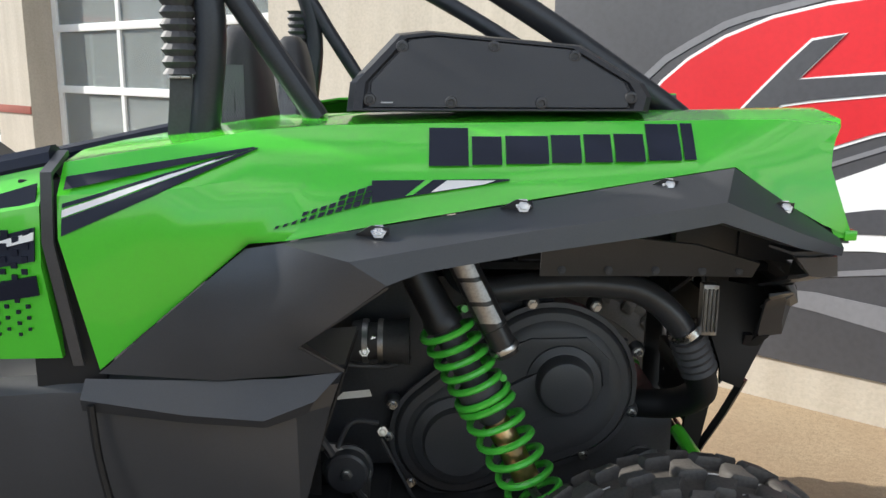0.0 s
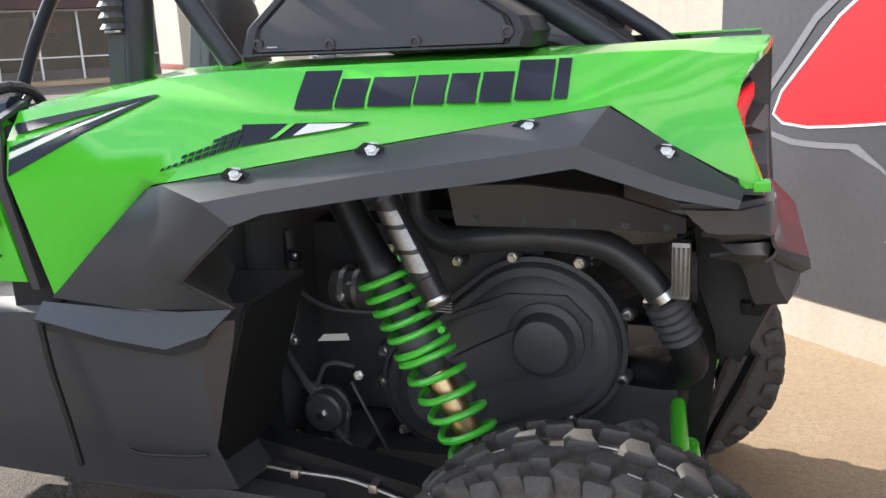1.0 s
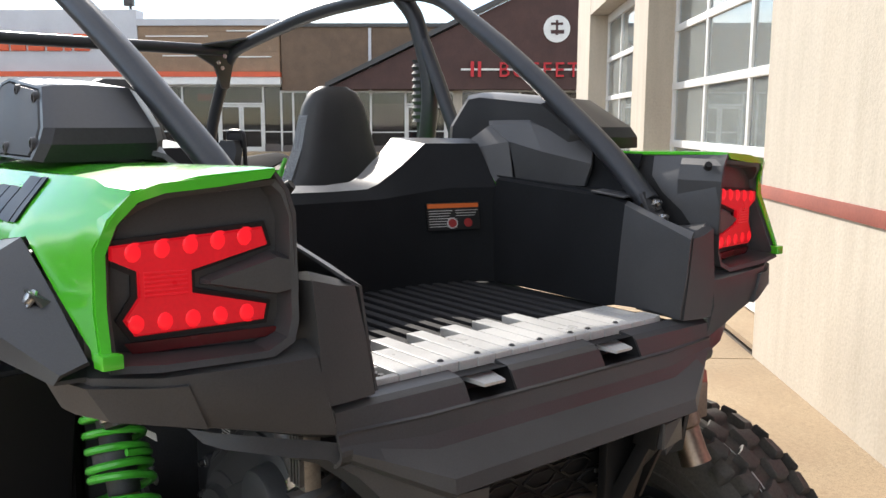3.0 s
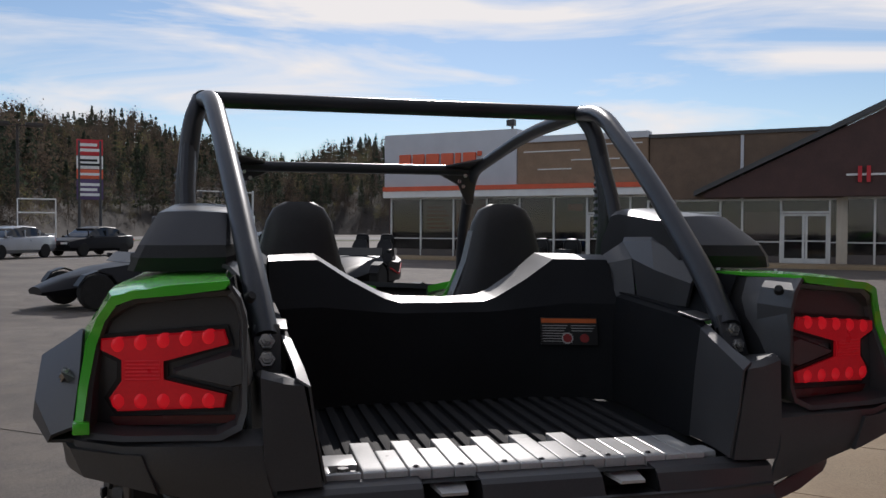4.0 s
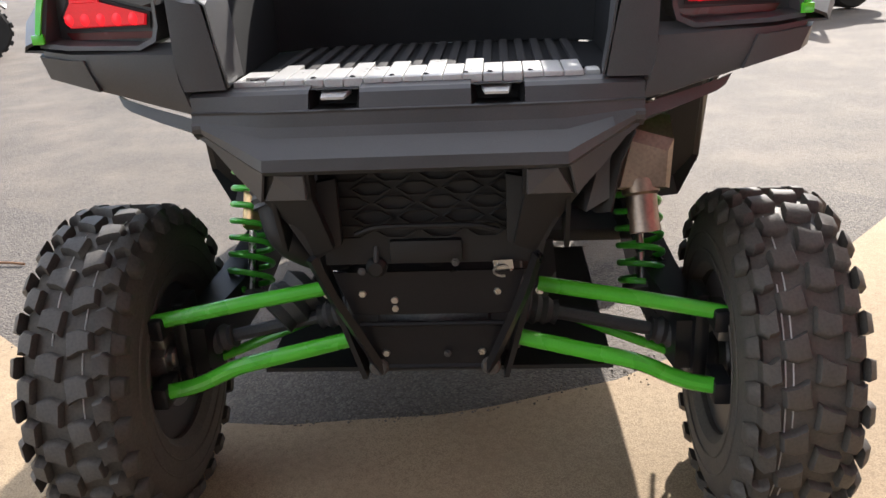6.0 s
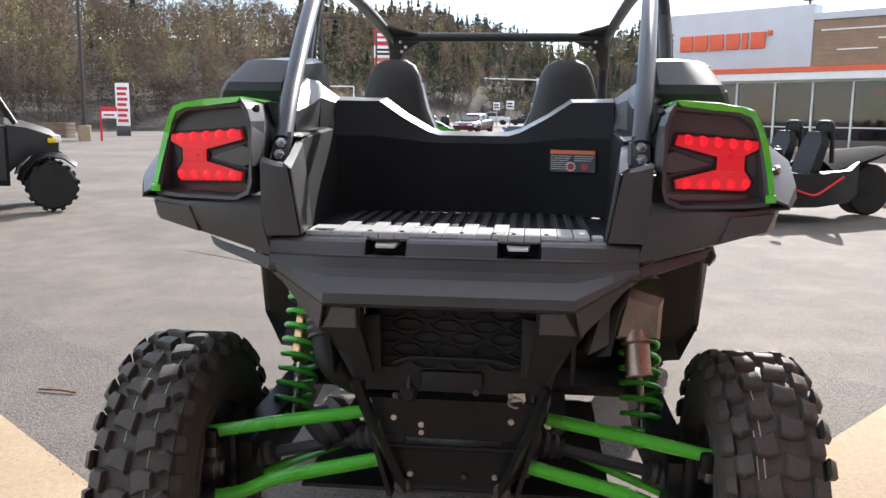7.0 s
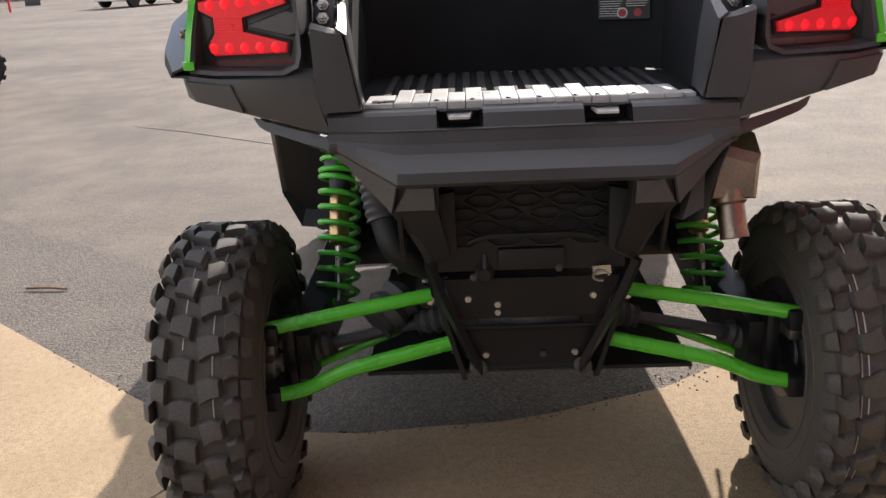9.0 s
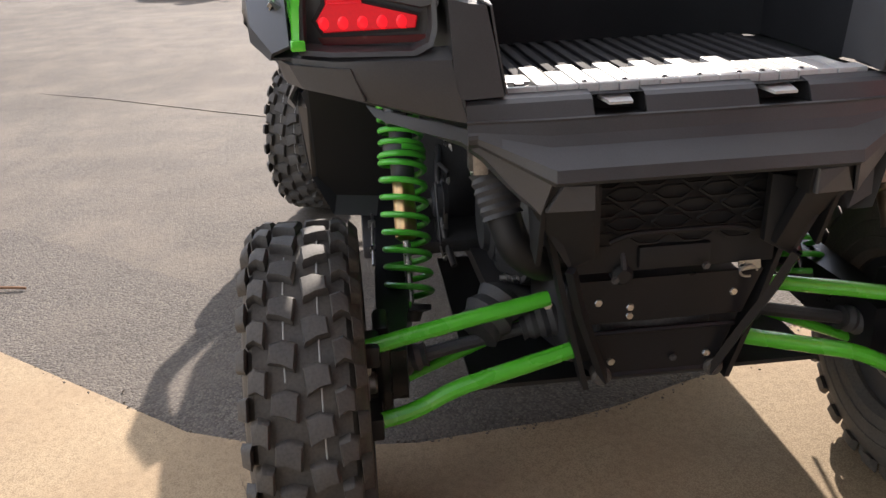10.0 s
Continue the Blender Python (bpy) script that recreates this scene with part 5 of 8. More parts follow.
label_plate = part("warning_label", label_box(0.230, 0.360, 1.158, 1.222, -0.004, 0.0), "label_black", veh, "black warning label with an orange band")
part("orange_band", label_box(0.232, 0.358, 1.210, 1.2205, 0.0003, 0.001), "orange", label_plate)
for i in range(7):
    for y0, y1 in ((0.234, 0.292), (0.300, 0.356)):
        if i > 2 and y0 > 0.29:
            continue
        part("text_bar", label_box(y0, y1 - 0.004 * ((i * 7) % 3), 1.203 - i * 0.0062, 1.2045 - i * 0.0062, 0.0003, 0.0009), "label_grey", label_plate)
for y, m in ((0.291, "label_grey"), (0.291, "rust_red"), (0.330, "rust_red")):
    r = 0.010 if m == "rust_red" else 0.013
    d = 0.0014 if m == "rust_red" else 0.0008
    bm = label_box(y - r * 0.45, y + r * 0.45, 1.174 - r, 1.174 + r, 0.0003, d)
    for other in (label_box(y - r, y + r, 1.174 - r * 0.45, 1.174 + r * 0.45, 0.0003, d - 0.0001), label_box(y - r * 0.8, y + r * 0.8, 1.174 - r * 0.8, 1.174 + r * 0.8, 0.0003, d - 0.0002)):
        vs = {v: bm.verts.new(v.co) for v in other.verts}
        for f in other.faces:
            bm.faces.new([vs[v] for v in f.verts])
        other.free()
    part("hazard_disc", bm, m, label_plate)


# ---- roll cage ----
def cage_side(bm):
    tube(bm, rounded([(-0.050, -0.431, 1.248), (-0.17, -0.449, 1.345), (-0.50, -0.494, 1.557), (-0.90, -0.545, 1.772), (-1.15, -0.580, 1.804)], 0.24, 7), 0.024, 14)
    return bm


def cage_hoop(bm):
    tube(bm, rounded([(-1.06, -0.62, 1.28), (-1.025, -0.625, 1.53), (-1.09, -0.605, 1.74), (-1.15, -0.585, 1.804)], 0.12, 5), 0.027, 14)
    return bm


def cage_brace(bm):
    tube(bm, [(-0.855, -0.60, 1.335), (-0.985, -0.615, 1.535), (-1.06, -0.615, 1.66)], 0.0215, 12)
    return bm


def cage_rail(bm):
    tube(bm, rounded([(-1.13, -0.582, 1.805), (-1.6, -0.56, 1.790), (-2.02, -0.530, 1.722), (-2.20, -0.512, 1.685), (-2.42, -0.52, 1.40), (-2.60, -0.56, 1.13)], 0.18, 6), 0.024, 14)
    return bm


both("cage_rear_bar", cage_side, "cage", veh, "dark grey painted cage tube")
both("cage_hoop", cage_hoop, "cage", veh)
both("cage_brace", cage_brace, "cage", veh)
both("cage_rail", cage_rail, "cage", veh)
for pts, r in (([(-1.15, -0.59, 1.805), (-1.15, 0.59, 1.805)], 0.024), ([(-2.185, -0.51, 1.690), (-2.185, 0.51, 1.690)], 0.022)):
    part("cage_cross_bar", tube(B(), pts, r, 14), "cage", veh)


def gusset(bm):
    prism(bm, [(-2.17, -0.520, 1.700), (-2.19, -0.345, 1.692), (-2.20, -0.365, 1.668), (-2.23, -0.455, 1.630), (-2.27, -0.500, 1.545), (-2.28, -0.535, 1.545)], (0.012, 0, 0.002), 0.002)
    prism(bm, [(-2.00, -0.525, 1.728), (-2.17, -0.38, 1.702), (-2.20, -0.50, 1.692)], (0, 0, 0.008), 0.002)
    return bm


both("cage_gusset", gusset, "satin_black", veh)
for p in ((-2.145, -0.465, 1.665), (-2.15, -0.44, 1.64), (-2.16, -0.46, 1.62)):
    both("gusset_bolt", lambda bm: bolt(bm, p, (1, 0, 0), 0.006, 0.005), "steel", veh)


def foot(bm):
    prism(bm, [(-0.006, -0.450, 1.195), (-0.006, -0.406, 1.195), (-0.052, -0.408, 1.275), (-0.052, -0.452, 1.275)], (-0.010, 0, -0.005), 0.003)
    return bm


both("cage_foot", foot, "satin_black", veh)
for x, z in ((-0.038, 1.246), (-0.020, 1.219)):
    both("cage_bolt", lambda bm: lathe(bm, (x, -0.430, z), (x + 0.017, -0.430, z + 0.008), [(0, 0.0135), (0.4, 0.0135), (0.41, 0.010), (0.7, 0.009), (0.71, 0.005), (1, 0.005)], 6), "steel", veh, "bright hexagon bolt", 10)

# harness sleeves beside the hoop
def sleeve(bm):
    rings = []
    for i in range(19):
        z = 1.412 + i * 0.0105
        r = 0.034 if i % 2 == 0 else 0.026
        rings.append([(-1.088 + 0.0 + r * math.cos(2 * math.pi * k / 14), -0.630 + 0.8 * r * math.sin(2 * math.pi * k / 14), z) for k in range(14)])
    return loft(bm, rings)


def strap(bm):
    sheet(bm, [[(-1.122, -0.632, 1.275), (-1.075, -0.632, 1.275)], [(-1.112, -0.634, 1.36), (-1.066, -0.634, 1.36)], [(-1.108, -0.632, 1.415), (-1.07, -0.632, 1.415)]], 0.004)
    return bm


both("belt_sleeve", sleeve, "matte_black", veh, "black rubber bellows sleeve", 12)
both("belt_strap", strap, "matte_black", veh, "black woven belt strap")
both("belt_clip", lambda bm: box(bm, -1.108, -1.070, -0.642, -0.637, 1.405, 1.410, 0.001), "steel", veh)


# ---- speaker pods ----
def pod_lean(z):
    """How far the pod's outer face leans out, by height."""
    return (z - 1.42) * 0.42


def pod_ring(y, grow, x_in=0.0):
    base = [(-0.800, 1.350), (-0.795, 1.40), (-0.715, 1.486), (-0.66, 1.492), (-0.385, 1.468), (-0.275, 1.402), (-0.262, 1.378), (-0.27, 1.352)]
    cx, cz = -0.53, 1.41
    out = []
    for x, z in base:
        z = cz + (z - cz) * grow
        out.append((cx + (x - cx) * grow, y + (pod_lean(z) if y < -0.55 else 0.0), z))
    return out


def pod(bm):
    loft(bm, [pod_ring(-0.475, 0.80), pod_ring(-0.50, 0.96), pod_ring(-0.585, 1.0), pod_ring(-0.638, 0.985), pod_ring(-0.652, 0.94), pod_ring(-0.652, 0.88), pod_ring(-0.645, 0.86)])
    return bm


pod_l, pod_r = both("speaker_pod", pod, "pod_black", veh, "black moulded speaker pod with a bolted cover", 22)


def pod_cover(sgn, par):
    bm = B()
    loft(bm, [[(x, y * sgn, z) for x, y, z in pod_ring(-0.646, 0.845)], [(x, y * sgn, z) for x, y, z in pod_ring(-0.653, 0.835)], [(x, y * sgn, z) for x, y, z in pod_ring(-0.654, 0.70)]])
    part("grille_cover", bm, "pod_cover", par)
    for x, z in ((-0.755, 1.372), (-0.70, 1.462), (-0.54, 1.462), (-0.40, 1.447), (-0.615, 1.368), (-0.46, 1.368), (-0.305, 1.378)):
        bm = B()
        lathe(bm, (x, (-0.650 + pod_lean(z)) * sgn, z), (x, (-0.660 + pod_lean(z)) * sgn, z), [(0, 0.0115), (0.7, 0.010), (0.75, 0.006), (0.4, 0.0055)], 12)
        part("cover_screw", bm, "satin_black", par)
    bm = B()
    prism(bm, [(x, (-0.6565 + pod_lean(z)) * sgn, z) for x, z in ((-0.735, 1.3665), (-0.715, 1.3665), (-0.715, 1.3685), (-0.735, 1.3685))], (0, -0.001 * sgn, 0))
    part("maker_bar", bm, "label_grey", par)


pod_cover(1, pod_l)
pod_cover(-1, pod_r)


def shoulder_block(bm):
    # faceted black block between pod, headboard and cage
    rows = [[(-0.46, -0.445, 1.272), (-0.36, -0.442, 1.270), (-0.245, -0.450, 1.272)],
            [(-0.485, -0.442, 1.366), (-0.37, -0.440, 1.345), (-0.228, -0.452, 1.322)],
            [(-0.58, -0.462, 1.405), (-0.44, -0.468, 1.412), (-0.26, -0.492, 1.362)],
            [(-0.62, -0.490, 1.430), (-0.48, -0.500, 1.442), (-0.28, -0.510, 1.368)],
            [(-0.66, -0.530, 1.45), (-0.48, -0.540, 1.45), (-0.28, -0.545, 1.37)]]
    sheet(bm, rows, 0.008)
    # web that closes the corner towards the headboard
    return sheet(bm, [[(-0.47, -0.444, 1.27), (-0.487, -0.442, 1.366), (-0.58, -0.462, 1.405)], [(-0.50, -0.410, 1.27), (-0.575, -0.412, 1.35), (-0.60, -0.412, 1.368)]], 0.006)


both("pod_bracket", shoulder_block, "black_plastic", veh, "", 16)


# ---- seats ----
def build_seat(y):
    def ring(z, w, x0, x1):
        cx, hx = (x0 + x1) / 2, abs(x0 - x1) / 2
        out = []
        for k in range(16):
            a = 2 * math.pi * k / 16
            ca, sa = math.cos(a), math.sin(a)
            out.append((cx + hx * math.copysign(abs(ca) ** 0.6, ca), y + w * math.copysign(abs(sa) ** 0.6, sa), z))
        return out
    bm = B()
    loft(bm, [ring(0.86, 0.20, -0.96, -1.14), ring(1.05, 0.20, -0.955, -1.11), ring(1.20, 0.175, -0.97, -1.10), ring(1.28, 0.140, -0.98, -1.10), ring(1.34, 0.120, -0.99, -1.10), ring(1.40, 0.105, -0.995, -1.10), ring(1.455, 0.092, -1.005, -1.095), ring(1.492, 0.072, -1.015, -1.085), ring(1.510, 0.040, -1.03, -1.07)])
    back = part("seat_back", bm, "seat_vinyl", veh, "black bucket seat with green piping", 40)
    bm = B()
    loft(bm, [[(-1.1, y - 0.24, 0.78), (-1.1, y + 0.24, 0.78), (-1.62, y + 0.25, 0.78), (-1.62, y - 0.25, 0.78)], [(-1.1, y - 0.25, 0.88), (-1.1, y + 0.25, 0.88), (-1.62, y + 0.26, 0.90), (-1.62, y - 0.26, 0.90)], [(-1.12, y - 0.21, 0.92), (-1.12, y + 0.21, 0.92), (-1.58, y + 0.22, 0.95), (-1.58, y - 0.22, 0.95)]])
    part("seat_cushion", bm, "seat_vinyl", back)
    for s in (-1, 1):
        bm = B()
        tube(bm, rounded([(-1.10, y + s * 0.128, 1.31), (-1.10, y + s * 0.150, 1.26), (-1.11, y + s * 0.178, 1.20), (-1.12, y + s * 0.203, 1.05)], 0.06), 0.006, 8)
        part("piping", bm, "seat_green", back, "green piping")
        bm = B()
        sheet(bm, [[(-1.03, y + s * 0.096, 1.43), (-1.07, y + s * 0.100, 1.43)], [(-1.025, y + s * 0.118, 1.34), (-1.07, y + s * 0.122, 1.34)], [(-1.02, y + s * 0.168, 1.22), (-1.07, y + s * 0.172, 1.22)]], 0.010)
        part("side_bolster", bm, "carbon", back, "carbon-look side bolster")


build_seat(-0.314)
build_seat(0.290)
for s in (-1, 1):
    bm = B()
    sheet(bm, [[(-1.24, s * 0.10, 1.24), (-1.24, s * 0.22, 1.24)], [(-1.13, s * 0.08, 1.262), (-1.13, s * 0.20, 1.285)]], 0.02)
    part("seat_flash", bm, "green", veh, "green plastic flash beside the seat")


# ---- lower bodywork, doors and nose ----
def rocker(bm):
    def sec(x, yo, zt, zb, lean):
        return [(x, -0.50, zt), (x, -yo + 0.03, zt), (x, -yo, zt - 0.025), (x, -yo - lean, zt - 0.07), (x, -yo + 0.015, 0.62), (x, -yo + 0.07, zb), (x, -0.50, zb - 0.02)]
    rings = [sec(-2.28, 0.70, 0.80, 0.44, 0.0), sec(-1.7, 0.735, 0.855, 0.445, 0.004), sec(-1.30, 0.755, 0.892, 0.455, 0.006), sec(-1.05, 0.765, 0.898, 0.47, 0.008), sec(-0.88, 0.768, 0.905, 0.50, 0.004)]
    end = sec(-0.80, 0.755, 0.912, 0.56, -0.01)
    end = [(x - (0.912 - z) * 0.33, y, z) for x, y, z in end]
    return loft(bm, rings + [end])


both("rocker_panel", rocker, "flare_black", veh, "black plastic rocker panel", 20)
# plate added over the rocker's end; its near-black replaces the shaded hollow
both("rocker_end", lambda bm: prism(bm, [(x - (0.912 - z) * 0.33 + 0.003, y, z) for x, y, z in ((-0.80, -0.505, 0.905), (-0.80, -0.735, 0.90), (-0.80, -0.738, 0.62), (-0.80, -0.685, 0.545), (-0.80, -0.505, 0.535))], (0.004, 0, 0), 0.0), "gap_black", veh)


def ledge(bm):
    # sloping shoulder of the rocker, which catches the light
    sheet(bm, [[(-1.245, -0.762, 0.896), (-1.05, -0.774, 0.898), (-0.90, -0.779, 0.904), (-0.80, -0.768, 0.913)], [(-1.245, -0.790, 0.868), (-1.06, -0.803, 0.846), (-0.93, -0.806, 0.838), (-0.845, -0.792, 0.868)], [(-1.245, -0.782, 0.845), (-1.06, -0.786, 0.825), (-0.93, -0.788, 0.818), (-0.86, -0.778, 0.84)]], 0.008)
    return bm


both("rocker_ledge", ledge, "flare_black", veh, "", 45)
both("door_seam", lambda bm: tube(bm, rounded([(-1.225, -0.795, 0.86), (-1.222, -0.79, 0.76), (-1.205, -0.786, 0.66), (-1.20, -0.775, 0.55)], 0.05), 0.007, 6), "gap_black", veh)


def door(bm):
    rows = [[(-1.285, -0.752, 0.93), (-1.292, -0.785, 1.10), (-1.292, -0.772, 1.20), (-1.292, -0.73, 1.262)],
            [(-1.62, -0.748, 0.92), (-1.62, -0.778, 1.06), (-1.62, -0.765, 1.14), (-1.62, -0.72, 1.19)],
            [(-2.05, -0.735, 0.90), (-2.05, -0.755, 1.00), (-2.05, -0.745, 1.06), (-2.05, -0.70, 1.10)]]
    return sheet(bm, rows, 0.02)


both("door", door, "green", veh, "green half door with navy graphics", 24)
both("door_gap", lambda bm: box(bm, -1.34, -1.215, -0.742, -0.70, 0.86, 1.24, 0.006), "gap_black", veh)
for row in range(9):
    for colm in range(6):
        z = 1.155 - row * 0.021 - (colm % 2) * 0.010
        x = -1.312 - colm * 0.018 - row * 0.002
        d_ = 0.0058 - row * 0.0004
        y = -0.7555 - (z - 0.93) / 0.17 * 0.033 if z < 1.10 else -0.7885 + (z - 1.10) * 0.13
        both("halftone_dot", lambda bm: box(bm, x - d_, x + d_, y - 0.0035, y, z - d_, z + d_), "navy", veh)
both("door_cap", lambda bm: tube(bm, [(-1.285, -0.705, 1.268), (-1.62, -0.695, 1.198), (-2.05, -0.68, 1.105)], 0.028, 10), "navy", veh, "dark navy door cap")
both("door_edge", lambda bm: sheet(bm, [[(-1.268, -0.70, 1.285), (-1.268, -0.77, 1.255), (-1.268, -0.785, 1.14), (-1.245, -0.762, 0.92)], [(-1.286, -0.70, 1.285), (-1.286, -0.772, 1.255), (-1.286, -0.788, 1.14), (-1.262, -0.765, 0.92)]], 0.01), "satin_black", veh)
for a, b, c, d, m in (((-1.30, 1.19), (-1.30, 1.235), (-1.95, 1.045), (-1.95, 1.02), "navy"), ((-1.30, 1.11), (-1.30, 1.165), (-1.95, 1.0), (-1.95, 0.985), "navy"), ((-1.30, 1.145), (-1.30, 1.158), (-1.9, 0.995), (-1.9, 0.99), "decal_white"), ((-1.30, 1.05), (-1.30, 1.085), (-1.9, 0.965), (-1.9, 0.955), "navy")):
    o = 0.006 if m == "navy" else 0.009

    def mk(bm, a=a, b=b, c=c, d=d, o=o):
        def q(x, z):
            f = (x + 1.292) / -0.758
            lo, md, hi = 0.93 - 0.03 * f, 1.10 - 0.1 * f, 1.262 - 0.16 * f
            y = -0.785 + 0.03 * f
            k = abs(z - md) / (hi - md if z > md else md - lo)
            return (x, y + 0.045 * min(1, k) ** 1.6 - o, z)
        return sheet(bm, [[q(*a), q((a[0] + d[0]) / 2, (a[1] + d[1]) / 2), q(*d)], [q(*b), q((b[0] + c[0]) / 2, (b[1] + c[1]) / 2), q(*c)]], 0.003)
    both("door_stripe", mk, m, veh)


def nose(bm):
    rows = [[(-2.05, -0.70, 1.12), (-2.05, -0.40, 1.20), (-2.05, 0, 1.22), (-2.05, 0.40, 1.20), (-2.05, 0.70, 1.12)],
            [(-2.45, -0.74, 1.14), (-2.45, -0.42, 1.16), (-2.45, 0, 1.15), (-2.45, 0.42, 1.16), (-2.45, 0.74, 1.14)],
            [(-2.90, -0.76, 1.08), (-2.92, -0.42, 1.05), (-2.95, 0, 1.02), (-2.92, 0.42, 1.05), (-2.90, 0.76, 1.08)],
            [(-3.10, -0.70, 0.95), (-3.16, -0.40, 0.88), (-3.18, 0, 0.84), (-3.16, 0.40, 0.88), (-3.10, 0.70, 0.95)],
            [(-3.05, -0.60, 0.78), (-3.14, -0.36, 0.64), (-3.16, 0, 0.60), (-3.14, 0.36, 0.64), (-3.05, 0.60, 0.78)]]
    return sheet(bm, rows, 0.02)


part("hood", nose(B()), "hood_grey", veh, "dark slate hood", 30)
both("front_fender", lambda bm: sheet(bm, [[(-2.20, -0.72, 0.80), (-2.25, -0.76, 1.0), (-2.35, -0.79, 1.10)], [(-2.30, -0.86, 0.90), (-2.36, -0.88, 1.02), (-2.5, -0.88, 1.10)], [(-2.9, -0.86, 1.08), (-2.9, -0.88, 1.09), (-2.9, -0.80, 1.10)], [(-3.08, -0.80, 0.98), (-3.08, -0.78, 1.0), (-3.06, -0.70, 1.0)]], 0.01), "black_plastic", veh, "black plastic front fender", 25)
part("dashboard", loft(B(), [[(-2.02, -0.66, 0.95), (-2.02, 0.66, 0.95), (-1.98, 0.66, 1.10), (-1.98, -0.66, 1.10)], [(-2.12, -0.66, 0.9), (-2.12, 0.66, 0.9), (-2.10, 0.64, 1.20), (-2.10, -0.64, 1.20)]]), "black_plastic", veh, "black dashboard")
bm = B()
tube(bm, [(-1.78 + 0.06 * math.cos(a), -0.30 + 0.165 * math.sin(a), 1.14 + 0.15 * math.cos(a)) for a in [2 * math.pi * k / 28 for k in range(29)]], 0.015, 8)
tube(bm, [(-1.78, -0.30, 1.14), (-2.0, -0.30, 1.05)], 0.02, 8)
for a in (0.5, 2.6, 4.71):
    tube(bm, [(-1.78, -0.30, 1.14), (-1.78 + 0.06 * math.cos(a), -0.30 + 0.165 * math.sin(a), 1.14 + 0.15 * math.cos(a))], 0.012, 6)
part("steering_wheel", bm, "matte_black", veh, "black steering wheel")
part("floor_pan", box(B(), -2.5, -0.75, -0.62, 0.62, 0.40, 0.44, 0.01), "matte_black", veh)
part("skid_plate", loft(B(), [[(-3.0, -0.30, 0.50), (-3.0, 0.30, 0.50), (-3.0, 0.30, 0.54), (-3.0, -0.30, 0.54)], [(-2.5, -0.36, 0.37), (-2.5, 0.36, 0.37), (-2.5, 0.36, 0.41), (-2.5, -0.36, 0.41)], [(-0.5, -0.30, 0.37), (-0.5, 0.30, 0.37), (-0.5, 0.30, 0.41), (-0.5, -0.30, 0.41)], [(-0.02, -0.12, 0.375), (-0.02, 0.12, 0.375), (-0.02, 0.12, 0.41), (-0.02, -0.12, 0.41)]]), "matte_black", veh, "black skid plate")
part("firewall", box(B(), -0.98, -0.94, -0.46, 0.46, 0.42, 1.02, 0.02), "matte_black", veh)

# ---- suspension ----
def shock(sgn):
    top, low = Vector((-0.700, -0.495 * sgn, 1.062)), Vector((-0.345, -0.512 * sgn, 0.392))

    def at(f):
        return top.lerp(low, f)
    body = part("shock_absorber", lathe(B(), at(-0.02), at(0.22), [(0, 0.020), (0.05, 0.033), (0.85, 0.036), (0.9, 0.040), (1, 0.040)], 20), "shock_body", veh, "black shock absorber with twin green coil springs")
    part("damper_tube", lathe(B(), at(0.22), at(0.52), [(0, 0.030), (0.97, 0.030), (1, 0.026)], 18), "matte_black", body)
    part("crossover_ring", lathe(B(), at(0.400), at(0.455), [(0, 0.04), (0.1, 0.047), (0.9, 0.047), (1, 0.04)], 18), "matte_black", body)
    part("damper_sleeve", lathe(B(), at(0.52), at(0.73), [(0, 0.026), (0.05, 0.028), (0.95, 0.028), (1, 0.018)], 18), "gold", body, "bronze coloured damper sleeve")
    part("damper_rod", lathe(B(), at(0.73), at(0.97), [(0, 0.010), (1, 0.010)], 12), "steel", body)
    part("spring_upper", coil(B(), at(0.205), at(0.415), 0.052, 0.0076, 5.2, 8, 20), "green_spring", body, "bright green coil spring")

    def sq(f):
        return f * 0.45 if f < 0.18 else 0.081 + (f - 0.18) * 0.919 / 0.82
    part("spring_lower", coil(B(), at(0.425), at(0.945), 0.055, 0.0080, 10.0, 8, 20, sq), "green_spring", body, "bright green coil spring")
    part("spring_seat", lathe(B(), at(0.94), at(1.0), [(0, 0.03), (0.1, 0.052), (0.4, 0.052), (0.5, 0.03), (1, 0.022)], 18), "satin_black", body)
    # remote reservoir with its clamp and brand bars
    r0, r1 = Vector((-0.602, -0.515 * sgn, 1.078)), Vector((-0.493, -0.515 * sgn, 0.856))
    res = part("reservoir", lathe(B(), r0, r1, [(0, 0.020), (0.03, 0.029), (0.72, 0.029), (0.73, 0.027), (0.90, 0.027), (0.905, 0.030), (0.95, 0.030), (0.955, 0.026), (0.99, 0.024), (1, 0.015)], 20), "smooth_black", body, "black shock reservoir with silver graphics")
    part("reservoir_band", lathe(B(), r0.lerp(r1, 0.90), r0.lerp(r1, 0.945), [(0, 0.0305), (0.5, 0.032), (1, 0.0305)], 20), "steel", res)
    d = (r1 - r0).normalized()
    side = d.cross(Vector((0, 1, 0))).normalized()
    for f0, f1, w in ((0.12, 0.24, 0.017), (0.28, 0.46, 0.019), (0.50, 0.66, 0.018)):
        bm = B()
        rows = []
        for k in range(5):
            a = -0.75 + 1.5 * k / 4
            off = side * math.sin(a) * 0.0296 + Vector((0, -sgn, 0)) * math.cos(a) * 0.0296
            rows.append([r0.lerp(r1, f0 + 0.03 * math.sin(a * 2)) + off, r0.lerp(r1, f1 + 0.03 * math.sin(a * 2)) + off])
        sheet(bm, rows, 0.0012)
        part("brand_bar", bm, "alloy", res, "silver graphic bar")
    return body


shock(1)
shock(-1)


def arm_upper(bm):
    return tube(bm, [(-0.054, -0.232, 0.570), (-0.034, -0.42, 0.544), (-0.013, -0.640, 0.508)], [0.017, 0.0175, 0.0175], 12)


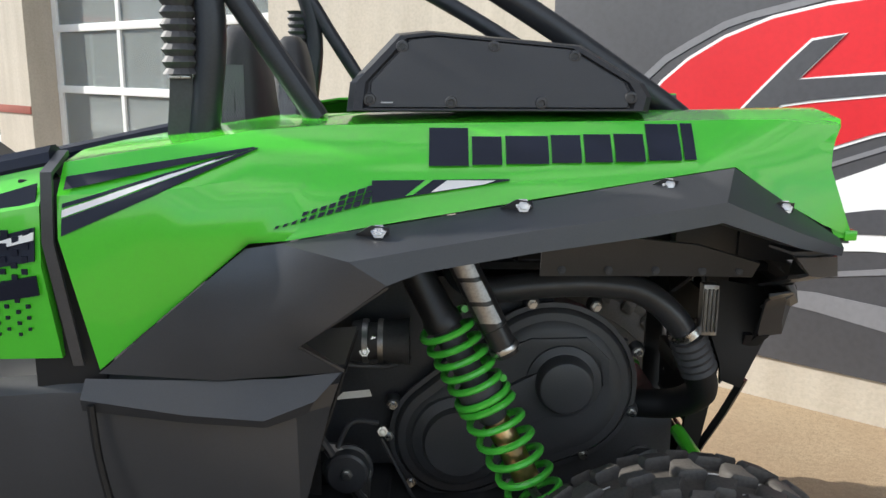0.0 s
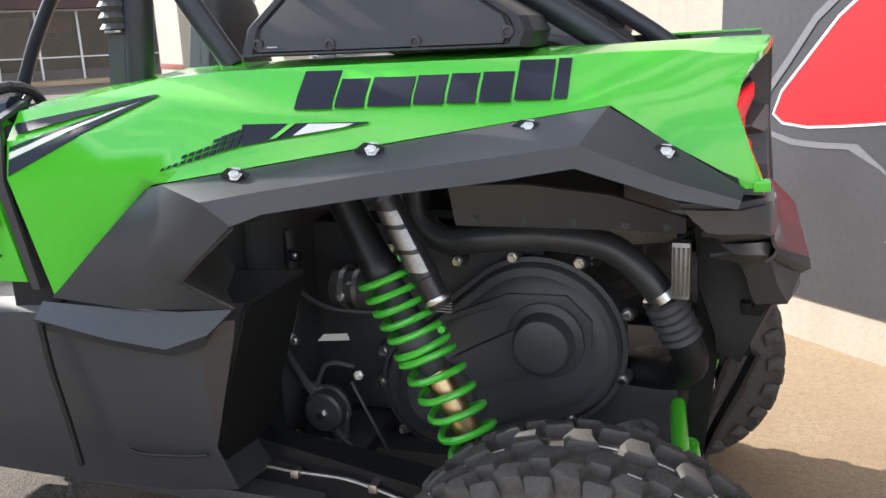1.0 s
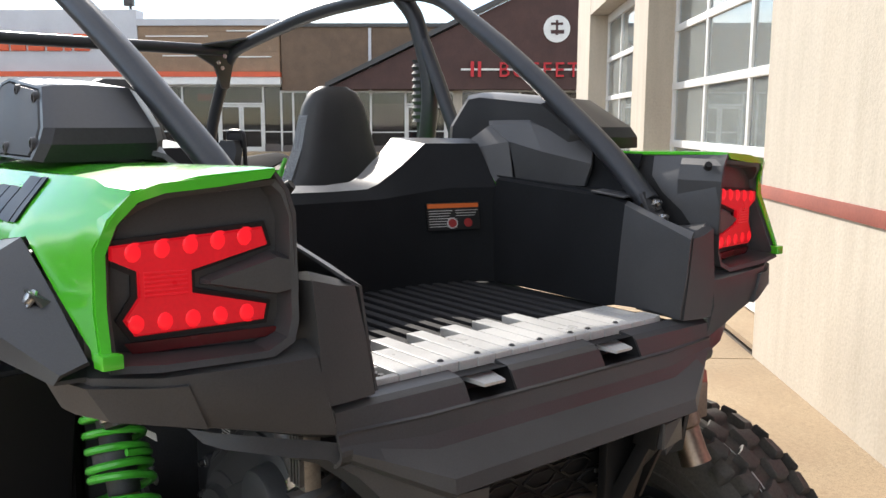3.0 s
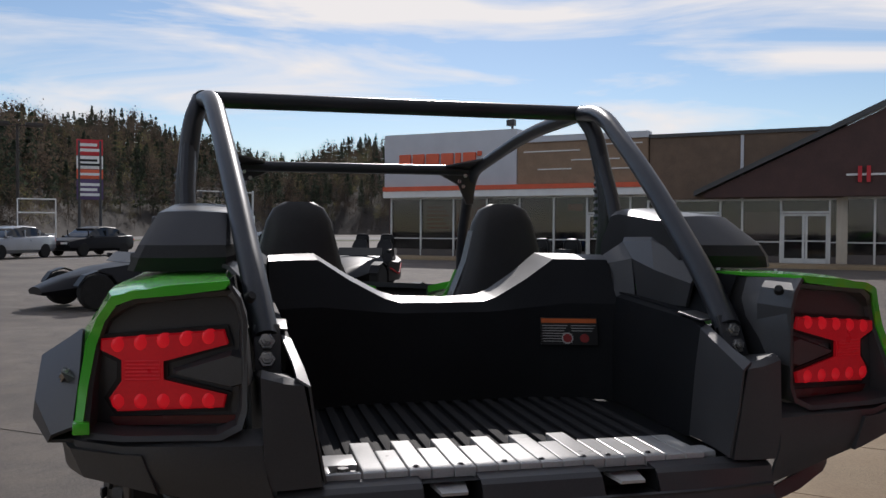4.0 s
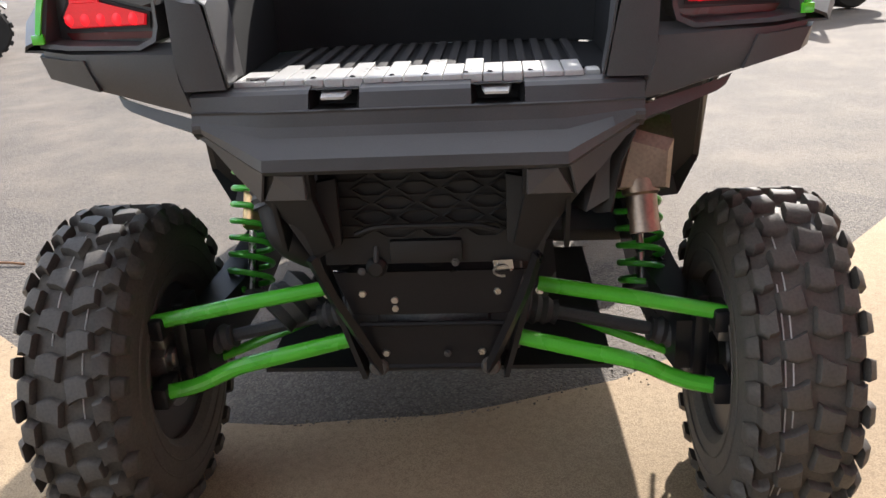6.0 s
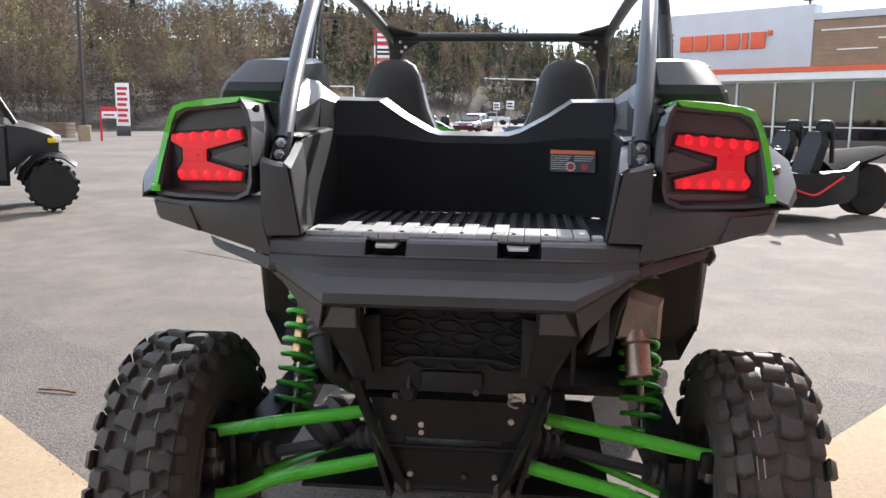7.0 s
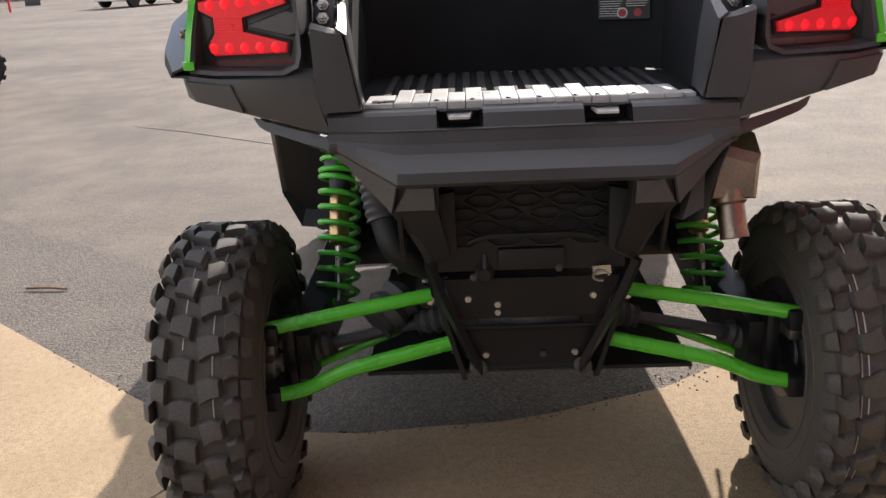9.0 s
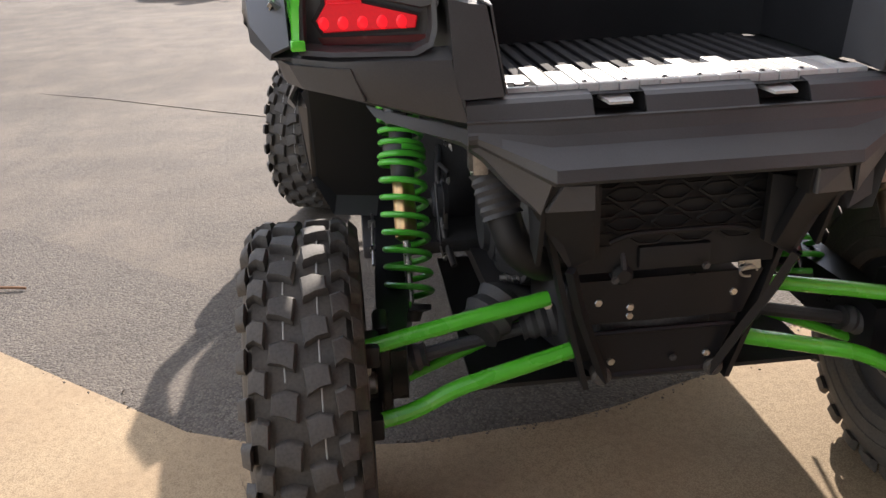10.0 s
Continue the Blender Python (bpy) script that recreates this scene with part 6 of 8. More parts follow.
def arm_lower(bm):
    return tube(bm, rounded([(-0.026, -0.178, 0.458), (-0.010, -0.32, 0.430), (0.006, -0.45, 0.405), (0.012, -0.535, 0.362), (0.020, -0.650, 0.344)], 0.09, 5), 0.0185, 12)


def arm_back(bm):
    tube(bm, [(-0.165, -0.222, 0.474), (-0.165, -0.60, 0.316)], 0.012, 10)
    return bm


both("radius_rod", arm_upper, "arm_green", veh, "bright green upper radius rod")
both("radius_rod", arm_lower, "arm_green", veh, "bright green bent lower radius rod")
both("toe_rod", arm_back, "arm_green", veh, "green rod behind the axle shaft")


def half_shaft(bm):
    tube(bm, [(-0.13, -0.15, 0.49), (-0.15, -0.60, 0.385)], 0.016, 10)
    for f0, f1 in ((0.06, 0.28), (0.76, 0.97)):
        p, q = Vector((-0.13, -0.15, 0.49)), Vector((-0.15, -0.60, 0.385))
        prof = []
        for i in range(9):
            prof.append((i / 8, (0.046 if i % 2 == 0 else 0.037) * (1 - 0.35 * (i / 8 if f0 < 0.5 else 1 - i / 8))))
        lathe(bm, p.lerp(q, f0), p.lerp(q, f1), prof, 16)
    return bm


both("half_shaft", half_shaft, "matte_black", veh, "black axle shaft with ribbed boots")


def trailing_arm(bm):
    # boxed arm from the cabin back to the hub
    rings = []
    for x, y, z, h, w in ((-1.02, -0.52, 0.50, 0.05, 0.03), (-0.75, -0.54, 0.47, 0.055, 0.035), (-0.42, -0.55, 0.42, 0.06, 0.045), (-0.20, -0.565, 0.40, 0.075, 0.035), (-0.08, -0.57, 0.40, 0.06, 0.03)):
        rings.append([(x, y - w, z - h), (x, y + w, z - h), (x, y + w, z + h), (x, y - w, z + h)])
    loft(bm, rings)
    # upright carrier and rod brackets
    box(bm, -0.16, -0.06, -0.610, -0.575, 0.29, 0.53, 0.012)
    box(bm, -0.05, 0.045, -0.640, -0.600, 0.318, 0.370, 0.008)
    box(bm, -0.07, 0.015, -0.632, -0.598, 0.475, 0.525, 0.008)
    return bm


both("trailing_arm", trailing_arm, "plate_black", veh, "black welded trailing arm")
both("brake_caliper", lambda bm: box(bm, -0.11, -0.03, -0.655, -0.618, 0.43, 0.50, 0.01), "alloy", veh, "bare metal brake caliper")
for x, y, z, w in ((0.036, -0.640, 0.345, (1, 0, 0)), (0.004, -0.640, 0.500, (1, 0, 0)), (-0.05, -0.235, 0.556, (1, 0, 0.1))):
    both("rod_bolt", lambda bm: bolt(bm, (x, y, z), w, 0.007, 0.008), "steel", veh)


def front_arm(bm):
    tube(bm, [(-2.45, -0.22, 0.52), (-2.62, -0.62, 0.44)], 0.018, 10)
    tube(bm, [(-2.88, -0.22, 0.52), (-2.70, -0.62, 0.44)], 0.018, 10)
    tube(bm, [(-2.45, -0.22, 0.42), (-2.64, -0.62, 0.33)], 0.018, 10)
    tube(bm, [(-2.88, -0.22, 0.42), (-2.68, -0.62, 0.33)], 0.018, 10)
    return bm


both("front_arm", front_arm, "arm_green", veh, "green front suspension arm")
both("front_spring", lambda bm: coil(bm, (-2.66, -0.46, 0.98), (-2.66, -0.55, 0.50), 0.05, 0.007, 9, 8, 16), "green_spring", veh, "bright green front coil spring")
both("front_damper", lambda bm: lathe(bm, (-2.66, -0.455, 1.02), (-2.66, -0.555, 0.46), [(0, 0.03), (0.5, 0.03), (0.55, 0.018), (1, 0.018)], 14), "satin_black", veh)
part("front_frame", loft(B(), [[(-3.0, -0.2, 0.45), (-3.0, 0.2, 0.45), (-3.0, 0.24, 0.95), (-3.0, -0.24, 0.95)], [(-2.3, -0.24, 0.40), (-2.3, 0.24, 0.40), (-2.3, 0.3, 1.05), (-2.3, -0.3, 1.05)]]), "matte_black", veh)

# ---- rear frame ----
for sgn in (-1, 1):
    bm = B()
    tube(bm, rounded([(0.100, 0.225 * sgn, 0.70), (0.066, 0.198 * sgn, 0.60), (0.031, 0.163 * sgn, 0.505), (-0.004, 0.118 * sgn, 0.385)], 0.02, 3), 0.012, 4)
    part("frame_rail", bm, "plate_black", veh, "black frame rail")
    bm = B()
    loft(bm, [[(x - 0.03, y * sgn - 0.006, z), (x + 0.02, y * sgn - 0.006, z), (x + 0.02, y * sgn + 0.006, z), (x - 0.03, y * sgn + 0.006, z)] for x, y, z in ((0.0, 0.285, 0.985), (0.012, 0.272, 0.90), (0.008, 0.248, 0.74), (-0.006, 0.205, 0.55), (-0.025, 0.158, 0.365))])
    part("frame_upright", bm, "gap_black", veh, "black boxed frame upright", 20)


def plate_ring(f):
    """Left and right edge of the rear plate at height f."""
    y = 0.118 + (f - 0.385) / 0.315 * 0.105
    return y


bm = B()
sheet(bm, [[(-0.018 + (z - 0.40) * 0.10, s * plate_ring(z), z) for s in (-1, -0.5, 0, 0.5, 1)] for z in (0.392, 0.44, 0.50)], 0.008)
part("skid_lip", bm, "plate_black", veh, "black steel rear plate")
bm = B()
sheet(bm, [[(-0.006 + (z - 0.40) * 0.08, s * plate_ring(z), z) for s in (-1, -0.5, 0, 0.5, 1)] for z in (0.535, 0.58, 0.635)], 0.008)
part("hitch_plate", bm, "plate_black", veh, "black steel hitch plate")
for z, x, r in ((0.505, 0.004, 0.006), (0.535, 0.006, 0.005), (0.392, -0.014, 0.008)):
    part("cross_rail", tube(B(), [(x, -plate_ring(z), z), (x, plate_ring(z), z)], r, 6), "plate_black", veh)
for y in (-0.125, 0.125):
    part("rubber_stop", lathe(B(), (-0.03, y, 0.395), (0.004, y, 0.395), [(0, 0.022), (0.8, 0.022), (1, 0.017)], 14), "rubber", veh)
for x, y, z in ((0.009, -0.144, 0.584), (0.009, 0.144, 0.585), (0.008, -0.076, 0.568), (0.006, -0.076, 0.547), (-0.012, -0.106, 0.430), (-0.012, 0.106, 0.431)):
    bm = B()
    lathe(bm, (x, y, z), (x + 0.011, y, z), [(0, 0.0125), (0.3, 0.0125), (0.31, 0.0095), (0.8, 0.009), (1, 0.0075)], 6)
    part("plate_bolt", bm, "steel", veh, "bright hexagon bolt", 10)
for x, y, z in ((0.0, 0.03, 0.43), (0.0, 0.0, 0.56), (0.075, -0.13, 0.66), (0.06, 0.06, 0.67)):
    bm = B()
    bolt(bm, (x, y, z), (1, 0, 0), 0.006, 0.006)
    part("small_bolt", bm, "satin_black", veh)
# side plates from the corner pads down to the rails
def side_plate(bm):
    return prism(bm, [(0.085, -0.305, 0.835), (0.085, -0.165, 0.86), (0.080, -0.165, 0.72), (0.092, -0.222, 0.690)], (-0.02, 0, 0), 0.003)


both("side_plate", side_plate, "gap_black", veh)
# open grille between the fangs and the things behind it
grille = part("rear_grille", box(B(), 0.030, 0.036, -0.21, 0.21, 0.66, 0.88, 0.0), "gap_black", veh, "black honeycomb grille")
for j in range(5):
    for i in range(4):
        y0 = -0.15 + i * 0.092 + (0.046 if j % 2 else 0.0)
        z0 = 0.855 - j * 0.030
        if abs(y0) > 0.175:
            continue
        bm = B()
        pts = [(0.044, y0 - 0.040, z0), (0.046, y0 - 0.018, z0 + 0.014), (0.046, y0 + 0.018, z0 + 0.014), (0.044, y0 + 0.040, z0), (0.046, y0 + 0.018, z0 - 0.014), (0.046, y0 - 0.018, z0 - 0.014)]
        tube(bm, pts + [pts[0]], 0.003, 5, False)
        part("grille_cell", bm, "gap_black", grille)
part("grille_bar", tube(B(), rounded([(0.062, -0.14, 0.735), (0.066, -0.10, 0.752), (0.066, 0.10, 0.752), (0.062, 0.15, 0.738)], 0.03, 3), 0.006, 8), "gap_black", grille)
part("winch_box", box(B(), -0.03, 0.05, -0.075, 0.075, 0.665, 0.715, 0.01), "gap_black", veh)
part("receiver", lathe(B(), (0.02, -0.105, 0.655), (0.055, -0.105, 0.655), [(0, 0.022), (0.7, 0.022), (1, 0.014)], 14), "gap_black", veh)
bm = B()
tube(bm, rounded([(0.03, -0.104, 0.70), (0.05, -0.104, 0.675), (0.045, -0.104, 0.64)], 0.02, 3), 0.006, 6)
part("hose", bm, "satin_black", veh)
bm = B()
tube(bm, [(0.05 + 0.0 * a, 0.155 + 0.018 * math.cos(a), 0.645 + 0.012 * math.sin(a)) for a in [k * 0.5 for k in range(11)]], 0.003, 6)
part("tow_loop", bm, "alloy", veh, "bare metal loop")
for z in (0.773, 0.746):
    part("frame_clip", box(B(), 0.040, 0.046, 0.180, 0.203, z - 0.007, z + 0.007, 0.001), "steel", veh, "bright metal clip in the frame")
part("loop_plate", prism(B(), [(0.040, 0.135, 0.662), (0.052, 0.175, 0.668), (0.052, 0.178, 0.650), (0.040, 0.140, 0.640)], (0.003, 0, 0.003)), "steel", veh, "bright metal plate under the loop")
part("gearbox", lathe(B(), (-0.13, -0.15, 0.49), (-0.13, 0.15, 0.49), [(0, 0.05), (0.1, 0.09), (0.5, 0.12), (0.9, 0.09), (1, 0.05)], 20), "gear_alloy", veh, "dull grey alloy gearbox")
part("rear_case", box(B(), -0.42, -0.05, -0.20, 0.20, 0.40, 0.60, 0.03), "matte_black", veh)



# unseen plate added to keep light off the ground under the rear
part("belly_plate", box(B(), -0.80, -0.06, -0.40, 0.40, 0.355, 0.365, 0.0), "gap_black", veh)
# ---- engine bay on the left ----
def hull_two(c1, r1, c2, r2, n=40):
    """Outline round two circles (x, z)."""
    pts = []
    for k in range(n):
        a = 2 * math.pi * k / n
        d = Vector((math.cos(a), math.sin(a)))
        p, q = Vector(c1) + d * r1, Vector(c2) + d * r2
        pts.append(p if p.dot(d) >= q.dot(d) else q)
    return pts


C1, C2 = (-0.365, 0.690), (-0.590, 0.560)


def cover_ring(grow, y):
    return [(p.x, y, p.y) for p in hull_two(C1, 0.192 + grow, C2, 0.150 + grow)]


cover = part("belt_cover", loft(B(), [cover_ring(0.0, -0.15), cover_ring(0.0, -0.245), cover_ring(-0.003, -0.252), cover_ring(-0.010, -0.259), cover_ring(-0.028, -0.262), cover_ring(-0.040, -0.270), cover_ring(-0.060, -0.274), cover_ring(-0.090, -0.275)]), "cover_black", veh, "matt black moulded belt drive cover", 24)
part("cover_flange", loft(B(), [cover_ring(0.012, -0.235), cover_ring(0.012, -0.247), cover_ring(0.001, -0.249), cover_ring(0.001, -0.235)], True, False), "cover_black", cover, "", 24)
part("cover_boss", lathe(B(), (-0.340, -0.268, 0.709), (-0.340, -0.325, 0.709), [(0, 0.092), (0.2, 0.088), (0.3, 0.070), (0.85, 0.064), (0.95, 0.060), (1.0, 0.052)], 32), "cover_black", cover, "", 30)
part("cover_boss", lathe(B(), (-0.585, -0.262, 0.560), (-0.585, -0.30, 0.560), [(0, 0.12), (0.4, 0.11), (0.6, 0.088), (1.0, 0.08)], 28), "cover_black", cover, "", 30)
bm = B()
prism(bm, [(-0.36, -0.268, 0.76), (-0.585, -0.262, 0.64), (-0.565, -0.262, 0.545), (-0.35, -0.268, 0.635)], (0, -0.024, 0), 0.01)
part("cover_web", bm, "cover_black", cover)
bm = B()
prism(bm, [(-0.41, -0.270, 0.80), (-0.30, -0.270, 0.805), (-0.255, -0.27, 0.76), (-0.25, -0.27, 0.70), (-0.235, -0.27, 0.70), (-0.235, -0.27, 0.765), (-0.29, -0.27, 0.818), (-0.42, -0.27, 0.815), (-0.56, -0.268, 0.755), (-0.555, -0.268, 0.742)], (0, -0.012, 0), 0.002)
part("cover_rib", bm, "cover_black", cover)
for x, z in ((-0.416, 0.891), (-0.267, 0.885), (-0.163, 0.775), (-0.171, 0.624), (-0.285, 0.515), (-0.545, 0.876), (-0.742, 0.640), (-0.752, 0.560), (-0.70, 0.44), (-0.46, 0.44)):
    bm = B()
    lathe(bm, (x, -0.225, z), (x, -0.252, z), [(0, 0.02), (0.8, 0.016), (1, 0.014)], 12)
    part("screw_boss", bm, "cover_black", cover)
    bm = B()
    lathe(bm, (x, -0.252, z), (x, -0.268, z), [(0, 0.0115), (0.3, 0.0115), (0.31, 0.0082), (1, 0.0075)], 6)
    part("screw", bm, "steel", cover, "bright cover screw", 10)

# label strips on the cover
for i in range(7):
    bm = B()
    box(bm, -0.595, -0.555, -0.2735, -0.2725, 0.800 - i * 0.007, 0.8025 - i * 0.007)
    part("text_bar", bm, "label_grey", cover)

part("engine_block", box(B(), -0.95, -0.35, -0.20, 0.25, 0.45, 0.95, 0.04), "matte_black", veh, "black engine block in the dim bay")
part("bay_roof", box(B(), -0.95, 0.02, -0.29, 0.29, 0.995, 1.006, 0.0), "matte_black", veh)
part("air_duct", tube(B(), rounded([(-0.605, -0.34, 1.06), (-0.60, -0.345, 0.985), (-0.54, -0.35, 0.945), (-0.42, -0.35, 0.962), (-0.30, -0.35, 0.968), (-0.19, -0.35, 0.955), (-0.125, -0.35, 0.905), (-0.085, -0.35, 0.855)], 0.07, 5), 0.030, 16), "satin_black", veh, "black air duct over the belt cover")
part("duct_clamp", lathe(B(), (-0.090, -0.35, 0.862), (-0.080, -0.35, 0.848), [(0, 0.039), (1, 0.039)], 20), "steel", veh, "steel hose clamp")
hz = []
for i in range(11):
    hz.append((i / 10, 0.044 if i % 2 == 0 else 0.039))
part("duct_hose", lathe(B(), (-0.083, -0.35, 0.852), (-0.045, -0.33, 0.765), hz, 18), "matte_black", veh, "ribbed black hose")
part("duct_elbow", tube(B(), rounded([(-0.047, -0.33, 0.77), (-0.02, -0.31, 0.70), (-0.06, -0.24, 0.64), (-0.16, -0.18, 0.62)], 0.06, 5), 0.036, 14), "gap_black", veh)
part("lower_boot", lathe(B(), (-0.18, -0.30, 0.53), (-0.12, -0.38, 0.47), [(0, 0.035), (0.2, 0.06), (0.4, 0.05), (0.6, 0.062), (0.8, 0.05), (1, 0.055)], 16), "matte_black", veh)
# guard strip under the flare with its rivets
guard = part("arch_guard", sheet(B(), [[(-0.44, -0.60, 1.115), (-0.30, -0.60, 1.12), (-0.15, -0.60, 1.105), (-0.03, -0.60, 1.07)], [(-0.44, -0.565, 1.035), (-0.30, -0.565, 1.036), (-0.15, -0.565, 1.037), (-0.03, -0.565, 1.035)]], 0.005), "black_plastic", veh, "black plastic strip under the flare")
for x in (-0.40, -0.31, -0.22, -0.13, -0.06):
    bm = B()
    bolt(bm, (x, -0.575, 1.05), (0, -1, 0.3), 0.006, 0.004)
    part("rivet", bm, "matte_black", guard)
part("arch_guard", sheet(B(), [[(-0.44, 0.60, 1.115), (-0.15, 0.60, 1.105), (-0.03, 0.60, 1.07)], [(-0.44, 0.565, 1.035), (-0.15, 0.565, 1.037), (-0.03, 0.565, 1.035)]], 0.005), "black_plastic", veh)
# regulator box on the rear upright
reg = part("regulator", box(B(), -0.065, -0.03, -0.39, -0.36, 0.86, 0.975, 0.004), "alloy", veh, "grey finned regulator box")
for i in range(4):
    bm = B()
    box(bm, -0.063 + i * 0.009, -0.059 + i * 0.009, -0.397, -0.389, 0.87, 0.965)
    part("fin", bm, "gear_alloy", reg)
# belt tensioner with its bracket
ten = part("engine_mount", lathe(B(), (-0.838, -0.36, 0.535), (-0.838, -0.405, 0.535), [(0, 0.055), (0.3, 0.058), (0.35, 0.050), (0.9, 0.048), (1, 0.042)], 24), "satin_black", veh, "round black engine mount on a bracket")
bm = B()
lathe(bm, (-0.838, -0.404, 0.535), (-0.838, -0.418, 0.535), [(0, 0.014), (0.4, 0.014), (0.41, 0.010), (1, 0.009)], 6)
part("mount_bolt", bm, "steel", ten)
bm = B()
prism(bm, [(-0.905, -0.365, 0.60), (-0.86, -0.365, 0.595), (-0.785, -0.365, 0.53), (-0.79, -0.365, 0.46), (-0.82, -0.365, 0.45)], (0, -0.012, 0), 0.003)
part("mount_bracket", bm, "alloy", ten)
for x, z in ((-0.895, 0.592), (-0.805, 0.462)):
    bm = B()
    bolt(bm, (x, -0.377, z), (0, -1, 0), 0.009, 0.01)
    part("bracket_bolt", bm, "steel", ten)
for x, z in ((-1.00, 0.62), (-0.97, 0.57), (-1.04, 0.50), (-0.93, 0.455), (-0.80, 0.425), (-0.90, 0.90), (-0.95, 0.83), (-0.66, 0.93), (-0.885, 0.50), (-1.01, 0.90)):
    bm = B()
    bolt(bm, (x, -0.362, z), (0, -1, 0), 0.006, 0.008)
    part("bay_screw", bm, "steel", veh)
    bm = B()
    box(bm, x - 0.016, x + 0.016, -0.362, -0.352, z - 0.013, z + 0.013, 0.003)
    part("bay_clip", bm, "plate_black", veh)
for pts in ([(-1.03, -0.41, 0.81), (-0.97, -0.41, 0.79), (-0.91, -0.40, 0.775)], [(-0.99, -0.40, 0.66), (-0.985, -0.41, 0.60), (-0.99, -0.40, 0.56)], [(-0.84, -0.40, 0.47), (-0.78, -0.40, 0.455), (-0.73, -0.39, 0.40)]):
    part("bay_cable", tube(B(), rounded(pts, 0.03, 3), 0.0035, 6), "alloy", veh)
# frame tubes, cables and clips in the bay
for pts, r, m in (([(-0.99, -0.36, 0.73), (-0.895, -0.38, 0.61), (-0.80, -0.38, 0.45), (-0.70, -0.36, 0.38)], 0.010, "satin_black"),
                  ([(-1.10, -0.36, 0.345), (-0.92, -0.36, 0.352), (-0.77, -0.36, 0.368)], 0.007, "alloy"),
                  ([(-1.02, -0.46, 0.99), (-1.0, -0.46, 0.60), (-1.0, -0.46, 0.40)], 0.016, "satin_black"),
                  ([(-0.93, -0.33, 0.95), (-0.925, -0.33, 0.78), (-0.95, -0.34, 0.68)], 0.012, "matte_black"),
                  ([(-0.96, -0.32, 0.84), (-0.86, -0.34, 0.77), (-0.74, -0.32, 0.76), (-0.70, -0.28, 0.77)], 0.006, "matte_black"),
                  ([(-0.86, -0.38, 0.59), (-0.83, -0.385, 0.66), (-0.77, -0.36, 0.64)], 0.006, "matte_black"),
                  ([(-0.76, -0.40, 0.62), (-0.68, -0.40, 0.46)], 0.004, "satin_black"),
                  ([(-1.18, -0.42, 0.42), (-1.18, -0.42, 0.33)], 0.008, "steel"),
                  ([(0.02, -0.20, 0.99), (-0.10, -0.28, 0.93)], 0.004, "satin_black")):
    part("cable" if r < 0.007 else "frame_tube", tube(B(), rounded(pts, 0.05, 4) if len(pts) > 2 else pts, r, 8), m, veh)
for x, y, z in ((-0.98, -0.372, 0.350), (-0.84, -0.372, 0.362), (-0.785, -0.375, 0.368), (-1.16, -0.42, 0.44), (-0.93, -0.345, 0.685), (-0.80, -0.345, 0.805), (-0.78, -0.33, 0.83), (-0.95, -0.35, 0.86), (-1.17, -0.43, 0.345), (-0.76, -0.36, 0.62)):
    bm = B()
    bolt(bm, (x, y, z), (0.1, -1, 0.2), 0.008, 0.008)
    part("clip", bm, "steel", veh, "", 10)
bm = B()
lathe(bm, (-0.95, -0.34, 0.71), (-0.945, -0.34, 0.68), [(0, 0.014), (0.5, 0.015), (1, 0.014)], 10)
part("hose_tag", bm, "decal_white", veh)
# brake line clipped along the trailing arm, tag and grooves
part("brake_line", tube(B(), rounded([(-0.955, -0.575, 0.51), (-0.91, -0.585, 0.492), (-0.81, -0.587, 0.488), (-0.70, -0.590, 0.492), (-0.63, -0.592, 0.480), (-0.56, -0.594, 0.462)], 0.03, 3), 0.0045, 8), "alloy", veh, "bright metal brake line on the trailing arm")
for x, z in ((-0.81, 0.488), (-0.63, 0.480)):
    part("line_clip", box(B(), x - 0.010, x + 0.010, -0.600, -0.578, z - 0.010, z + 0.010, 0.003), "steel", veh)
part("arm_post", tube(B(), [(-0.974, -0.590, 0.562), (-0.983, -0.590, 0.473)], 0.007, 8), "satin_black", veh)
part("arm_post_nut", lathe(B(), (-0.982, -0.590, 0.488), (-0.984, -0.590, 0.470), [(0, 0.012), (1, 0.012)], 6), "steel", veh)
part("bay_tag", prism(B(), [(-0.868, -0.345, 0.690), (-0.784, -0.345, 0.699), (-0.790, -0.345, 0.715), (-0.850, -0.345, 0.708)], (0, -0.002, 0)), "decal_white", veh, "white paper tag in the engine bay")
both("rocker_groove", lambda bm: tube(bm, rounded([(-1.095, -0.752, 0.588), (-1.06, -0.754, 0.582), (-0.95, -0.754, 0.592), (-0.905, -0.752, 0.600)], 0.02, 3), 0.004, 6), "gap_black", veh)
intake = part("intake_boot", lathe(B(), (-0.83, -0.30, 0.815), (-0.70, -0.30, 0.815), [(0, 0.045), (0.2, 0.05), (0.3, 0.042), (0.45, 0.042), (0.5, 0.05), (0.7, 0.05), (1, 0.055)], 20), "matte_black", veh, "black intake boot")
for x in (-0.80, -0.765):
    bm = B()
    lathe(bm, (x - 0.006, -0.30, 0.815), (x + 0.006, -0.30, 0.815), [(0, 0.051), (1, 0.051)], 20)
    part("boot_clamp", bm, "alloy", intake)

# ---- exhaust on the right ----
ex = part("muffler", loft(B(), [[(-0.30, 0.30, 0.80), (-0.30, 0.46, 0.80), (-0.30, 0.46, 0.96), (-0.30, 0.30, 0.96)], [(0.02, 0.33, 0.83), (0.02, 0.50, 0.83), (0.02, 0.50, 0.965), (0.02, 0.36, 0.975)], [(0.075, 0.385, 0.835), (0.075, 0.495, 0.835), (0.07, 0.50, 0.93), (0.06, 0.41, 0.955)], [(0.086, 0.400, 0.842), (0.086, 0.485, 0.842), (0.082, 0.488, 0.91), (0.078, 0.42, 0.93)]]), "exhaust", veh, "bronze tinted exhaust muffler", 25)
bm = B()
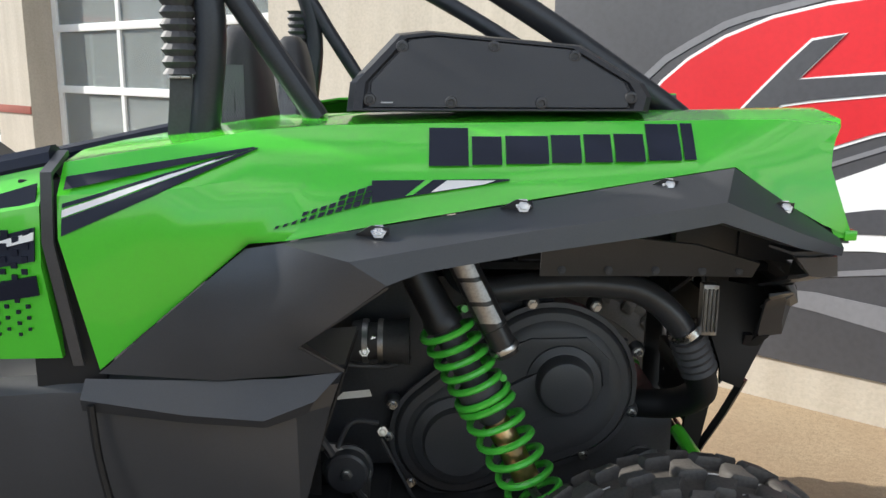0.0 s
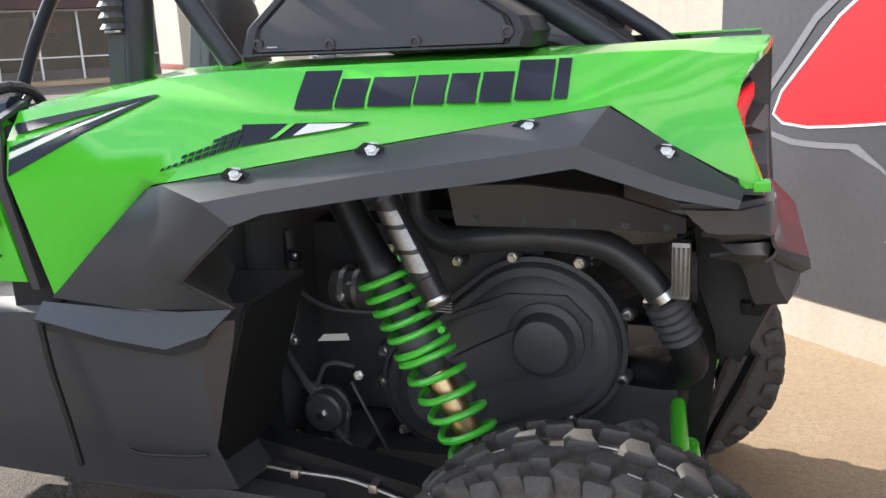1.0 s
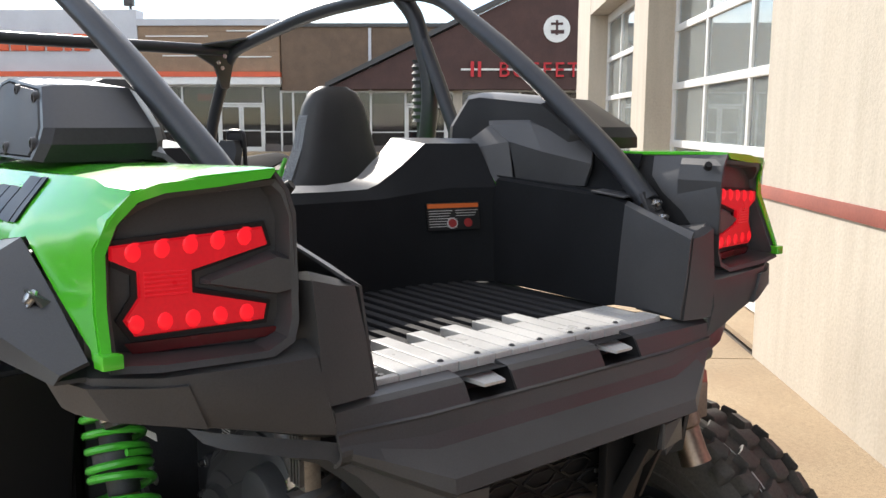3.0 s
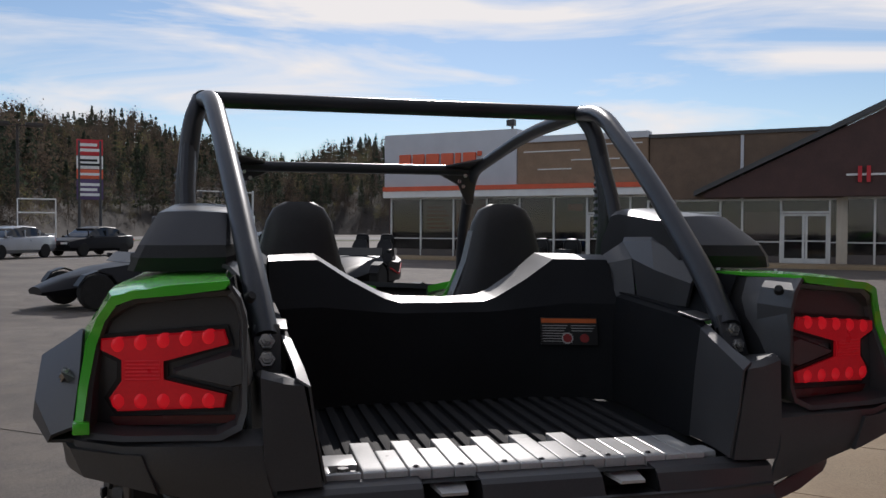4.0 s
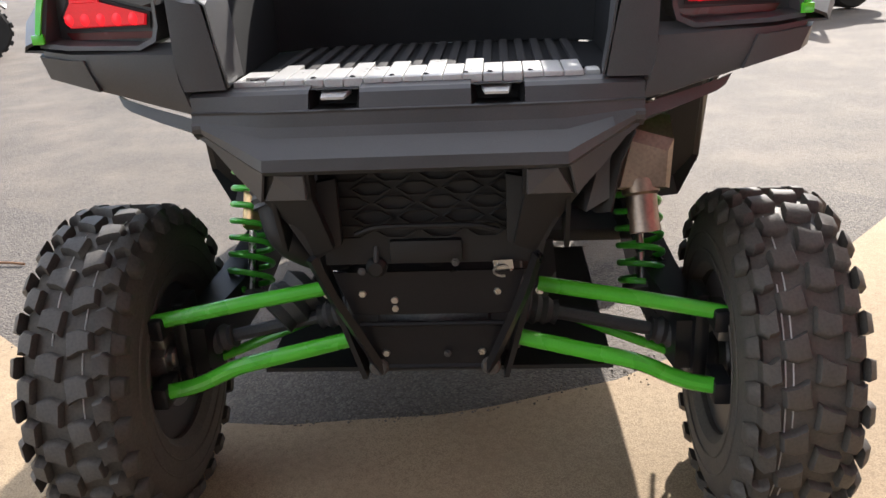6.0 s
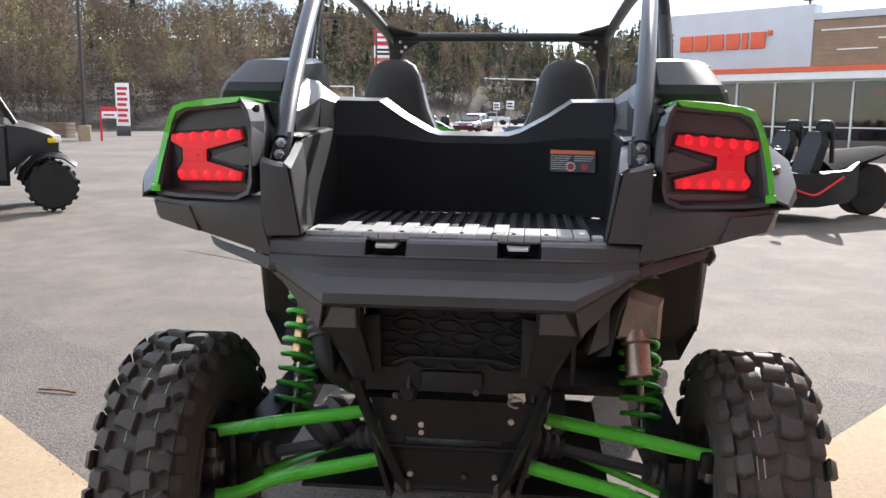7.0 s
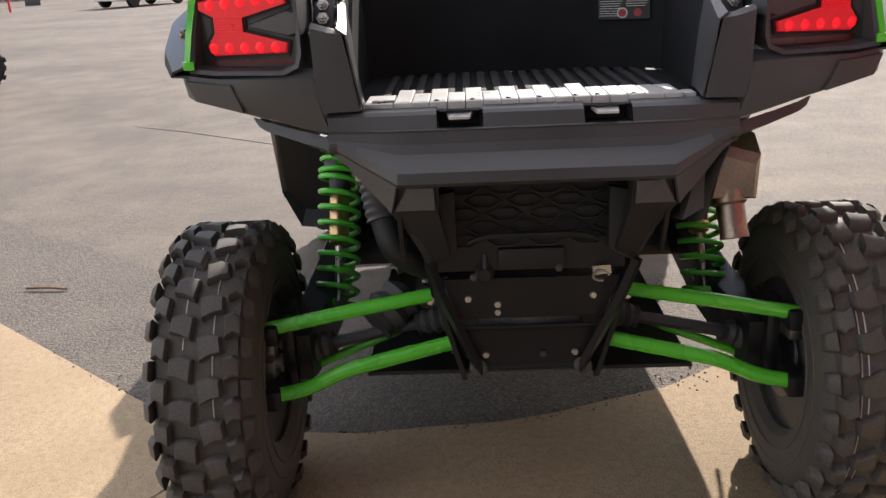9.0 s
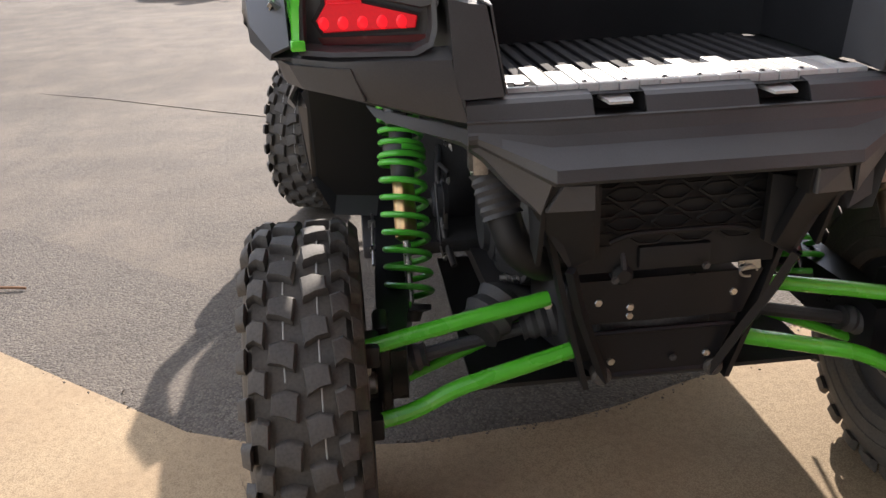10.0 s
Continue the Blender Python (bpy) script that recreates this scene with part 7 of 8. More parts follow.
lathe(bm, (0.050, 0.442, 0.845), (0.090, 0.451, 0.752), [(0, 0.040), (0.25, 0.036), (0.3, 0.030), (0.8, 0.029), (1, 0.031), (1, 0.026), (0.6, 0.026)], 22)
part("tail_pipe", bm, "exhaust", ex, "short bronze tinted tail pipe")
ex.matrix_basis = pose(0.0, -0.018, -0.016)
bm = B()
sheet(bm, [[(-0.10, 0.300, 0.99), (0.00, 0.345, 1.000), (0.075, 0.395, 0.985), (0.100, 0.425, 0.955)], [(-0.10, 0.290, 0.90), (0.00, 0.325, 0.90), (0.080, 0.372, 0.90), (0.105, 0.400, 0.895)], [(-0.10, 0.296, 0.80), (0.00, 0.330, 0.79), (0.078, 0.362, 0.79), (0.100, 0.385, 0.80)]], 0.006)
part("heat_shield", bm, "gap_black", ex, "black heat shield", 40)
bm = B()
loft(bm, [[(-0.05, 0.30, 0.78), (-0.05, 0.40, 0.78), (-0.05, 0.40, 1.0), (-0.05, 0.32, 1.0)], [(0.10, 0.335, 0.80), (0.10, 0.385, 0.83), (0.09, 0.42, 0.965), (0.09, 0.38, 0.975)]])
part("heat_shield", bm, "black_plastic", ex, "black heat shield")

# ---- shopping plaza across the lot ----
FC, FD, FN = Vector((-31.3, 17.85, 0)), Vector((0.66, 0.7513, 0)).normalized(), Vector((0.7513, -0.66, 0)).normalized()
F_M = Matrix.Translation(FC) @ Matrix(((FD.x, FN.x, 0, 0), (FD.y, FN.y, 0, 0), (0, 0, 1, 0), (0, 0, 0, 1)))


def fbox(bm, q0, q1, n0, n1, z0, z1, bevel=0.0):
    return box(bm, q0, q1, n0, n1, z0, z1, bevel, F_M)


def fprism(bm, pts, n, depth):
    return prism(bm, [F_M @ Vector((q, n, z)) for q, z in pts], FN * depth)


def fpart(name, mat, parent, *boxes, label="", bevel=0.0):
    bm = B()
    for b in boxes:
        fbox(bm, *b, bevel)
    return part(name, bm, mat, parent, label)


def storefront(parent, q0, q1, top, doors, posts, low=0.35):
    """Glazing between q0 and q1: sills, posts, panes; doors at the given spans."""
    # dark backing behind the panes: the unlit room is painted in
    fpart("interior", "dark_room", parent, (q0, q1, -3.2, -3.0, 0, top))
    fpart("interior_floor", "concrete", parent, (q0, q1, -3.0, -0.2, 0.0, 0.1))
    edges = sorted(set([q0, q1] + posts + [d for span in doors for d in span]))
    for a, b in zip(edges, edges[1:]):
        is_door = any(abs(a - s[0]) < 0.01 and abs(b - s[1]) < 0.01 for s in doors)
        frame = fpart("window_frame" if not is_door else "door_frame", "alu_frame", parent, (a - 0.04, a + 0.04, -0.2, -0.08, 0.1, top), (a, b, -0.2, -0.08, top - 0.08, top))
        if is_door:
            mid = (a + b) / 2
            fpart("door_leaf", "alu_frame", frame, (a + 0.04, a + 0.13, -0.18, -0.11, 0.12, 2.12), (mid - 0.10, mid - 0.01, -0.18, -0.11, 0.12, 2.12), (a + 0.04, mid, -0.18, -0.11, 2.03, 2.12), (a + 0.04, mid, -0.18, -0.11, 0.12, 0.32), (a + 0.04, mid, -0.18, -0.11, 1.0, 1.05))
            fpart("door_leaf", "alu_frame", frame, (mid + 0.01, mid + 0.10, -0.18, -0.11, 0.12, 2.12), (b - 0.13, b - 0.04, -0.18, -0.11, 0.12, 2.12), (mid, b - 0.04, -0.18, -0.11, 2.03, 2.12), (mid, b - 0.04, -0.18, -0.11, 0.12, 0.32), (mid, b - 0.04, -0.18, -0.11, 1.0, 1.05))
            fpart("pane", "shop_glass", frame, (a + 0.05, b - 0.05, -0.15, -0.14, 0.15, top - 0.08)).visible_shadow = False
            fpart("transom", "alu_frame", frame, (a, b, -0.2, -0.08, 2.14, 2.22))
        else:
            fpart("bulkhead", "storefront_base", frame, (a + 0.04, b - 0.04, -0.2, -0.06, 0.1, low))
            fpart("pane", "shop_glass", frame, (a + 0.04, b - 0.04, -0.15, -0.14, low, top - 0.08)).visible_shadow = False
            fpart("rail", "alu_frame", frame, (a + 0.04, b - 0.04, -0.17, -0.1, 0.95, 1.0))


def build_plaza():
    b = thing("plaza_building", "single-storey shopping plaza with brown siding and a grey sign box", "building")
    # walls behind and above the glazing
    fpart("back_wall", "maroon", b, (-14.4, 24.0, -14.0, -13.7, 0, 5.2), (-14.4, -14.1, -13.7, -0.25, 0, 5.4), (23.7, 24.0, -13.7, -0.25, 0, 5.2))
    fpart("roof", "roof_grey", b, (-14.4, 24.0, -14.0, -0.3, 5.2, 5.3))
    box_ = fpart("sign_box", "sign_grey", b, (-14.4, -7.25, -0.6, 0.25, 3.52, 6.12), label="grey sign box over the coffee shop", bevel=0.03)
    for k, (q, w) in enumerate(((-13.5, 0.66), (-12.74, 0.66), (-11.98, 0.70), (-11.16, 0.66), (-10.40, 0.30), (-9.98, 0.68))):
        fpart("letter_block", "sign_orange", box_, (q, q + w, 0.25, 0.36, 4.38, 5.10), label="orange sign letter block", bevel=0.05)
    fpart("letter_dot", "sign_orange", box_, (-9.22, -9.0, 0.25, 0.36, 4.92, 5.14), bevel=0.03)
    fpart("flood_lamp", "satin_black", b, (-7.75, -7.35, 0.05, 0.30, 6.25, 6.55), (-7.6, -7.5, 0.0, 0.1, 6.1, 6.3), bevel=0.02)
    fpart("orange_band", "sign_orange", b, (-14.4, -1.12, 0.0, 0.42, 3.30, 3.515), label="orange band over the windows")
    fpart("white_fascia", "white_paint", b, (-14.4, -1.12, -0.3, 0.38, 2.98, 3.295), label="white fascia")
    tan = fpart("wood_panel", "tan_siding", b, (-7.24, -1.15, -0.3, 0.18, 3.52, 5.44), label="tan plank cladding")
    for i in range(9):
        z = 3.56 + i * 0.205
        fpart("plank", "tan_siding", tan, (-7.2, -1.18, 0.18, 0.20, z, z + 0.19))
    for q0, q1, z in ((-6.9, -4.2, 4.98), (-4.6, -2.4, 4.55), (-6.2, -4.6, 4.16), (-3.4, -1.4, 5.2), (-3.2, -1.5, 4.12)):
        fpart("light_strip", "white_paint", tan, (q0, q1, 0.20, 0.24, z, z + 0.05), label="pale light strip")
    fpart("parapet_cap", "sign_grey", b, (-7.24, -1.13, -0.35, 0.28, 5.44, 5.72))
    brown = fpart("brown_parapet", "brown_siding", b, (-1.10, 6.5, -0.3, 0.10, 2.74, 5.40), label="brown sheet parapet")
    fpart("brown_cap", "satin_black", b, (-1.12, 6.6, -0.35, 0.18, 5.40, 5.55))
    fpart("downspout", "sign_grey", b, (2.65, 2.77, 0.10, 0.2, 2.74, 5.35))
    # gabled restaurant front
    bm = B()
    fprism(bm, [(1.3, 2.78), (21.5, 2.78), (21.5, 2.95), (11.4, 7.75), (1.3, 2.95)], 0.10, 0.55)
    gable = part("gable", bm, "maroon", b, "dark maroon gable of a restaurant")
    bm = B()
    fprism(bm, [(0.9, 2.85), (11.4, 7.82), (21.9, 2.85), (21.9, 3.05), (11.4, 8.06), (0.9, 3.05)], 0.08, 0.75)
    part("gable_trim", bm, "satin_black", b, "dark roof edge")
    bm = B()
    p = F_M @ Vector((10.55, 0.65, 5.25))
    lathe(bm, p, p + FN * 0.08, [(0, 0.55), (1, 0.55)], 28)
    disc = part("emblem", bm, "white_paint", gable, "round white emblem")
    for q0, q1, z0, z1 in ((10.3, 10.8, 5.4, 5.5), (10.5, 10.6, 5.0, 5.6), (10.3, 10.5, 5.05, 5.2), (10.6, 10.85, 5.05, 5.2)):
        fpart("emblem_stroke", "maroon", disc, (q0, q1, 0.73, 0.75, z0, z1))
    fpart("sign_strip", "white_paint", gable, (6.6, 13.6, 0.66, 0.70, 3.56, 3.64), label="white strip behind the sign letters")
    # readable word of the red sign
    cu = bpy.data.curves.new("word", "FONT")
    cu.body, cu.size, cu.extrude, cu.space_character = "BUFFET", 0.86, 0.04, 1.25
    w = new("word", cu)
    dep = bpy.context.evaluated_depsgraph_get()
    me = bpy.data.meshes.new_from_object(w.evaluated_get(dep))
    bpy.data.objects.remove(w)
    me.materials.append(M["sign_red"])
    letters = new("sign_word", me)
    letters.parent = gable
    letters.matrix_basis = F_M @ Matrix(((1, 0, 0, 8.15), (0, 0, -1, 0.74), (0, 1, 0, 3.30), (0, 0, 0, 1)))
    tagged(letters, "red sign letters")
    fpart("letter_block", "sign_red", gable, (7.0, 7.14, 0.7, 0.78, 3.3, 3.92), (7.3, 7.44, 0.7, 0.78, 3.3, 3.92), label="red sign letter bar")
    storefront(b, -14.2, -1.2, 2.98, [(-3.95, -1.98)], [-12.5, -10.68, -8.89, -7.21, -5.53], 0.45)
    storefront(b, -1.2, 6.4, 2.74, [(-0.05, 1.83), (4.2, 6.0)], [-0.68, 2.7], 0.4)
    storefront(b, 6.4, 21.4, 2.78, [(13.6, 15.4)], [7.6, 9.1, 10.6, 12.1, 17.0, 19.0], 0.5)
    for q0, q1, z0, z1, m in ((-12.4, -10.8, 1.3, 2.8, "poster_pale"), (-10.6, -9.0, 0.6, 2.85, "sign_red"), (-4.9, -4.2, 2.3, 2.6, "sign_red"), (7.7, 8.9, 1.0, 2.5, "poster_pale"), (9.3, 10.4, 1.9, 2.5, "sign_red"), (2.8, 4.1, 1.1, 2.2, "poster_pale")):
        fpart("window_poster", m, b, (q0, q1, -0.26, -0.24, z0, z1), label="window poster")
    for i in range(6):
        fpart("poster_bar", "sign_red", b, (-12.2, -11.0 - 0.15 * (i % 3), -0.238, -0.232, 1.45 + i * 0.2, 1.56 + i * 0.2))
    for q in (6.45, 12.9, 16.2):
        fpart("column", "stucco", b, (q - 0.2, q + 0.2, -0.25, 0.05, 0.0, 2.78), bevel=0.02)
    bm = B()
    fbox(bm, -15.0, 24.0, 0.0, 2.0, -0.1, 0.13, 0.02)
    tagged(part("sidewalk", bm, "concrete", None, ""), "grey concrete sidewalk along the shop fronts", "pavement", kind="structure")


def build_island():
    bm = B()
    pts = [(-11.45, 5.75), (-11.3, 6.6), (-11.35, 9.5), (-13.2, 10.5), (-13.0, 6.2), (-12.2, 5.6)]
    prism(bm, [(x, y, -0.05) for x, y in pts], (0, 0, 0.17), 0.03)
    isl = tagged(part("kerb_island", bm, "concrete", None), "concrete kerb island filled with dark mulch", "kerb", kind="structure")
    bm = B()
    prism(bm, [(x * 0.86 - 12.2 * 0.14, y * 0.86 + 7.4 * 0.14, 0.1) for x, y in pts], (0, 0, 0.045))
    part("mulch", bm, "mulch", isl)
    random.seed(5)
    bm = B()
    for k in range(90):
        x, y = -12.3 + random.uniform(-0.7, 0.7), 7.6 + random.uniform(-1.6, 2.0)
        s = random.uniform(0.03, 0.08)
        m = Matrix.Translation((x, y, 0.15)) @ Euler((random.random() * 6, random.random() * 6, random.random() * 6)).to_matrix().to_4x4()
        box(bm, -s, s, -s * 0.5, s * 0.5, -s * 0.3, s * 0.3, 0, m)
    tagged(part("mulch_chips", bm, "mulch", isl), kind="stuff")
    for (x0, y0, x1, y1) in ((-13.5, 9.2, -17.5, 11.6), (-14.6, 7.4, -18.6, 9.8), (-21, 15.5, -26, 19.0), (-23, 12.5, -28, 16.0), (-40, -8, -46, -5), (-41, -13, -47, -10)):
        d = Vector((x1 - x0, y1 - y0, 0)).normalized()
        n = Vector((-d.y, d.x, 0)) * 0.05
        bm = B()
        prism(bm, [Vector((x0, y0, 0)) - n, Vector((x1, y1, 0)) - n, Vector((x1, y1, 0)) + n, Vector((x0, y0, 0)) + n], (0, 0, 0.004))
        tagged(part("parking_line", bm, "white_paint", None), "faded white parking line", "road marking", kind="structure")


# ---- hillside with late autumn woods ----
FOOT = [(236, 44, 0.108), (224, 48, 0.104), (212, 55, 0.106), (207, 61, 0.114), (203, 64, 0.112), (199, 66, 0.119), (196, 76, 0.12), (193, 85, 0.128), (191, 105, 0.126), (188.7, 128, 0.13), (186, 150, 0.132), (182.6, 172, 0.114), (179.6, 188, 0.098), (176.2, 195, 0.086), (173.7, 198, 0.104), (171, 200, 0.114), (160, 205, 0.09), (140, 210, 0.06)]


def hill_at(az):
    for (a, r, e), (b, q, f) in zip(FOOT, FOOT[1:]):
        if a >= az >= b:
            u = (a - az) / (a - b)
            return r + (q - r) * u, e + (f - e) * u
    return FOOT[0][1:] if az > FOOT[0][0] else FOOT[-1][1:]


def hill_height(az, r):
    r0, e = hill_at(az)
    ridge = r0 + 95
    top = max(2.0, e * ridge - 7.5 + 3.5 * max(0.0, min(1.0, (az - 192) / 10)))
    u = max(0.0, min(1.0, (r - r0) / 95.0))
    bumps = noise.noise((r * 0.03, az * 0.2, 0)) * 1.2 * u
    return top * (u ** 0.75) * (1 if r < ridge else max(0.5, 1 - (r - ridge) / 300)) + bumps


def build_hill():
    bm = B()
    azs = [238 - i * 2 for i in range(51)]
    grid = []
    for az in azs:
        r0, e = hill_at(az)
        grid.append([bm.verts.new((r * math.cos(radians(az)), r * math.sin(radians(az)), hill_height(az, r) - 0.02)) for r in [r0 - 4, r0, r0 + 4, r0 + 10, r0 + 20, r0 + 35, r0 + 55, r0 + 75, r0 + 95, r0 + 130, r0 + 200]])
    for a, b in zip(grid, grid[1:]):
        for j in range(len(a) - 1):
            bm.faces.new((a[j], b[j], b[j + 1], a[j + 1]))
    structure("hillside", bm, "hill_soil", "wooded hillside with brown undergrowth", "hill", 60)


def woods(name, kind, trees, bark, leaf, label):
    """Many trees as two sheets of triangles: wood and foliage."""
    wv, wf, lv, lf = [], [], [], []

    def limb(p, q, r0, r1):
        d = (q - p).normalized()
        s = d.cross(Vector((0, 0, 1)) if abs(d.z) < 0.9 else Vector((1, 0, 0))).normalized()
        u = s.cross(d)
        i = len(wv)
        for c, r in ((p, r0), (q, r1)):
            for k in range(3):
                a = 2 * math.pi * k / 3
                wv.append(c + (s * math.cos(a) + u * math.sin(a)) * r)
        for k in range(3):
            j = (k + 1) % 3
            wf.append((i + k, i + j, i + 3 + j, i + 3 + k))

    def leaf_tri(c, s):
        a, b = Vector([random.gauss(0, 1) for _ in range(3)]).normalized(), Vector([random.gauss(0, 1) for _ in range(3)]).normalized()
        i = len(lv)
        lv.extend((c + a * s, c - a * s * 0.5 + b * s * 0.7, c - a * s * 0.5 - b * s * 0.7))
        lf.append((i, i + 1, i + 2))

    for x, y, z, h in trees:
        base = Vector((x, y, z - 0.3))
        lean = Vector((random.uniform(-0.06, 0.06), random.uniform(-0.06, 0.06), 1)) * h
        if kind == "conifer":
            limb(base, base + lean, 0.02 * h, 0.01)
            for k in range(int(16 + h * 2)):
                f = random.uniform(0.28, 1.0)
                w = (1.03 - f) * h * 0.26
                for m in range(9):
                    a = random.uniform(0, 2 * math.pi)
                    rr = w * random.uniform(0.2, 1.0)
                    leaf_tri(base + lean * f + Vector((math.cos(a) * rr, math.sin(a) * rr, -rr * 0.35)), h * 0.035)
            continue
        top = base + lean
        limb(base, base + lean * 0.55, 0.0065 * h, 0.0045 * h)
        limb(base + lean * 0.55, top, 0.0045 * h, 0.0012 * h)
        for k in range(9 if kind == "bare" else 7):
            f = random.uniform(0.12, 0.92)
            a = random.uniform(0, 2 * math.pi)
            ln = h * (1.05 - f) * random.uniform(0.35, 0.6)
            p = base + lean * f
            q = p + Vector((math.cos(a) * ln * 0.6, math.sin(a) * ln * 0.6, ln * 0.75))
            limb(p, q, 0.0035 * h, 0.0012 * h)
            for m in range(34 if kind == "bare" else 38):
                g = random.uniform(0.2, 1.15)
                leaf_tri(p.lerp(q, g) + Vector([random.gauss(0, 0.075 * h) for _ in range(3)]), h * random.uniform(0.011, 0.028))
            if kind == "bare":
                for m in range(3):
                    g = random.uniform(0.3, 1.0)
                    c = p.lerp(q, g)
                    limb(c, c + Vector((random.gauss(0, 0.06), random.gauss(0, 0.06), random.uniform(0.06, 0.14))) * h, 0.0018 * h, 0.0008 * h)
    for nm, vs, fs, m in ((name, wv, wf, bark), (name + "_foliage", lv, lf, leaf)):
        me = bpy.data.meshes.new(nm)
        me.from_pydata(vs, [], fs)
        me.materials.append(M[m])
        tagged(new(nm, me), label, "trees", kind="stuff")


def build_woods():
    random.seed(11)
    bare, leafy, fir, bush = [], [], [], []
    for k in range(2000):
        az = random.uniform(150, 234)
        r0, e = hill_at(az)
        r = r0 + 2 + 100 * random.random() ** 1.25
        z = hill_height(az, r)
        x, y = r * math.cos(radians(az)), r * math.sin(radians(az))
        grow = 0.5 + 0.5 * min(1.0, (r - r0) / 45)
        u = random.random()
        ridge = (r - r0) > 70
        if ridge and random.random() < (0.75 if az < 194 else 0.16):
            fir.append((x, y, z, random.uniform(5.5, 10)))
        elif u < 0.26:
            leafy.append((x, y, z, grow * random.uniform(5, 9.5)))
        elif u < 0.29:
            fir.append((x, y, z, grow * random.uniform(4, 8)))
        else:
            bare.append((x, y, z, grow * random.uniform(5, 10)))
    for k in range(900):
        az = random.uniform(168, 195)
        r0, e = hill_at(az)
        r = r0 + 4 + 100 * random.random() ** 0.8
        spot = (r * math.cos(radians(az)), r * math.sin(radians(az)), hill_height(az, r), random.uniform(5, 9.5))
        (fir if random.random() < 0.6 else bare).append(spot)
    for k in range(1700):
        az = random.uniform(150, 234)
        r0, e = hill_at(az)
        r = r0 + 1 + 90 * random.random() ** 1.6
        bush.append((r * math.cos(radians(az)), r * math.sin(radians(az)), hill_height(az, r), random.uniform(1.2, 3.0)))
    woods("bare_woods", "bare", bare, "bark", "twig_brown", "leafless brown autumn trees on the hillside")
    woods("yellow_woods", "leafy", leafy, "bark_pale", "leaf_yellow", "thin yellow-green autumn trees on the hillside")
    woods("fir_woods", "conifer", fir, "bark", "needle", "dark evergreen trees along the ridge")
    woods("undergrowth", "leafy", bush, "bark", "bush_brown", "brown bushes at the foot of the hill")


def leafy_material(name, base, rough, **kw):
    """Thin foliage: half of the light goes through."""
    m = material(name, base, rough, **kw)
    t = m.node_tree
    b = t.nodes["Principled BSDF"]
    tr = t.nodes.new("ShaderNodeBsdfTranslucent")
    mx = t.nodes.new("ShaderNodeMixShader")
    mx.inputs[0].default_value = 0.45
    t.links.new(b.inputs["Base Color"].links[0].from_socket, tr.inputs["Color"])
    t.links.new(b.outputs[0], mx.inputs[1])
    t.links.new(tr.outputs[0], mx.inputs[2])
    t.links.new(mx.outputs[0], t.nodes["Material Output"].inputs["Surface"])
    return m


M.update({
    "shop_glass": glass("shop_glass", (0.16, 0.165, 0.175), 0.03, 0.96),
    "alu_frame": material("alu_frame", (0.62, 0.62, 0.61), 0.4, 0.2, var=0.06, scale=2, fine=20, bump=0),
    "storefront_base": material("storefront_base", (0.10, 0.085, 0.08), 0.7, var=0.12, scale=2, fine=20, bump=0.05),
    "roof_grey": material("roof_grey", (0.18, 0.18, 0.18), 0.9, var=0.1, scale=1, fine=10, bump=0),
    "poster_pale": material("poster_pale", (0.62, 0.42, 0.44), 0.5, var=0.2, scale=2, fine=12, bump=0),
    "mulch": material("mulch", (0.06, 0.032, 0.02), 0.95, var=0.35, scale=8, fine=40, bump=0.5, depth=0.02),
    "hill_soil": material("hill_soil", (0.030, 0.022, 0.016), 0.95, var=0.35, scale=0.12, fine=1.5, bump=0.5, depth=0.3),
    "bark": material("bark", (0.095, 0.072, 0.056), 0.95, var=0.25, scale=0.5, fine=6, bump=0),
    "bark_pale": material("bark_pale", (0.17, 0.145, 0.115), 0.95, var=0.25, scale=0.5, fine=6, bump=0),
    # bush brown darkened: the shadow at the hill's foot is in the colour
    "bush_brown": leafy_material("bush_brown", (0.062, 0.047, 0.036), 0.95, var=0.4, scale=0.15, fine=2, bump=0),
    "twig_brown": leafy_material("twig_brown", (0.150, 0.112, 0.082), 0.95, var=0.4, scale=0.15, fine=2, bump=0),
    "leaf_yellow": leafy_material("leaf_yellow", (0.25, 0.225, 0.10), 0.9, var=0.45, scale=0.12, fine=2, bump=0),
    "needle": leafy_material("needle", (0.060, 0.078, 0.050), 0.9, var=0.3, scale=0.2, fine=2, bump=0),
    "grass": material("grass", (0.09, 0.10, 0.035), 0.95, var=0.3, scale=0.5, fine=8, bump=0.3, depth=0.03),
    "road": material("road", (0.19, 0.18, 0.17), 0.9, var=0.12, scale=0.3, fine=20, bump=0.1),
})
build_plaza()
build_island()
build_hill()
build_woods()

# ---- parked vehicles and street furniture ----
def simple_wheel(name, par, p, r, w, axis=(0, 1, 0), rim="alloy"):
    p, axis = Vector(p), Vector(axis)
    bm = B()
    lathe(bm, p - axis * w / 2, p + axis * w / 2, [(0, r * 0.62), (0.0, r * 0.9), (0.12, r), (0.88, r), (1, r * 0.9), (1, r * 0.62)], 20)
    wh = part(name, bm, "far_rubber", par)
    bm = B()
    lathe(bm, p - axis * w * 0.42, p + axis * w * 0.42, [(0, r * 0.15), (0.02, r * 0.62), (0.98, r * 0.62), (1, r * 0.15)], 14)
    part("rim", bm, rim, wh)
    return wh


def section(x, pts):
    """A ring across a car at x from half a profile (y, z), mirrored."""
    return [(x, y, z) for y, z in pts] + [(x, -y, z) for y, z in reversed(pts)]


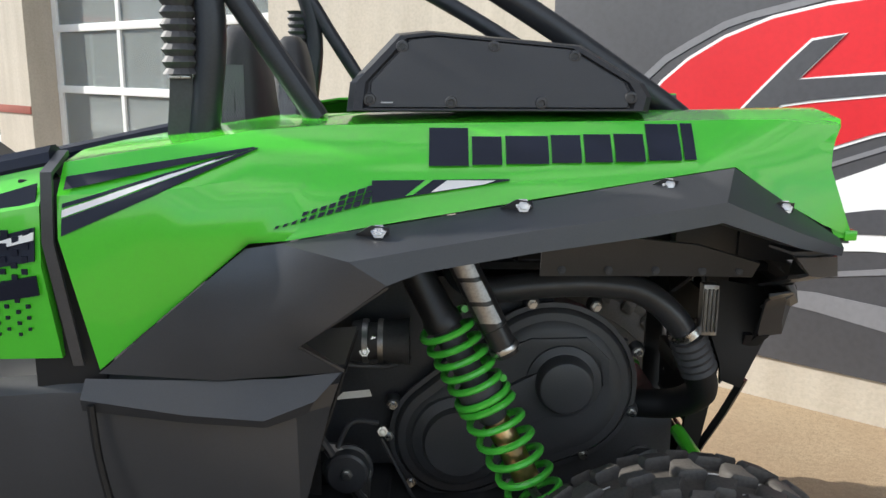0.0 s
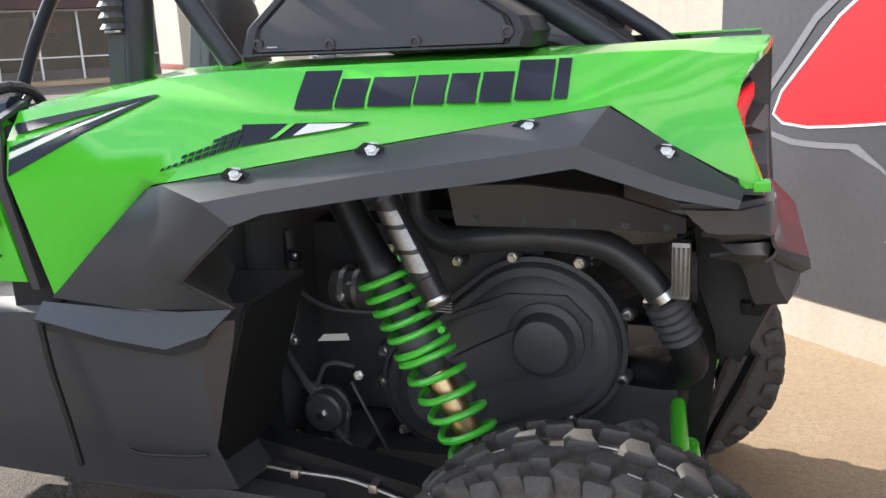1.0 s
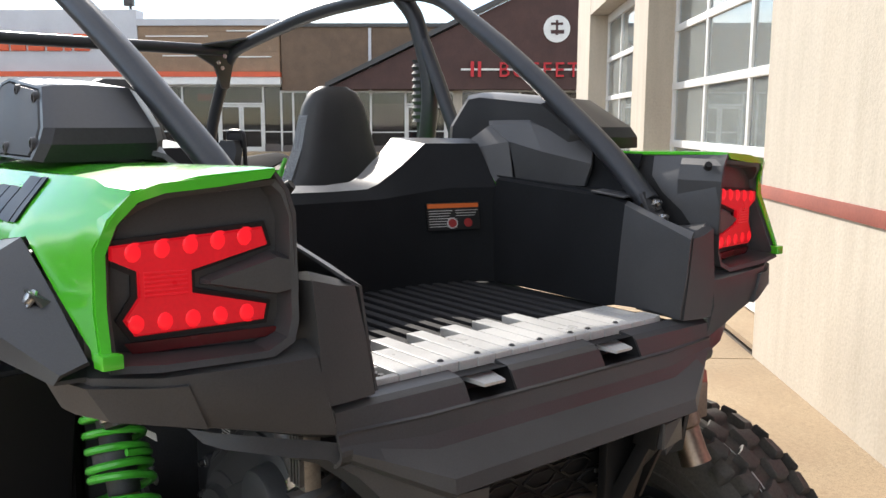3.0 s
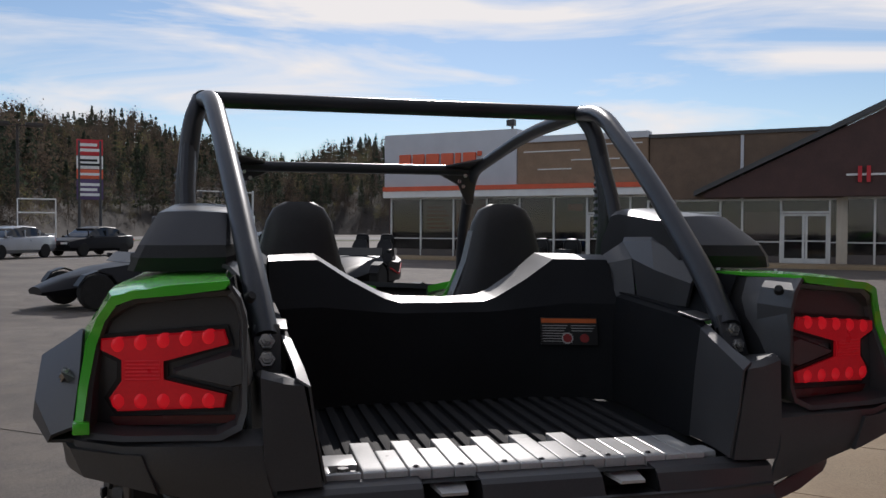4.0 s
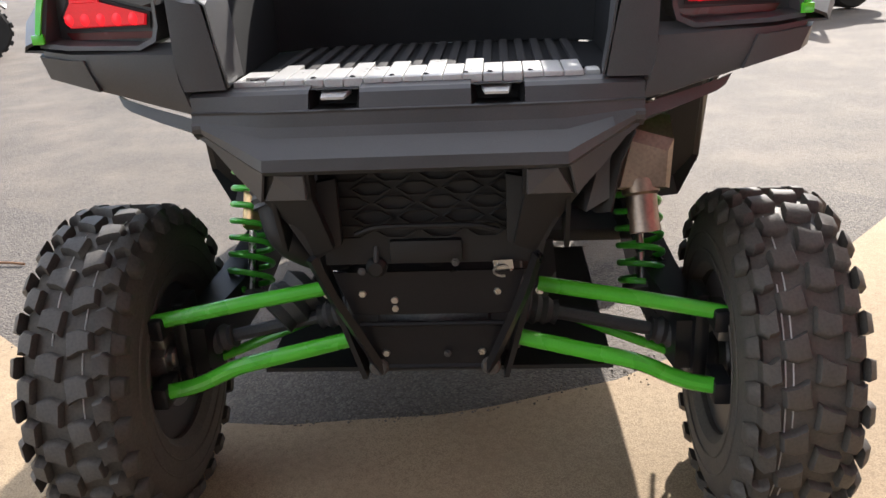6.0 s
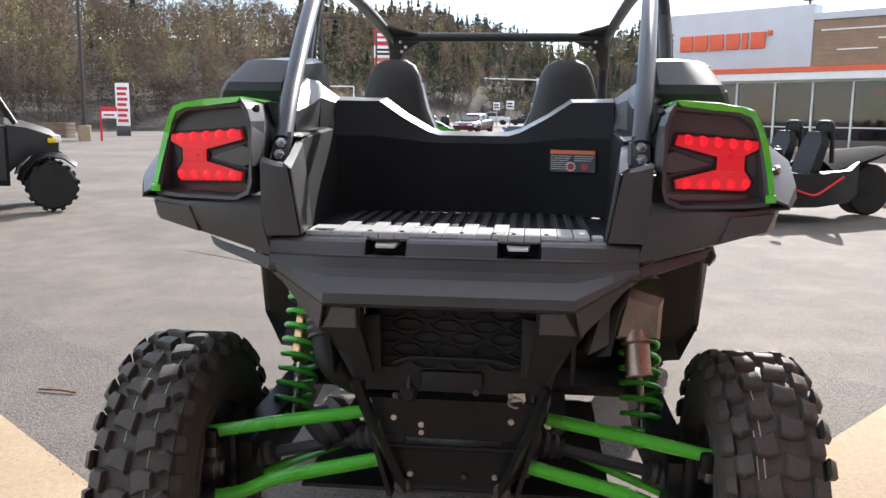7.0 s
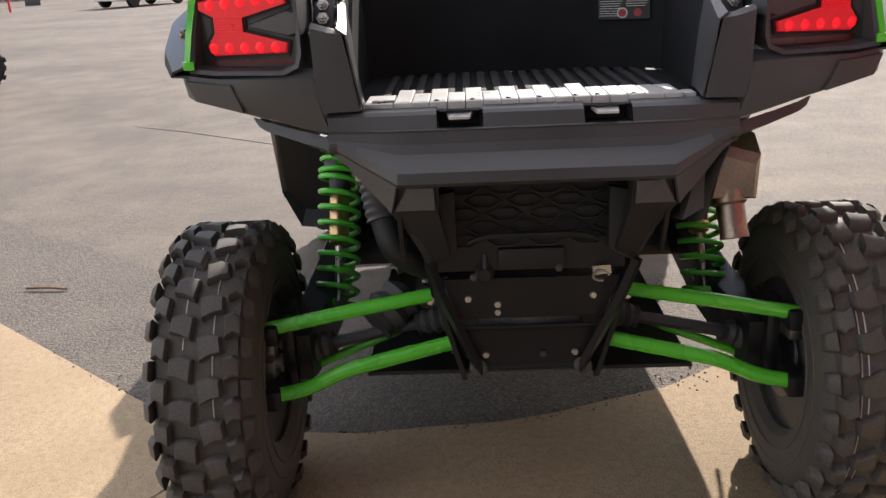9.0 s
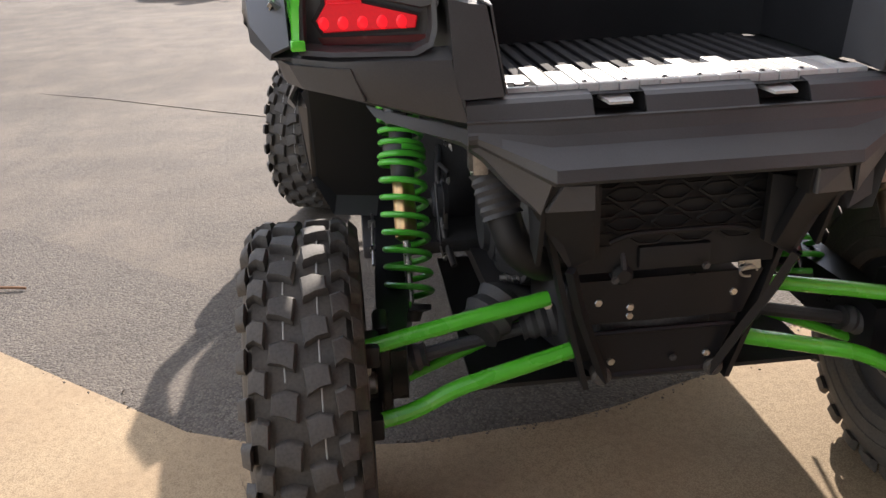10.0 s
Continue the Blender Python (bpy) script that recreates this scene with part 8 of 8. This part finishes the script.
def build_sedan(paint, label, at):
    c = thing("car", label, "car", "cars parked on the lot", at)
    L = [(-2.22, 0.70, 0.42, 0.66), (-2.14, 0.82, 0.30, 0.78), (-1.5, 0.89, 0.24, 0.90), (-0.6, 0.90, 0.24, 0.97), (0.6, 0.90, 0.24, 1.00), (1.5, 0.89, 0.24, 1.04), (2.05, 0.86, 0.30, 1.03), (2.16, 0.78, 0.42, 0.98)]
    bm = B()
    loft(bm, [section(x, [(w * 0.85, z0), (w, z0 + 0.15), (w, (z0 + z1) / 2), (w * 0.95, z1 - 0.05), (w * 0.86, z1)]) for x, w, z0, z1 in L])
    body = part("body", bm, paint, c, "", 40)
    bm = B()
    C = [(-1.05, 0.74, 0.94, 0.96), (-0.30, 0.66, 0.96, 1.40), (0.25, 0.64, 0.97, 1.47), (0.95, 0.64, 0.99, 1.43), (1.70, 0.72, 1.01, 1.04)]
    loft(bm, [section(x, [(w + 0.1, z0), (w + 0.02, (z0 + z1) / 2), (w - 0.05, z1)]) for x, w, z0, z1 in C])
    part("glazing", bm, "car_glass", c, "dark car glazing", 40)
    bm = B()
    loft(bm, [section(x, [(w + 0.015, z - 0.03), (w - 0.04, z + 0.015)]) for x, w, z in ((-0.42, 0.62, 1.37), (0.25, 0.63, 1.48), (1.05, 0.62, 1.43))])
    part("roof", bm, paint, c, "", 40)
    for s in (-1, 1):
        for x in (-1.35, 1.35):
            simple_wheel("wheel", c, (x, s * 0.81, 0.33), 0.33, 0.21)
        bm = B()
        box(bm, 2.2, 2.33, s * 0.45 - 0.2, s * 0.45 + 0.2, 0.74, 0.86, 0.02)
        part("tail_light", bm, "lamp_red", c)
        bm = B()
        box(bm, -2.28, -2.12, s * 0.52 - 0.18, s * 0.52 + 0.18, 0.60, 0.70, 0.02)
        part("headlight", bm, "decal_white", c)
        for x0, x1 in ((-0.9, -0.86), (0.22, 0.28), (1.15, 1.2)):
            bm = B()
            box(bm, x0, x1, s * 0.70 - 0.04, s * 0.70 + 0.02, 0.93, 1.30, 0.01)
            part("pillar", bm, paint, c)
    for y in (0.86, -1.02):
        part("mirror", box(B(), -0.95, -0.8, y, y + 0.16, 0.92, 1.02, 0.02), paint, c)
    return c


def build_pickup(paint, label, at):
    c = thing("pickup_truck", label, "truck", "cars parked on the lot", at)
    bm = B()
    loft(bm, [section(x, [(w * 0.9, z0), (w, z0 + 0.2), (w, z1 - 0.08), (w * 0.92, z1)]) for x, w, z0, z1 in ((-2.9, 0.85, 0.55, 1.05), (-2.7, 0.98, 0.5, 1.15), (-1.2, 1.0, 0.48, 1.22), (0.8, 1.0, 0.48, 1.22), (2.75, 1.0, 0.5, 1.24), (2.85, 0.95, 0.6, 1.22))])
    part("body", bm, paint, c, "", 40)
    bm = B()
    loft(bm, [section(x, [(w + 0.1, 1.2), (w, 1.55), (w - 0.06, z1)]) for x, w, z1 in ((-1.35, 0.80, 1.24), (-0.75, 0.74, 1.84), (0.6, 0.74, 1.86), (0.85, 0.80, 1.24))])
    part("glazing", bm, "car_glass", c, "", 40)
    bm = B()
    loft(bm, [section(x, [(w, z - 0.04), (w - 0.06, z + 0.02)]) for x, w, z in ((-0.85, 0.72, 1.83), (0.0, 0.73, 1.88), (0.68, 0.72, 1.83))])
    part("roof", bm, paint, c, "", 40)
    bm = B()
    box(bm, 0.95, 2.75, -0.85, 0.85, 1.225, 1.235)
    part("bed_floor", bm, "matte_black", c)
    for s in (-1, 1):
        for x in (-1.9, 1.75):
            simple_wheel("wheel", c, (x, s * 0.86, 0.40), 0.40, 0.26)
    return c


def build_trike(paint, label, at):
    """Open three-wheeled roadster: low nose, two seats with hoops, one rear wheel."""
    c = thing("roadster", label, "three-wheeler", "roadsters parked on the lot", at)
    bm = B()
    loft(bm, [section(x, [(w * 0.8, z0), (w, (z0 + z1) / 2), (w * 0.75, z1), (w * 0.3, z1 + 0.03)]) for x, w, z0, z1 in ((-1.9, 0.35, 0.26, 0.36), (-1.5, 0.52, 0.22, 0.52), (-0.9, 0.60, 0.2, 0.70), (-0.3, 0.72, 0.2, 0.78))])
    part("nose", bm, paint, c, "", 35)
    bm = B()
    loft(bm, [section(x, [(w, z0), (w, z1)]) for x, w, z0, z1 in ((-0.3, 0.74, 0.2, 0.66), (0.3, 0.78, 0.2, 0.62), (0.9, 0.62, 0.24, 0.66), (1.2, 0.40, 0.32, 0.76))])
    part("tub", bm, "car_black", c, "", 30)
    bm = B()
    loft(bm, [section(x, [(w * 0.6, z0), (w, z0 * 0.6 + z1 * 0.4), (w * 0.22, z1)]) for x, w, z0, z1 in ((0.72, 0.52, 0.50, 0.86), (1.3, 0.36, 0.66, 0.92), (1.80, 0.20, 0.82, 0.96), (1.92, 0.14, 0.88, 0.94))])
    part("tail", bm, "tread_black" if paint == "car_black" else paint, c, "", 35)
    for s in (-1, 1):
        simple_wheel("front_wheel", c, (-1.15, s * 0.80, 0.31), 0.31, 0.22)
        bm = B()
        sheet(bm, [[(-1.15 + 0.38 * math.cos(a), s * 0.70, 0.31 + 0.38 * math.sin(a)) for a in (0.3, 0.9, 1.57, 2.2, 2.8)], [(-1.15 + 0.38 * math.cos(a), s * 0.92, 0.31 + 0.38 * math.sin(a)) for a in (0.3, 0.9, 1.57, 2.2, 2.8)]], 0.02)
        part("mudguard", bm, paint, c)
        bm = B()
        loft(bm, [[(0.28, s * 0.33 - 0.20, 0.4), (0.28, s * 0.33 + 0.20, 0.4), (0.42, s * 0.33 + 0.2, 0.4), (0.42, s * 0.33 - 0.2, 0.4)], [(0.42, s * 0.33 - 0.21, 0.85), (0.42, s * 0.33 + 0.21, 0.85), (0.56, s * 0.33 + 0.2, 0.85), (0.56, s * 0.33 - 0.2, 0.85)], [(0.49, s * 0.33 - 0.20, 1.02), (0.49, s * 0.33 + 0.20, 1.02), (0.62, s * 0.33 + 0.18, 1.02), (0.62, s * 0.33 - 0.18, 1.02)], [(0.52, s * 0.33 - 0.13, 1.16), (0.52, s * 0.33 + 0.13, 1.16), (0.63, s * 0.33 + 0.12, 1.16), (0.63, s * 0.33 - 0.12, 1.16)]])
        part("seat", bm, "car_black", c, "", 35)
        bm = B()
        tube(bm, rounded([(0.70, s * 0.33 - 0.15, 0.75), (0.68, s * 0.33 - 0.15, 1.28), (0.68, s * 0.33 + 0.15, 1.28), (0.70, s * 0.33 + 0.15, 0.75)], 0.08), 0.03, 8)
        box(bm, 0.66, 0.70, s * 0.33 - 0.14, s * 0.33 + 0.14, 1.05, 1.28, 0.01)
        part("roll_hoop", bm, "car_black", c)
        bm = B()
        tube(bm, rounded([(-0.25, s * 0.77, 0.50), (0.25, s * 0.80, 0.34), (0.75, s * 0.68, 0.58)], 0.1), 0.018, 6)
        part("side_trim", bm, "sign_red", c)
        bm = B()
        box(bm, -0.32, -0.25, s * 0.74 - 0.06, s * 0.74 + 0.06, 0.86, 0.95, 0.02)
        part("mirror", bm, paint, c)
    simple_wheel("rear_wheel", c, (1.60, 0, 0.36), 0.36, 0.30)
    bm = B()
    loft(bm, [[(1.0, -0.20, 0.34), (1.0, 0.20, 0.34), (1.0, 0.20, 0.44), (1.0, -0.20, 0.44)], [(1.60, -0.20, 0.33), (1.60, 0.20, 0.33), (1.60, 0.20, 0.39), (1.60, -0.20, 0.39)]])
    part("swing_arm", bm, paint, c)
    bm = B()
    sheet(bm, [[(-0.42, y, 0.80) for y in (-0.6, -0.3, 0, 0.3, 0.6)], [(-0.25, y * 0.92, 0.98) for y in (-0.6, -0.3, 0, 0.3, 0.6)]], 0.008)
    part("wind_screen", bm, "car_glass", c)
    bm = B()
    tube(bm, [(-0.05 + 0.03 * math.cos(a), -0.33 + 0.17 * math.sin(a), 0.80 + 0.16 * math.cos(a)) for a in [k * math.pi / 8 for k in range(17)]], 0.014, 6)
    part("steering_wheel", bm, "car_black", c)
    return c


def build_work_utv(at):
    """Cabbed utility vehicle: box nose, doors, roof on four posts."""
    c = thing("work_utility_vehicle", "dark grey work utility vehicle with cab doors and lug tyres", "vehicle", at=at)
    bm = B()
    loft(bm, [section(x, [(w * 0.9, z0), (w, z0 + 0.15), (w, z1 - 0.08), (w * 0.86, z1)]) for x, w, z0, z1 in ((-1.24, 0.46, 0.74, 0.98), (-1.14, 0.52, 0.72, 1.08), (-0.85, 0.58, 0.72, 1.18), (-0.6, 0.72, 0.5, 1.22))])
    part("hood", bm, "grey_paint", c, "", 30)
    bm = B()
    loft(bm, [section(x, [(w, 0.35), (w, z1)]) for x, w, z1 in ((-0.62, 0.74, 1.12), (0.3, 0.76, 1.10), (1.0, 0.76, 1.05))])
    part("cab", bm, "car_black", c, "", 30)
    bm = B()
    loft(bm, [section(x, [(0.74, 0.75), (0.76, 1.10)]) for x in (1.0, 1.95)])
    part("cargo_box", bm, "car_black", c, "", 30)
    bm = B()
    loft(bm, [section(x, [(w, z), (w * 0.9, z + 0.07)]) for x, w, z in ((-0.3, 0.62, 1.90), (0.2, 0.66, 1.93), (0.85, 0.64, 1.91))])
    part("roof", bm, "car_black", c)
    for s in (-1, 1):
        for pts in ([(-0.72, s * 0.70, 1.15), (-0.30, s * 0.63, 1.92)], [(0.85, s * 0.70, 1.05), (0.80, s * 0.63, 1.92)]):
            part("cab_post", tube(B(), pts, 0.035, 8), "car_black", c)
        bm = B()
        box(bm, -0.55, 0.75, s * 0.765 - 0.012, s * 0.765 + 0.012, 0.45, 1.08, 0.01)
        part("door", bm, "car_black", c)
        bm = B()
        box(bm, -1.27, -1.12, s * 0.40 - 0.10, s * 0.40 + 0.10, 0.90, 1.00, 0.02)
        part("headlight", bm, "decal_white", c)
        bm = B()
        box(bm, -1.20, -1.10, s * 0.54 - 0.03, s * 0.54 + 0.03, 0.90, 0.96, 0.01)
        part("side_marker", bm, "marker_yellow", c, "yellow side marker")
        bm = B()
        arc = [0.15, 0.55, 1.0, 1.5, 2.0, 2.45]
        sheet(bm, [[(-1.12 + 0.43 * math.cos(a), s * 0.52, 0.36 + 0.43 * math.sin(a)) for a in arc], [(-1.12 + 0.42 * math.cos(a), s * 0.70, 0.36 + 0.42 * math.sin(a)) for a in arc], [(-1.12 + 0.38 * math.cos(a), s * 0.79, 0.35 + 0.38 * math.sin(a)) for a in arc]], 0.02)
        part("mudguard", bm, "car_black", c, "", 40)
        bm = B()
        box(bm, -0.58, -0.50, s * 0.772 - 0.012, s * 0.772 + 0.012, 0.42, 1.10, 0.008)
        box(bm, -0.20, 0.10, s * 0.782 - 0.008, s * 0.782 + 0.008, 0.86, 0.90, 0.006)
        part("door_trim", bm, "grey_paint", c)
        part("coil", coil(B(), (-1.02, s * 0.40, 0.95), (-1.10, s * 0.52, 0.45), 0.05, 0.010, 7, 6, 12), "grey_paint", c)
        for zz in (0.30, 0.42):
            part("suspension_arm", tube(B(), [(-1.0, s * 0.20, zz + 0.08), (-1.12, s * 0.58, zz)], 0.02, 6), "car_black", c)
        for x in (-1.12, 1.05):
            wh = simple_wheel("wheel", c, (x, s * 0.66, 0.33), 0.31, 0.24, rim="car_black")
            for k in range(18):
                a = 2 * math.pi * k / 18
                bm = B()
                m = Matrix.Translation((x, s * 0.66, 0.33)) @ pose(0, 0, 0, 0, math.degrees(a), 0)
                box(bm, -0.03, 0.03, -0.12 if k % 2 else 0.0, 0.0 if k % 2 else 0.12, 0.30, 0.335, 0.004, m)
                part("lug", bm, "far_rubber", wh)
    bm = B()
    sheet(bm, [[(-0.70, y, 1.17) for y in (-0.62, 0, 0.62)], [(-0.33, y * 0.95, 1.88) for y in (-0.62, 0, 0.62)]], 0.008)
    part("windshield", bm, "shop_glass", c).visible_shadow = False
    return c


def build_lamp_pole(x, y, h, turn, extra=False):
    c = thing("street_lamp", "dark brown parking lot lamp pole with two box heads", "street lamp", "lot lamps", pose(x, y, 0, 0, 0, turn))
    part("pole", tube(B(), [(0, 0, 0), (0, 0, h)], [0.10, 0.075], 10), "pole_brown", c)
    part("base", lathe(B(), (0, 0, -0.02), (0, 0, 0.7), [(0, 0.28), (0.95, 0.28), (1, 0.25)], 16), "concrete", c)
    for s in (-1, 1):
        part("arm", tube(B(), [(0, 0, h - 0.1), (0, s * 0.5, h - 0.05)], 0.035, 6), "pole_brown", c)
        bm = B()
        box(bm, -0.25, 0.25, s * 0.85 - 0.45, s * 0.85 + 0.45, h - 0.14, h + 0.08, 0.03)
        part("lamp_head", bm, "pole_brown", c)


def panel_sign(name, label, x, y, turn, panels, posts, group=""):
    """Panels: (width, z0, z1, material, bars); posts: (y, height)."""
    c = thing(name, label, "sign", group, pose(x, y, 0, 0, 0, turn))
    for py, h, r, m in posts:
        part("post", tube(B(), [(0, py, -0.05), (0, py, h)], r, 8), m, c)
    for w, z0, z1, m, bars in panels:
        bm = B()
        box(bm, -0.08, 0.08, -w / 2, w / 2, z0, z1, 0.01)
        p = part("panel", bm, m, c)
        n, bmat = bars
        for i in range(n):
            hgt = (z1 - z0) / (n + 1)
            bm = B()
            box(bm, 0.08, 0.09, -w * 0.38, w * (0.38 - 0.1 * (i % 2)), z0 + hgt * (i + 0.7), z0 + hgt * (i + 1.25))
            part("text_bar", bm, bmat, p)
    return c


M.update({
    "far_rubber": material("far_rubber", (0.020, 0.019, 0.018), 0.8, var=0.2, scale=9, fine=60, bump=0.1, spec=0.3),
    "car_white": material("car_white", (0.72, 0.72, 0.71), 0.25, var=0.03, scale=2, fine=20, bump=0, coat=0.6),
    "tread_black": material("tread_black", (0.010, 0.010, 0.012), 0.85, var=0.1, scale=2, fine=20, bump=0, spec=0.1),
    "car_black": material("car_black", (0.008, 0.008, 0.010), 0.4, var=0.05, scale=2, fine=20, bump=0, spec=0.25),
    "car_red": material("car_red", (0.10, 0.012, 0.02), 0.25, var=0.05, scale=2, fine=20, bump=0, coat=0.6),
    "car_blue": material("car_blue", (0.02, 0.09, 0.38), 0.25, var=0.05, scale=2, fine=20, bump=0, coat=0.6),
    "car_silver": material("car_silver", (0.45, 0.46, 0.48), 0.3, 0.5, var=0.05, scale=2, fine=20, bump=0, coat=0.6),
    "car_slate": material("car_slate", (0.10, 0.13, 0.19), 0.25, 0.3, var=0.05, scale=2, fine=20, bump=0, coat=0.7),
    "grey_paint": material("grey_paint", (0.035, 0.035, 0.036), 0.45, var=0.06, scale=3, fine=40, bump=0.02, spec=0.3),
    "car_glass": material("car_glass", (0.012, 0.014, 0.015), 0.08, var=0.1, scale=1, fine=10, bump=0),
    "marker_yellow": plain("marker_yellow", (0.75, 0.52, 0.02), 0.3),
    "pole_brown": material("pole_brown", (0.03, 0.022, 0.018), 0.5, var=0.1, scale=2, fine=20, bump=0),
    "twig_dry": material("twig_dry", (0.20, 0.10, 0.05), 0.8, var=0.2, scale=20, fine=100, bump=0.1),
    "sign_purple": material("sign_purple", (0.09, 0.05, 0.14), 0.5, var=0.1, scale=2, fine=20, bump=0),
})


def parked(x, y, hx, hy):
    """A pose at (x, y) whose nose (-x of the thing) points along (hx, hy)."""
    return pose(x, y, 0, 0, 0, math.degrees(math.atan2(-hy, -hx)))


build_sedan("car_white", "white four-door sedan parked on the lot", parked(-37.0, -13.9, 0.90, -0.42))
build_sedan("car_silver", "white sedan with its tail lights towards the shops", parked(-41.2, -10.6, 0.86, -0.50))
build_sedan("car_black", "black hatchback parked behind a white sedan", parked(-45.0, -7.6, 0.80, -0.6))
build_sedan("car_red", "dark red car standing at the lot's exit", parked(-62.0, -3.5, 0.95, -0.3))
build_pickup("car_white", "white utility pickup truck waiting on the road", parked(-127.0, -4.7, 0.1, 1.0))
build_pickup("car_silver", "silver pickup truck on the road", parked(-124.0, 9.4, 0.1, -1.0))
build_sedan("car_silver", "small grey car on the road", parked(-122.0, 4.6, 0.1, -1.0))
build_sedan("car_black", "black car on the road beyond the lot", parked(-123.0, 0.4, 0.1, -1.0))
build_trike("car_black", "black three-wheeled roadster with red side trim", parked(-9.82, 3.39, 0.315, -0.95))
build_trike("car_black", "black three-wheeled roadster parked on the lot", parked(-15.5, -2.2, 0.5, -0.87))
build_trike("car_blue", "bright blue three-wheeled roadster parked on the lot", parked(-26.5, 0.2, 0.6, -0.8))
build_trike("car_black", "black three-wheeled roadster with a white nose stripe", parked(-19.0, 2.6, 0.85, -0.5))
build_work_utv(parked(-8.72, -7.40, -0.55, 0.83))
build_lamp_pole(-35.4, -19.85, 6.5, 28)
build_lamp_pole(-49.2, -12.0, 7.1, 15)
panel_sign("pylon_sign", "slim white pylon sign with red lettering bars", -43.7, -22.0, 24, [(0.72, 0.55, 2.9, "decal_white", (7, "sign_red")), (0.74, 0.0, 0.5, "satin_black", (0, "sign_red"))], [])
panel_sign("exit_sign", "small red and white direction sign on a post", -35.9, -18.9, 26, [(0.72, 1.35, 1.55, "sign_red", (0, "sign_red")), (0.62, 1.02, 1.34, "decal_white", (1, "sign_red"))], [(-0.36, 1.55, 0.05, "sign_red")])
panel_sign("plaza_sign", "tall plaza sign with stacked red, white and purple panels", -72.5, -11.9, 8, [(2.0, 7.3, 8.6, "sign_red", (2, "decal_white")), (2.0, 6.2, 7.25, "decal_white", (2, "car_black")), (2.0, 5.4, 6.15, "sign_orange", (1, "decal_white")), (2.0, 3.7, 5.35, "sign_purple", (3, "decal_white"))], [(-0.8, 8.5, 0.12, "satin_black"), (0.8, 8.5, 0.12, "satin_black")])
panel_sign("frame_sign", "pale empty sign frame on two legs", -49.0, -11.0, 15, [(1.9, 2.95, 3.02, "decal_white", (0, "decal_white")), (1.9, 2.2, 2.27, "decal_white", (0, "decal_white")), (1.9, 1.0, 1.08, "decal_white", (0, "decal_white"))], [(-0.95, 3.0, 0.035, "decal_white"), (0.95, 3.0, 0.035, "decal_white")])
for x, y in ((-100.0, -3.0), (-101.0, 1.5), (-88.0, -1.2)):
    panel_sign("road_sign", "small white road sign on a post", x, y, 0, [(0.8, 2.0, 2.9, "decal_white", (2, "car_black"))], [(0.0, 2.9, 0.05, "alloy")], "road signs")
mast = thing("traffic_mast", "grey traffic signal mast over the road", "traffic light", at=pose(-128, 2.2, 0))
part("pole", tube(B(), [(0, 0, 0), (0, 0, 7.0)], 0.14, 8), "alu_frame", mast)
part("arm", tube(B(), [(0, 0, 6.7), (0, -8.0, 6.9)], 0.09, 8), "alu_frame", mast)
for y in (-7.4, -4.6):
    bm = B()
    box(bm, -0.15, 0.15, y - 0.16, y + 0.16, 5.9, 6.9, 0.02)
    part("signal_head", bm, "satin_black", mast)
# far road with a grass verge
for y0, y1, x0, x1, mat, nm, lb in ((-80, 60, -140, -108, "road", "road", "grey road beyond the lot"), (-30, 40, -106, -96, "grass", "verge", "strip of dull green grass")):
    bm = B()
    prism(bm, [(x0, y0, -0.01), (x1, y0, -0.01), (x1, y1, -0.01), (x0, y1, -0.01)], (0, 0, 0.02))
    structure(nm, bm, mat, lb, nm)
# planter at the lamp's foot and a fallen twig
pl = thing("planter", "wooden planter with dry stalks at the lamp's foot", "planter", at=pose(-35.2, -20.9, 0))
bm = B()
for k in range(4):
    box(bm, -0.4, 0.4, -0.5, 0.5, 0.12 + k * 0.18, 0.27 + k * 0.18, 0.01)
part("boards", bm, "brown_siding", pl)
bm = B()
random.seed(3)
for k in range(40):
    a, b = random.uniform(-0.4, 0.4), random.uniform(-0.5, 0.5)
    tube(bm, [(a, b, 0.7), (a + random.uniform(-0.2, 0.2), b + random.uniform(-0.2, 0.2), 0.7 + random.uniform(0.2, 0.6))], 0.012, 4)
part("stalks", bm, "twig_brown", pl)
bm = B()
tube(bm, rounded([(-1.84, -2.20, -0.043), (-1.835, -2.10, -0.040), (-1.82, -2.00, -0.045)], 0.04, 3), 0.006, 6)
tagged(part("twig", bm, "twig_dry", None), "dry brown twig lying on the asphalt", "twig")

# seam that wanders over the lot
bm = B()
random.seed(8)
seam = [(-6.6, -3.90), (-5.83, -2.67), (-5.03, -1.62), (-4.3, -0.6), (-3.6, 0.5)]
for (x0, y0), (x1, y1) in zip(seam, seam[1:]):
    d = Vector((x1 - x0, y1 - y0, 0))
    side = Vector((-d.y, d.x, 0)).normalized() * 0.0022
    for q in range(6):
        p0, p1 = Vector((x0, y0, -0.062)) + d * (q / 6) + side * random.uniform(-0.8, 0.8), Vector((x0, y0, -0.062)) + d * ((q + 1) / 6)
        prism(bm, [p0 - side, p1 - side, p1 + side, p0 + side], (0, 0, 0.005))
structure("asphalt_seam", bm, "asphalt_dark", "dark seam in the asphalt", "ground")
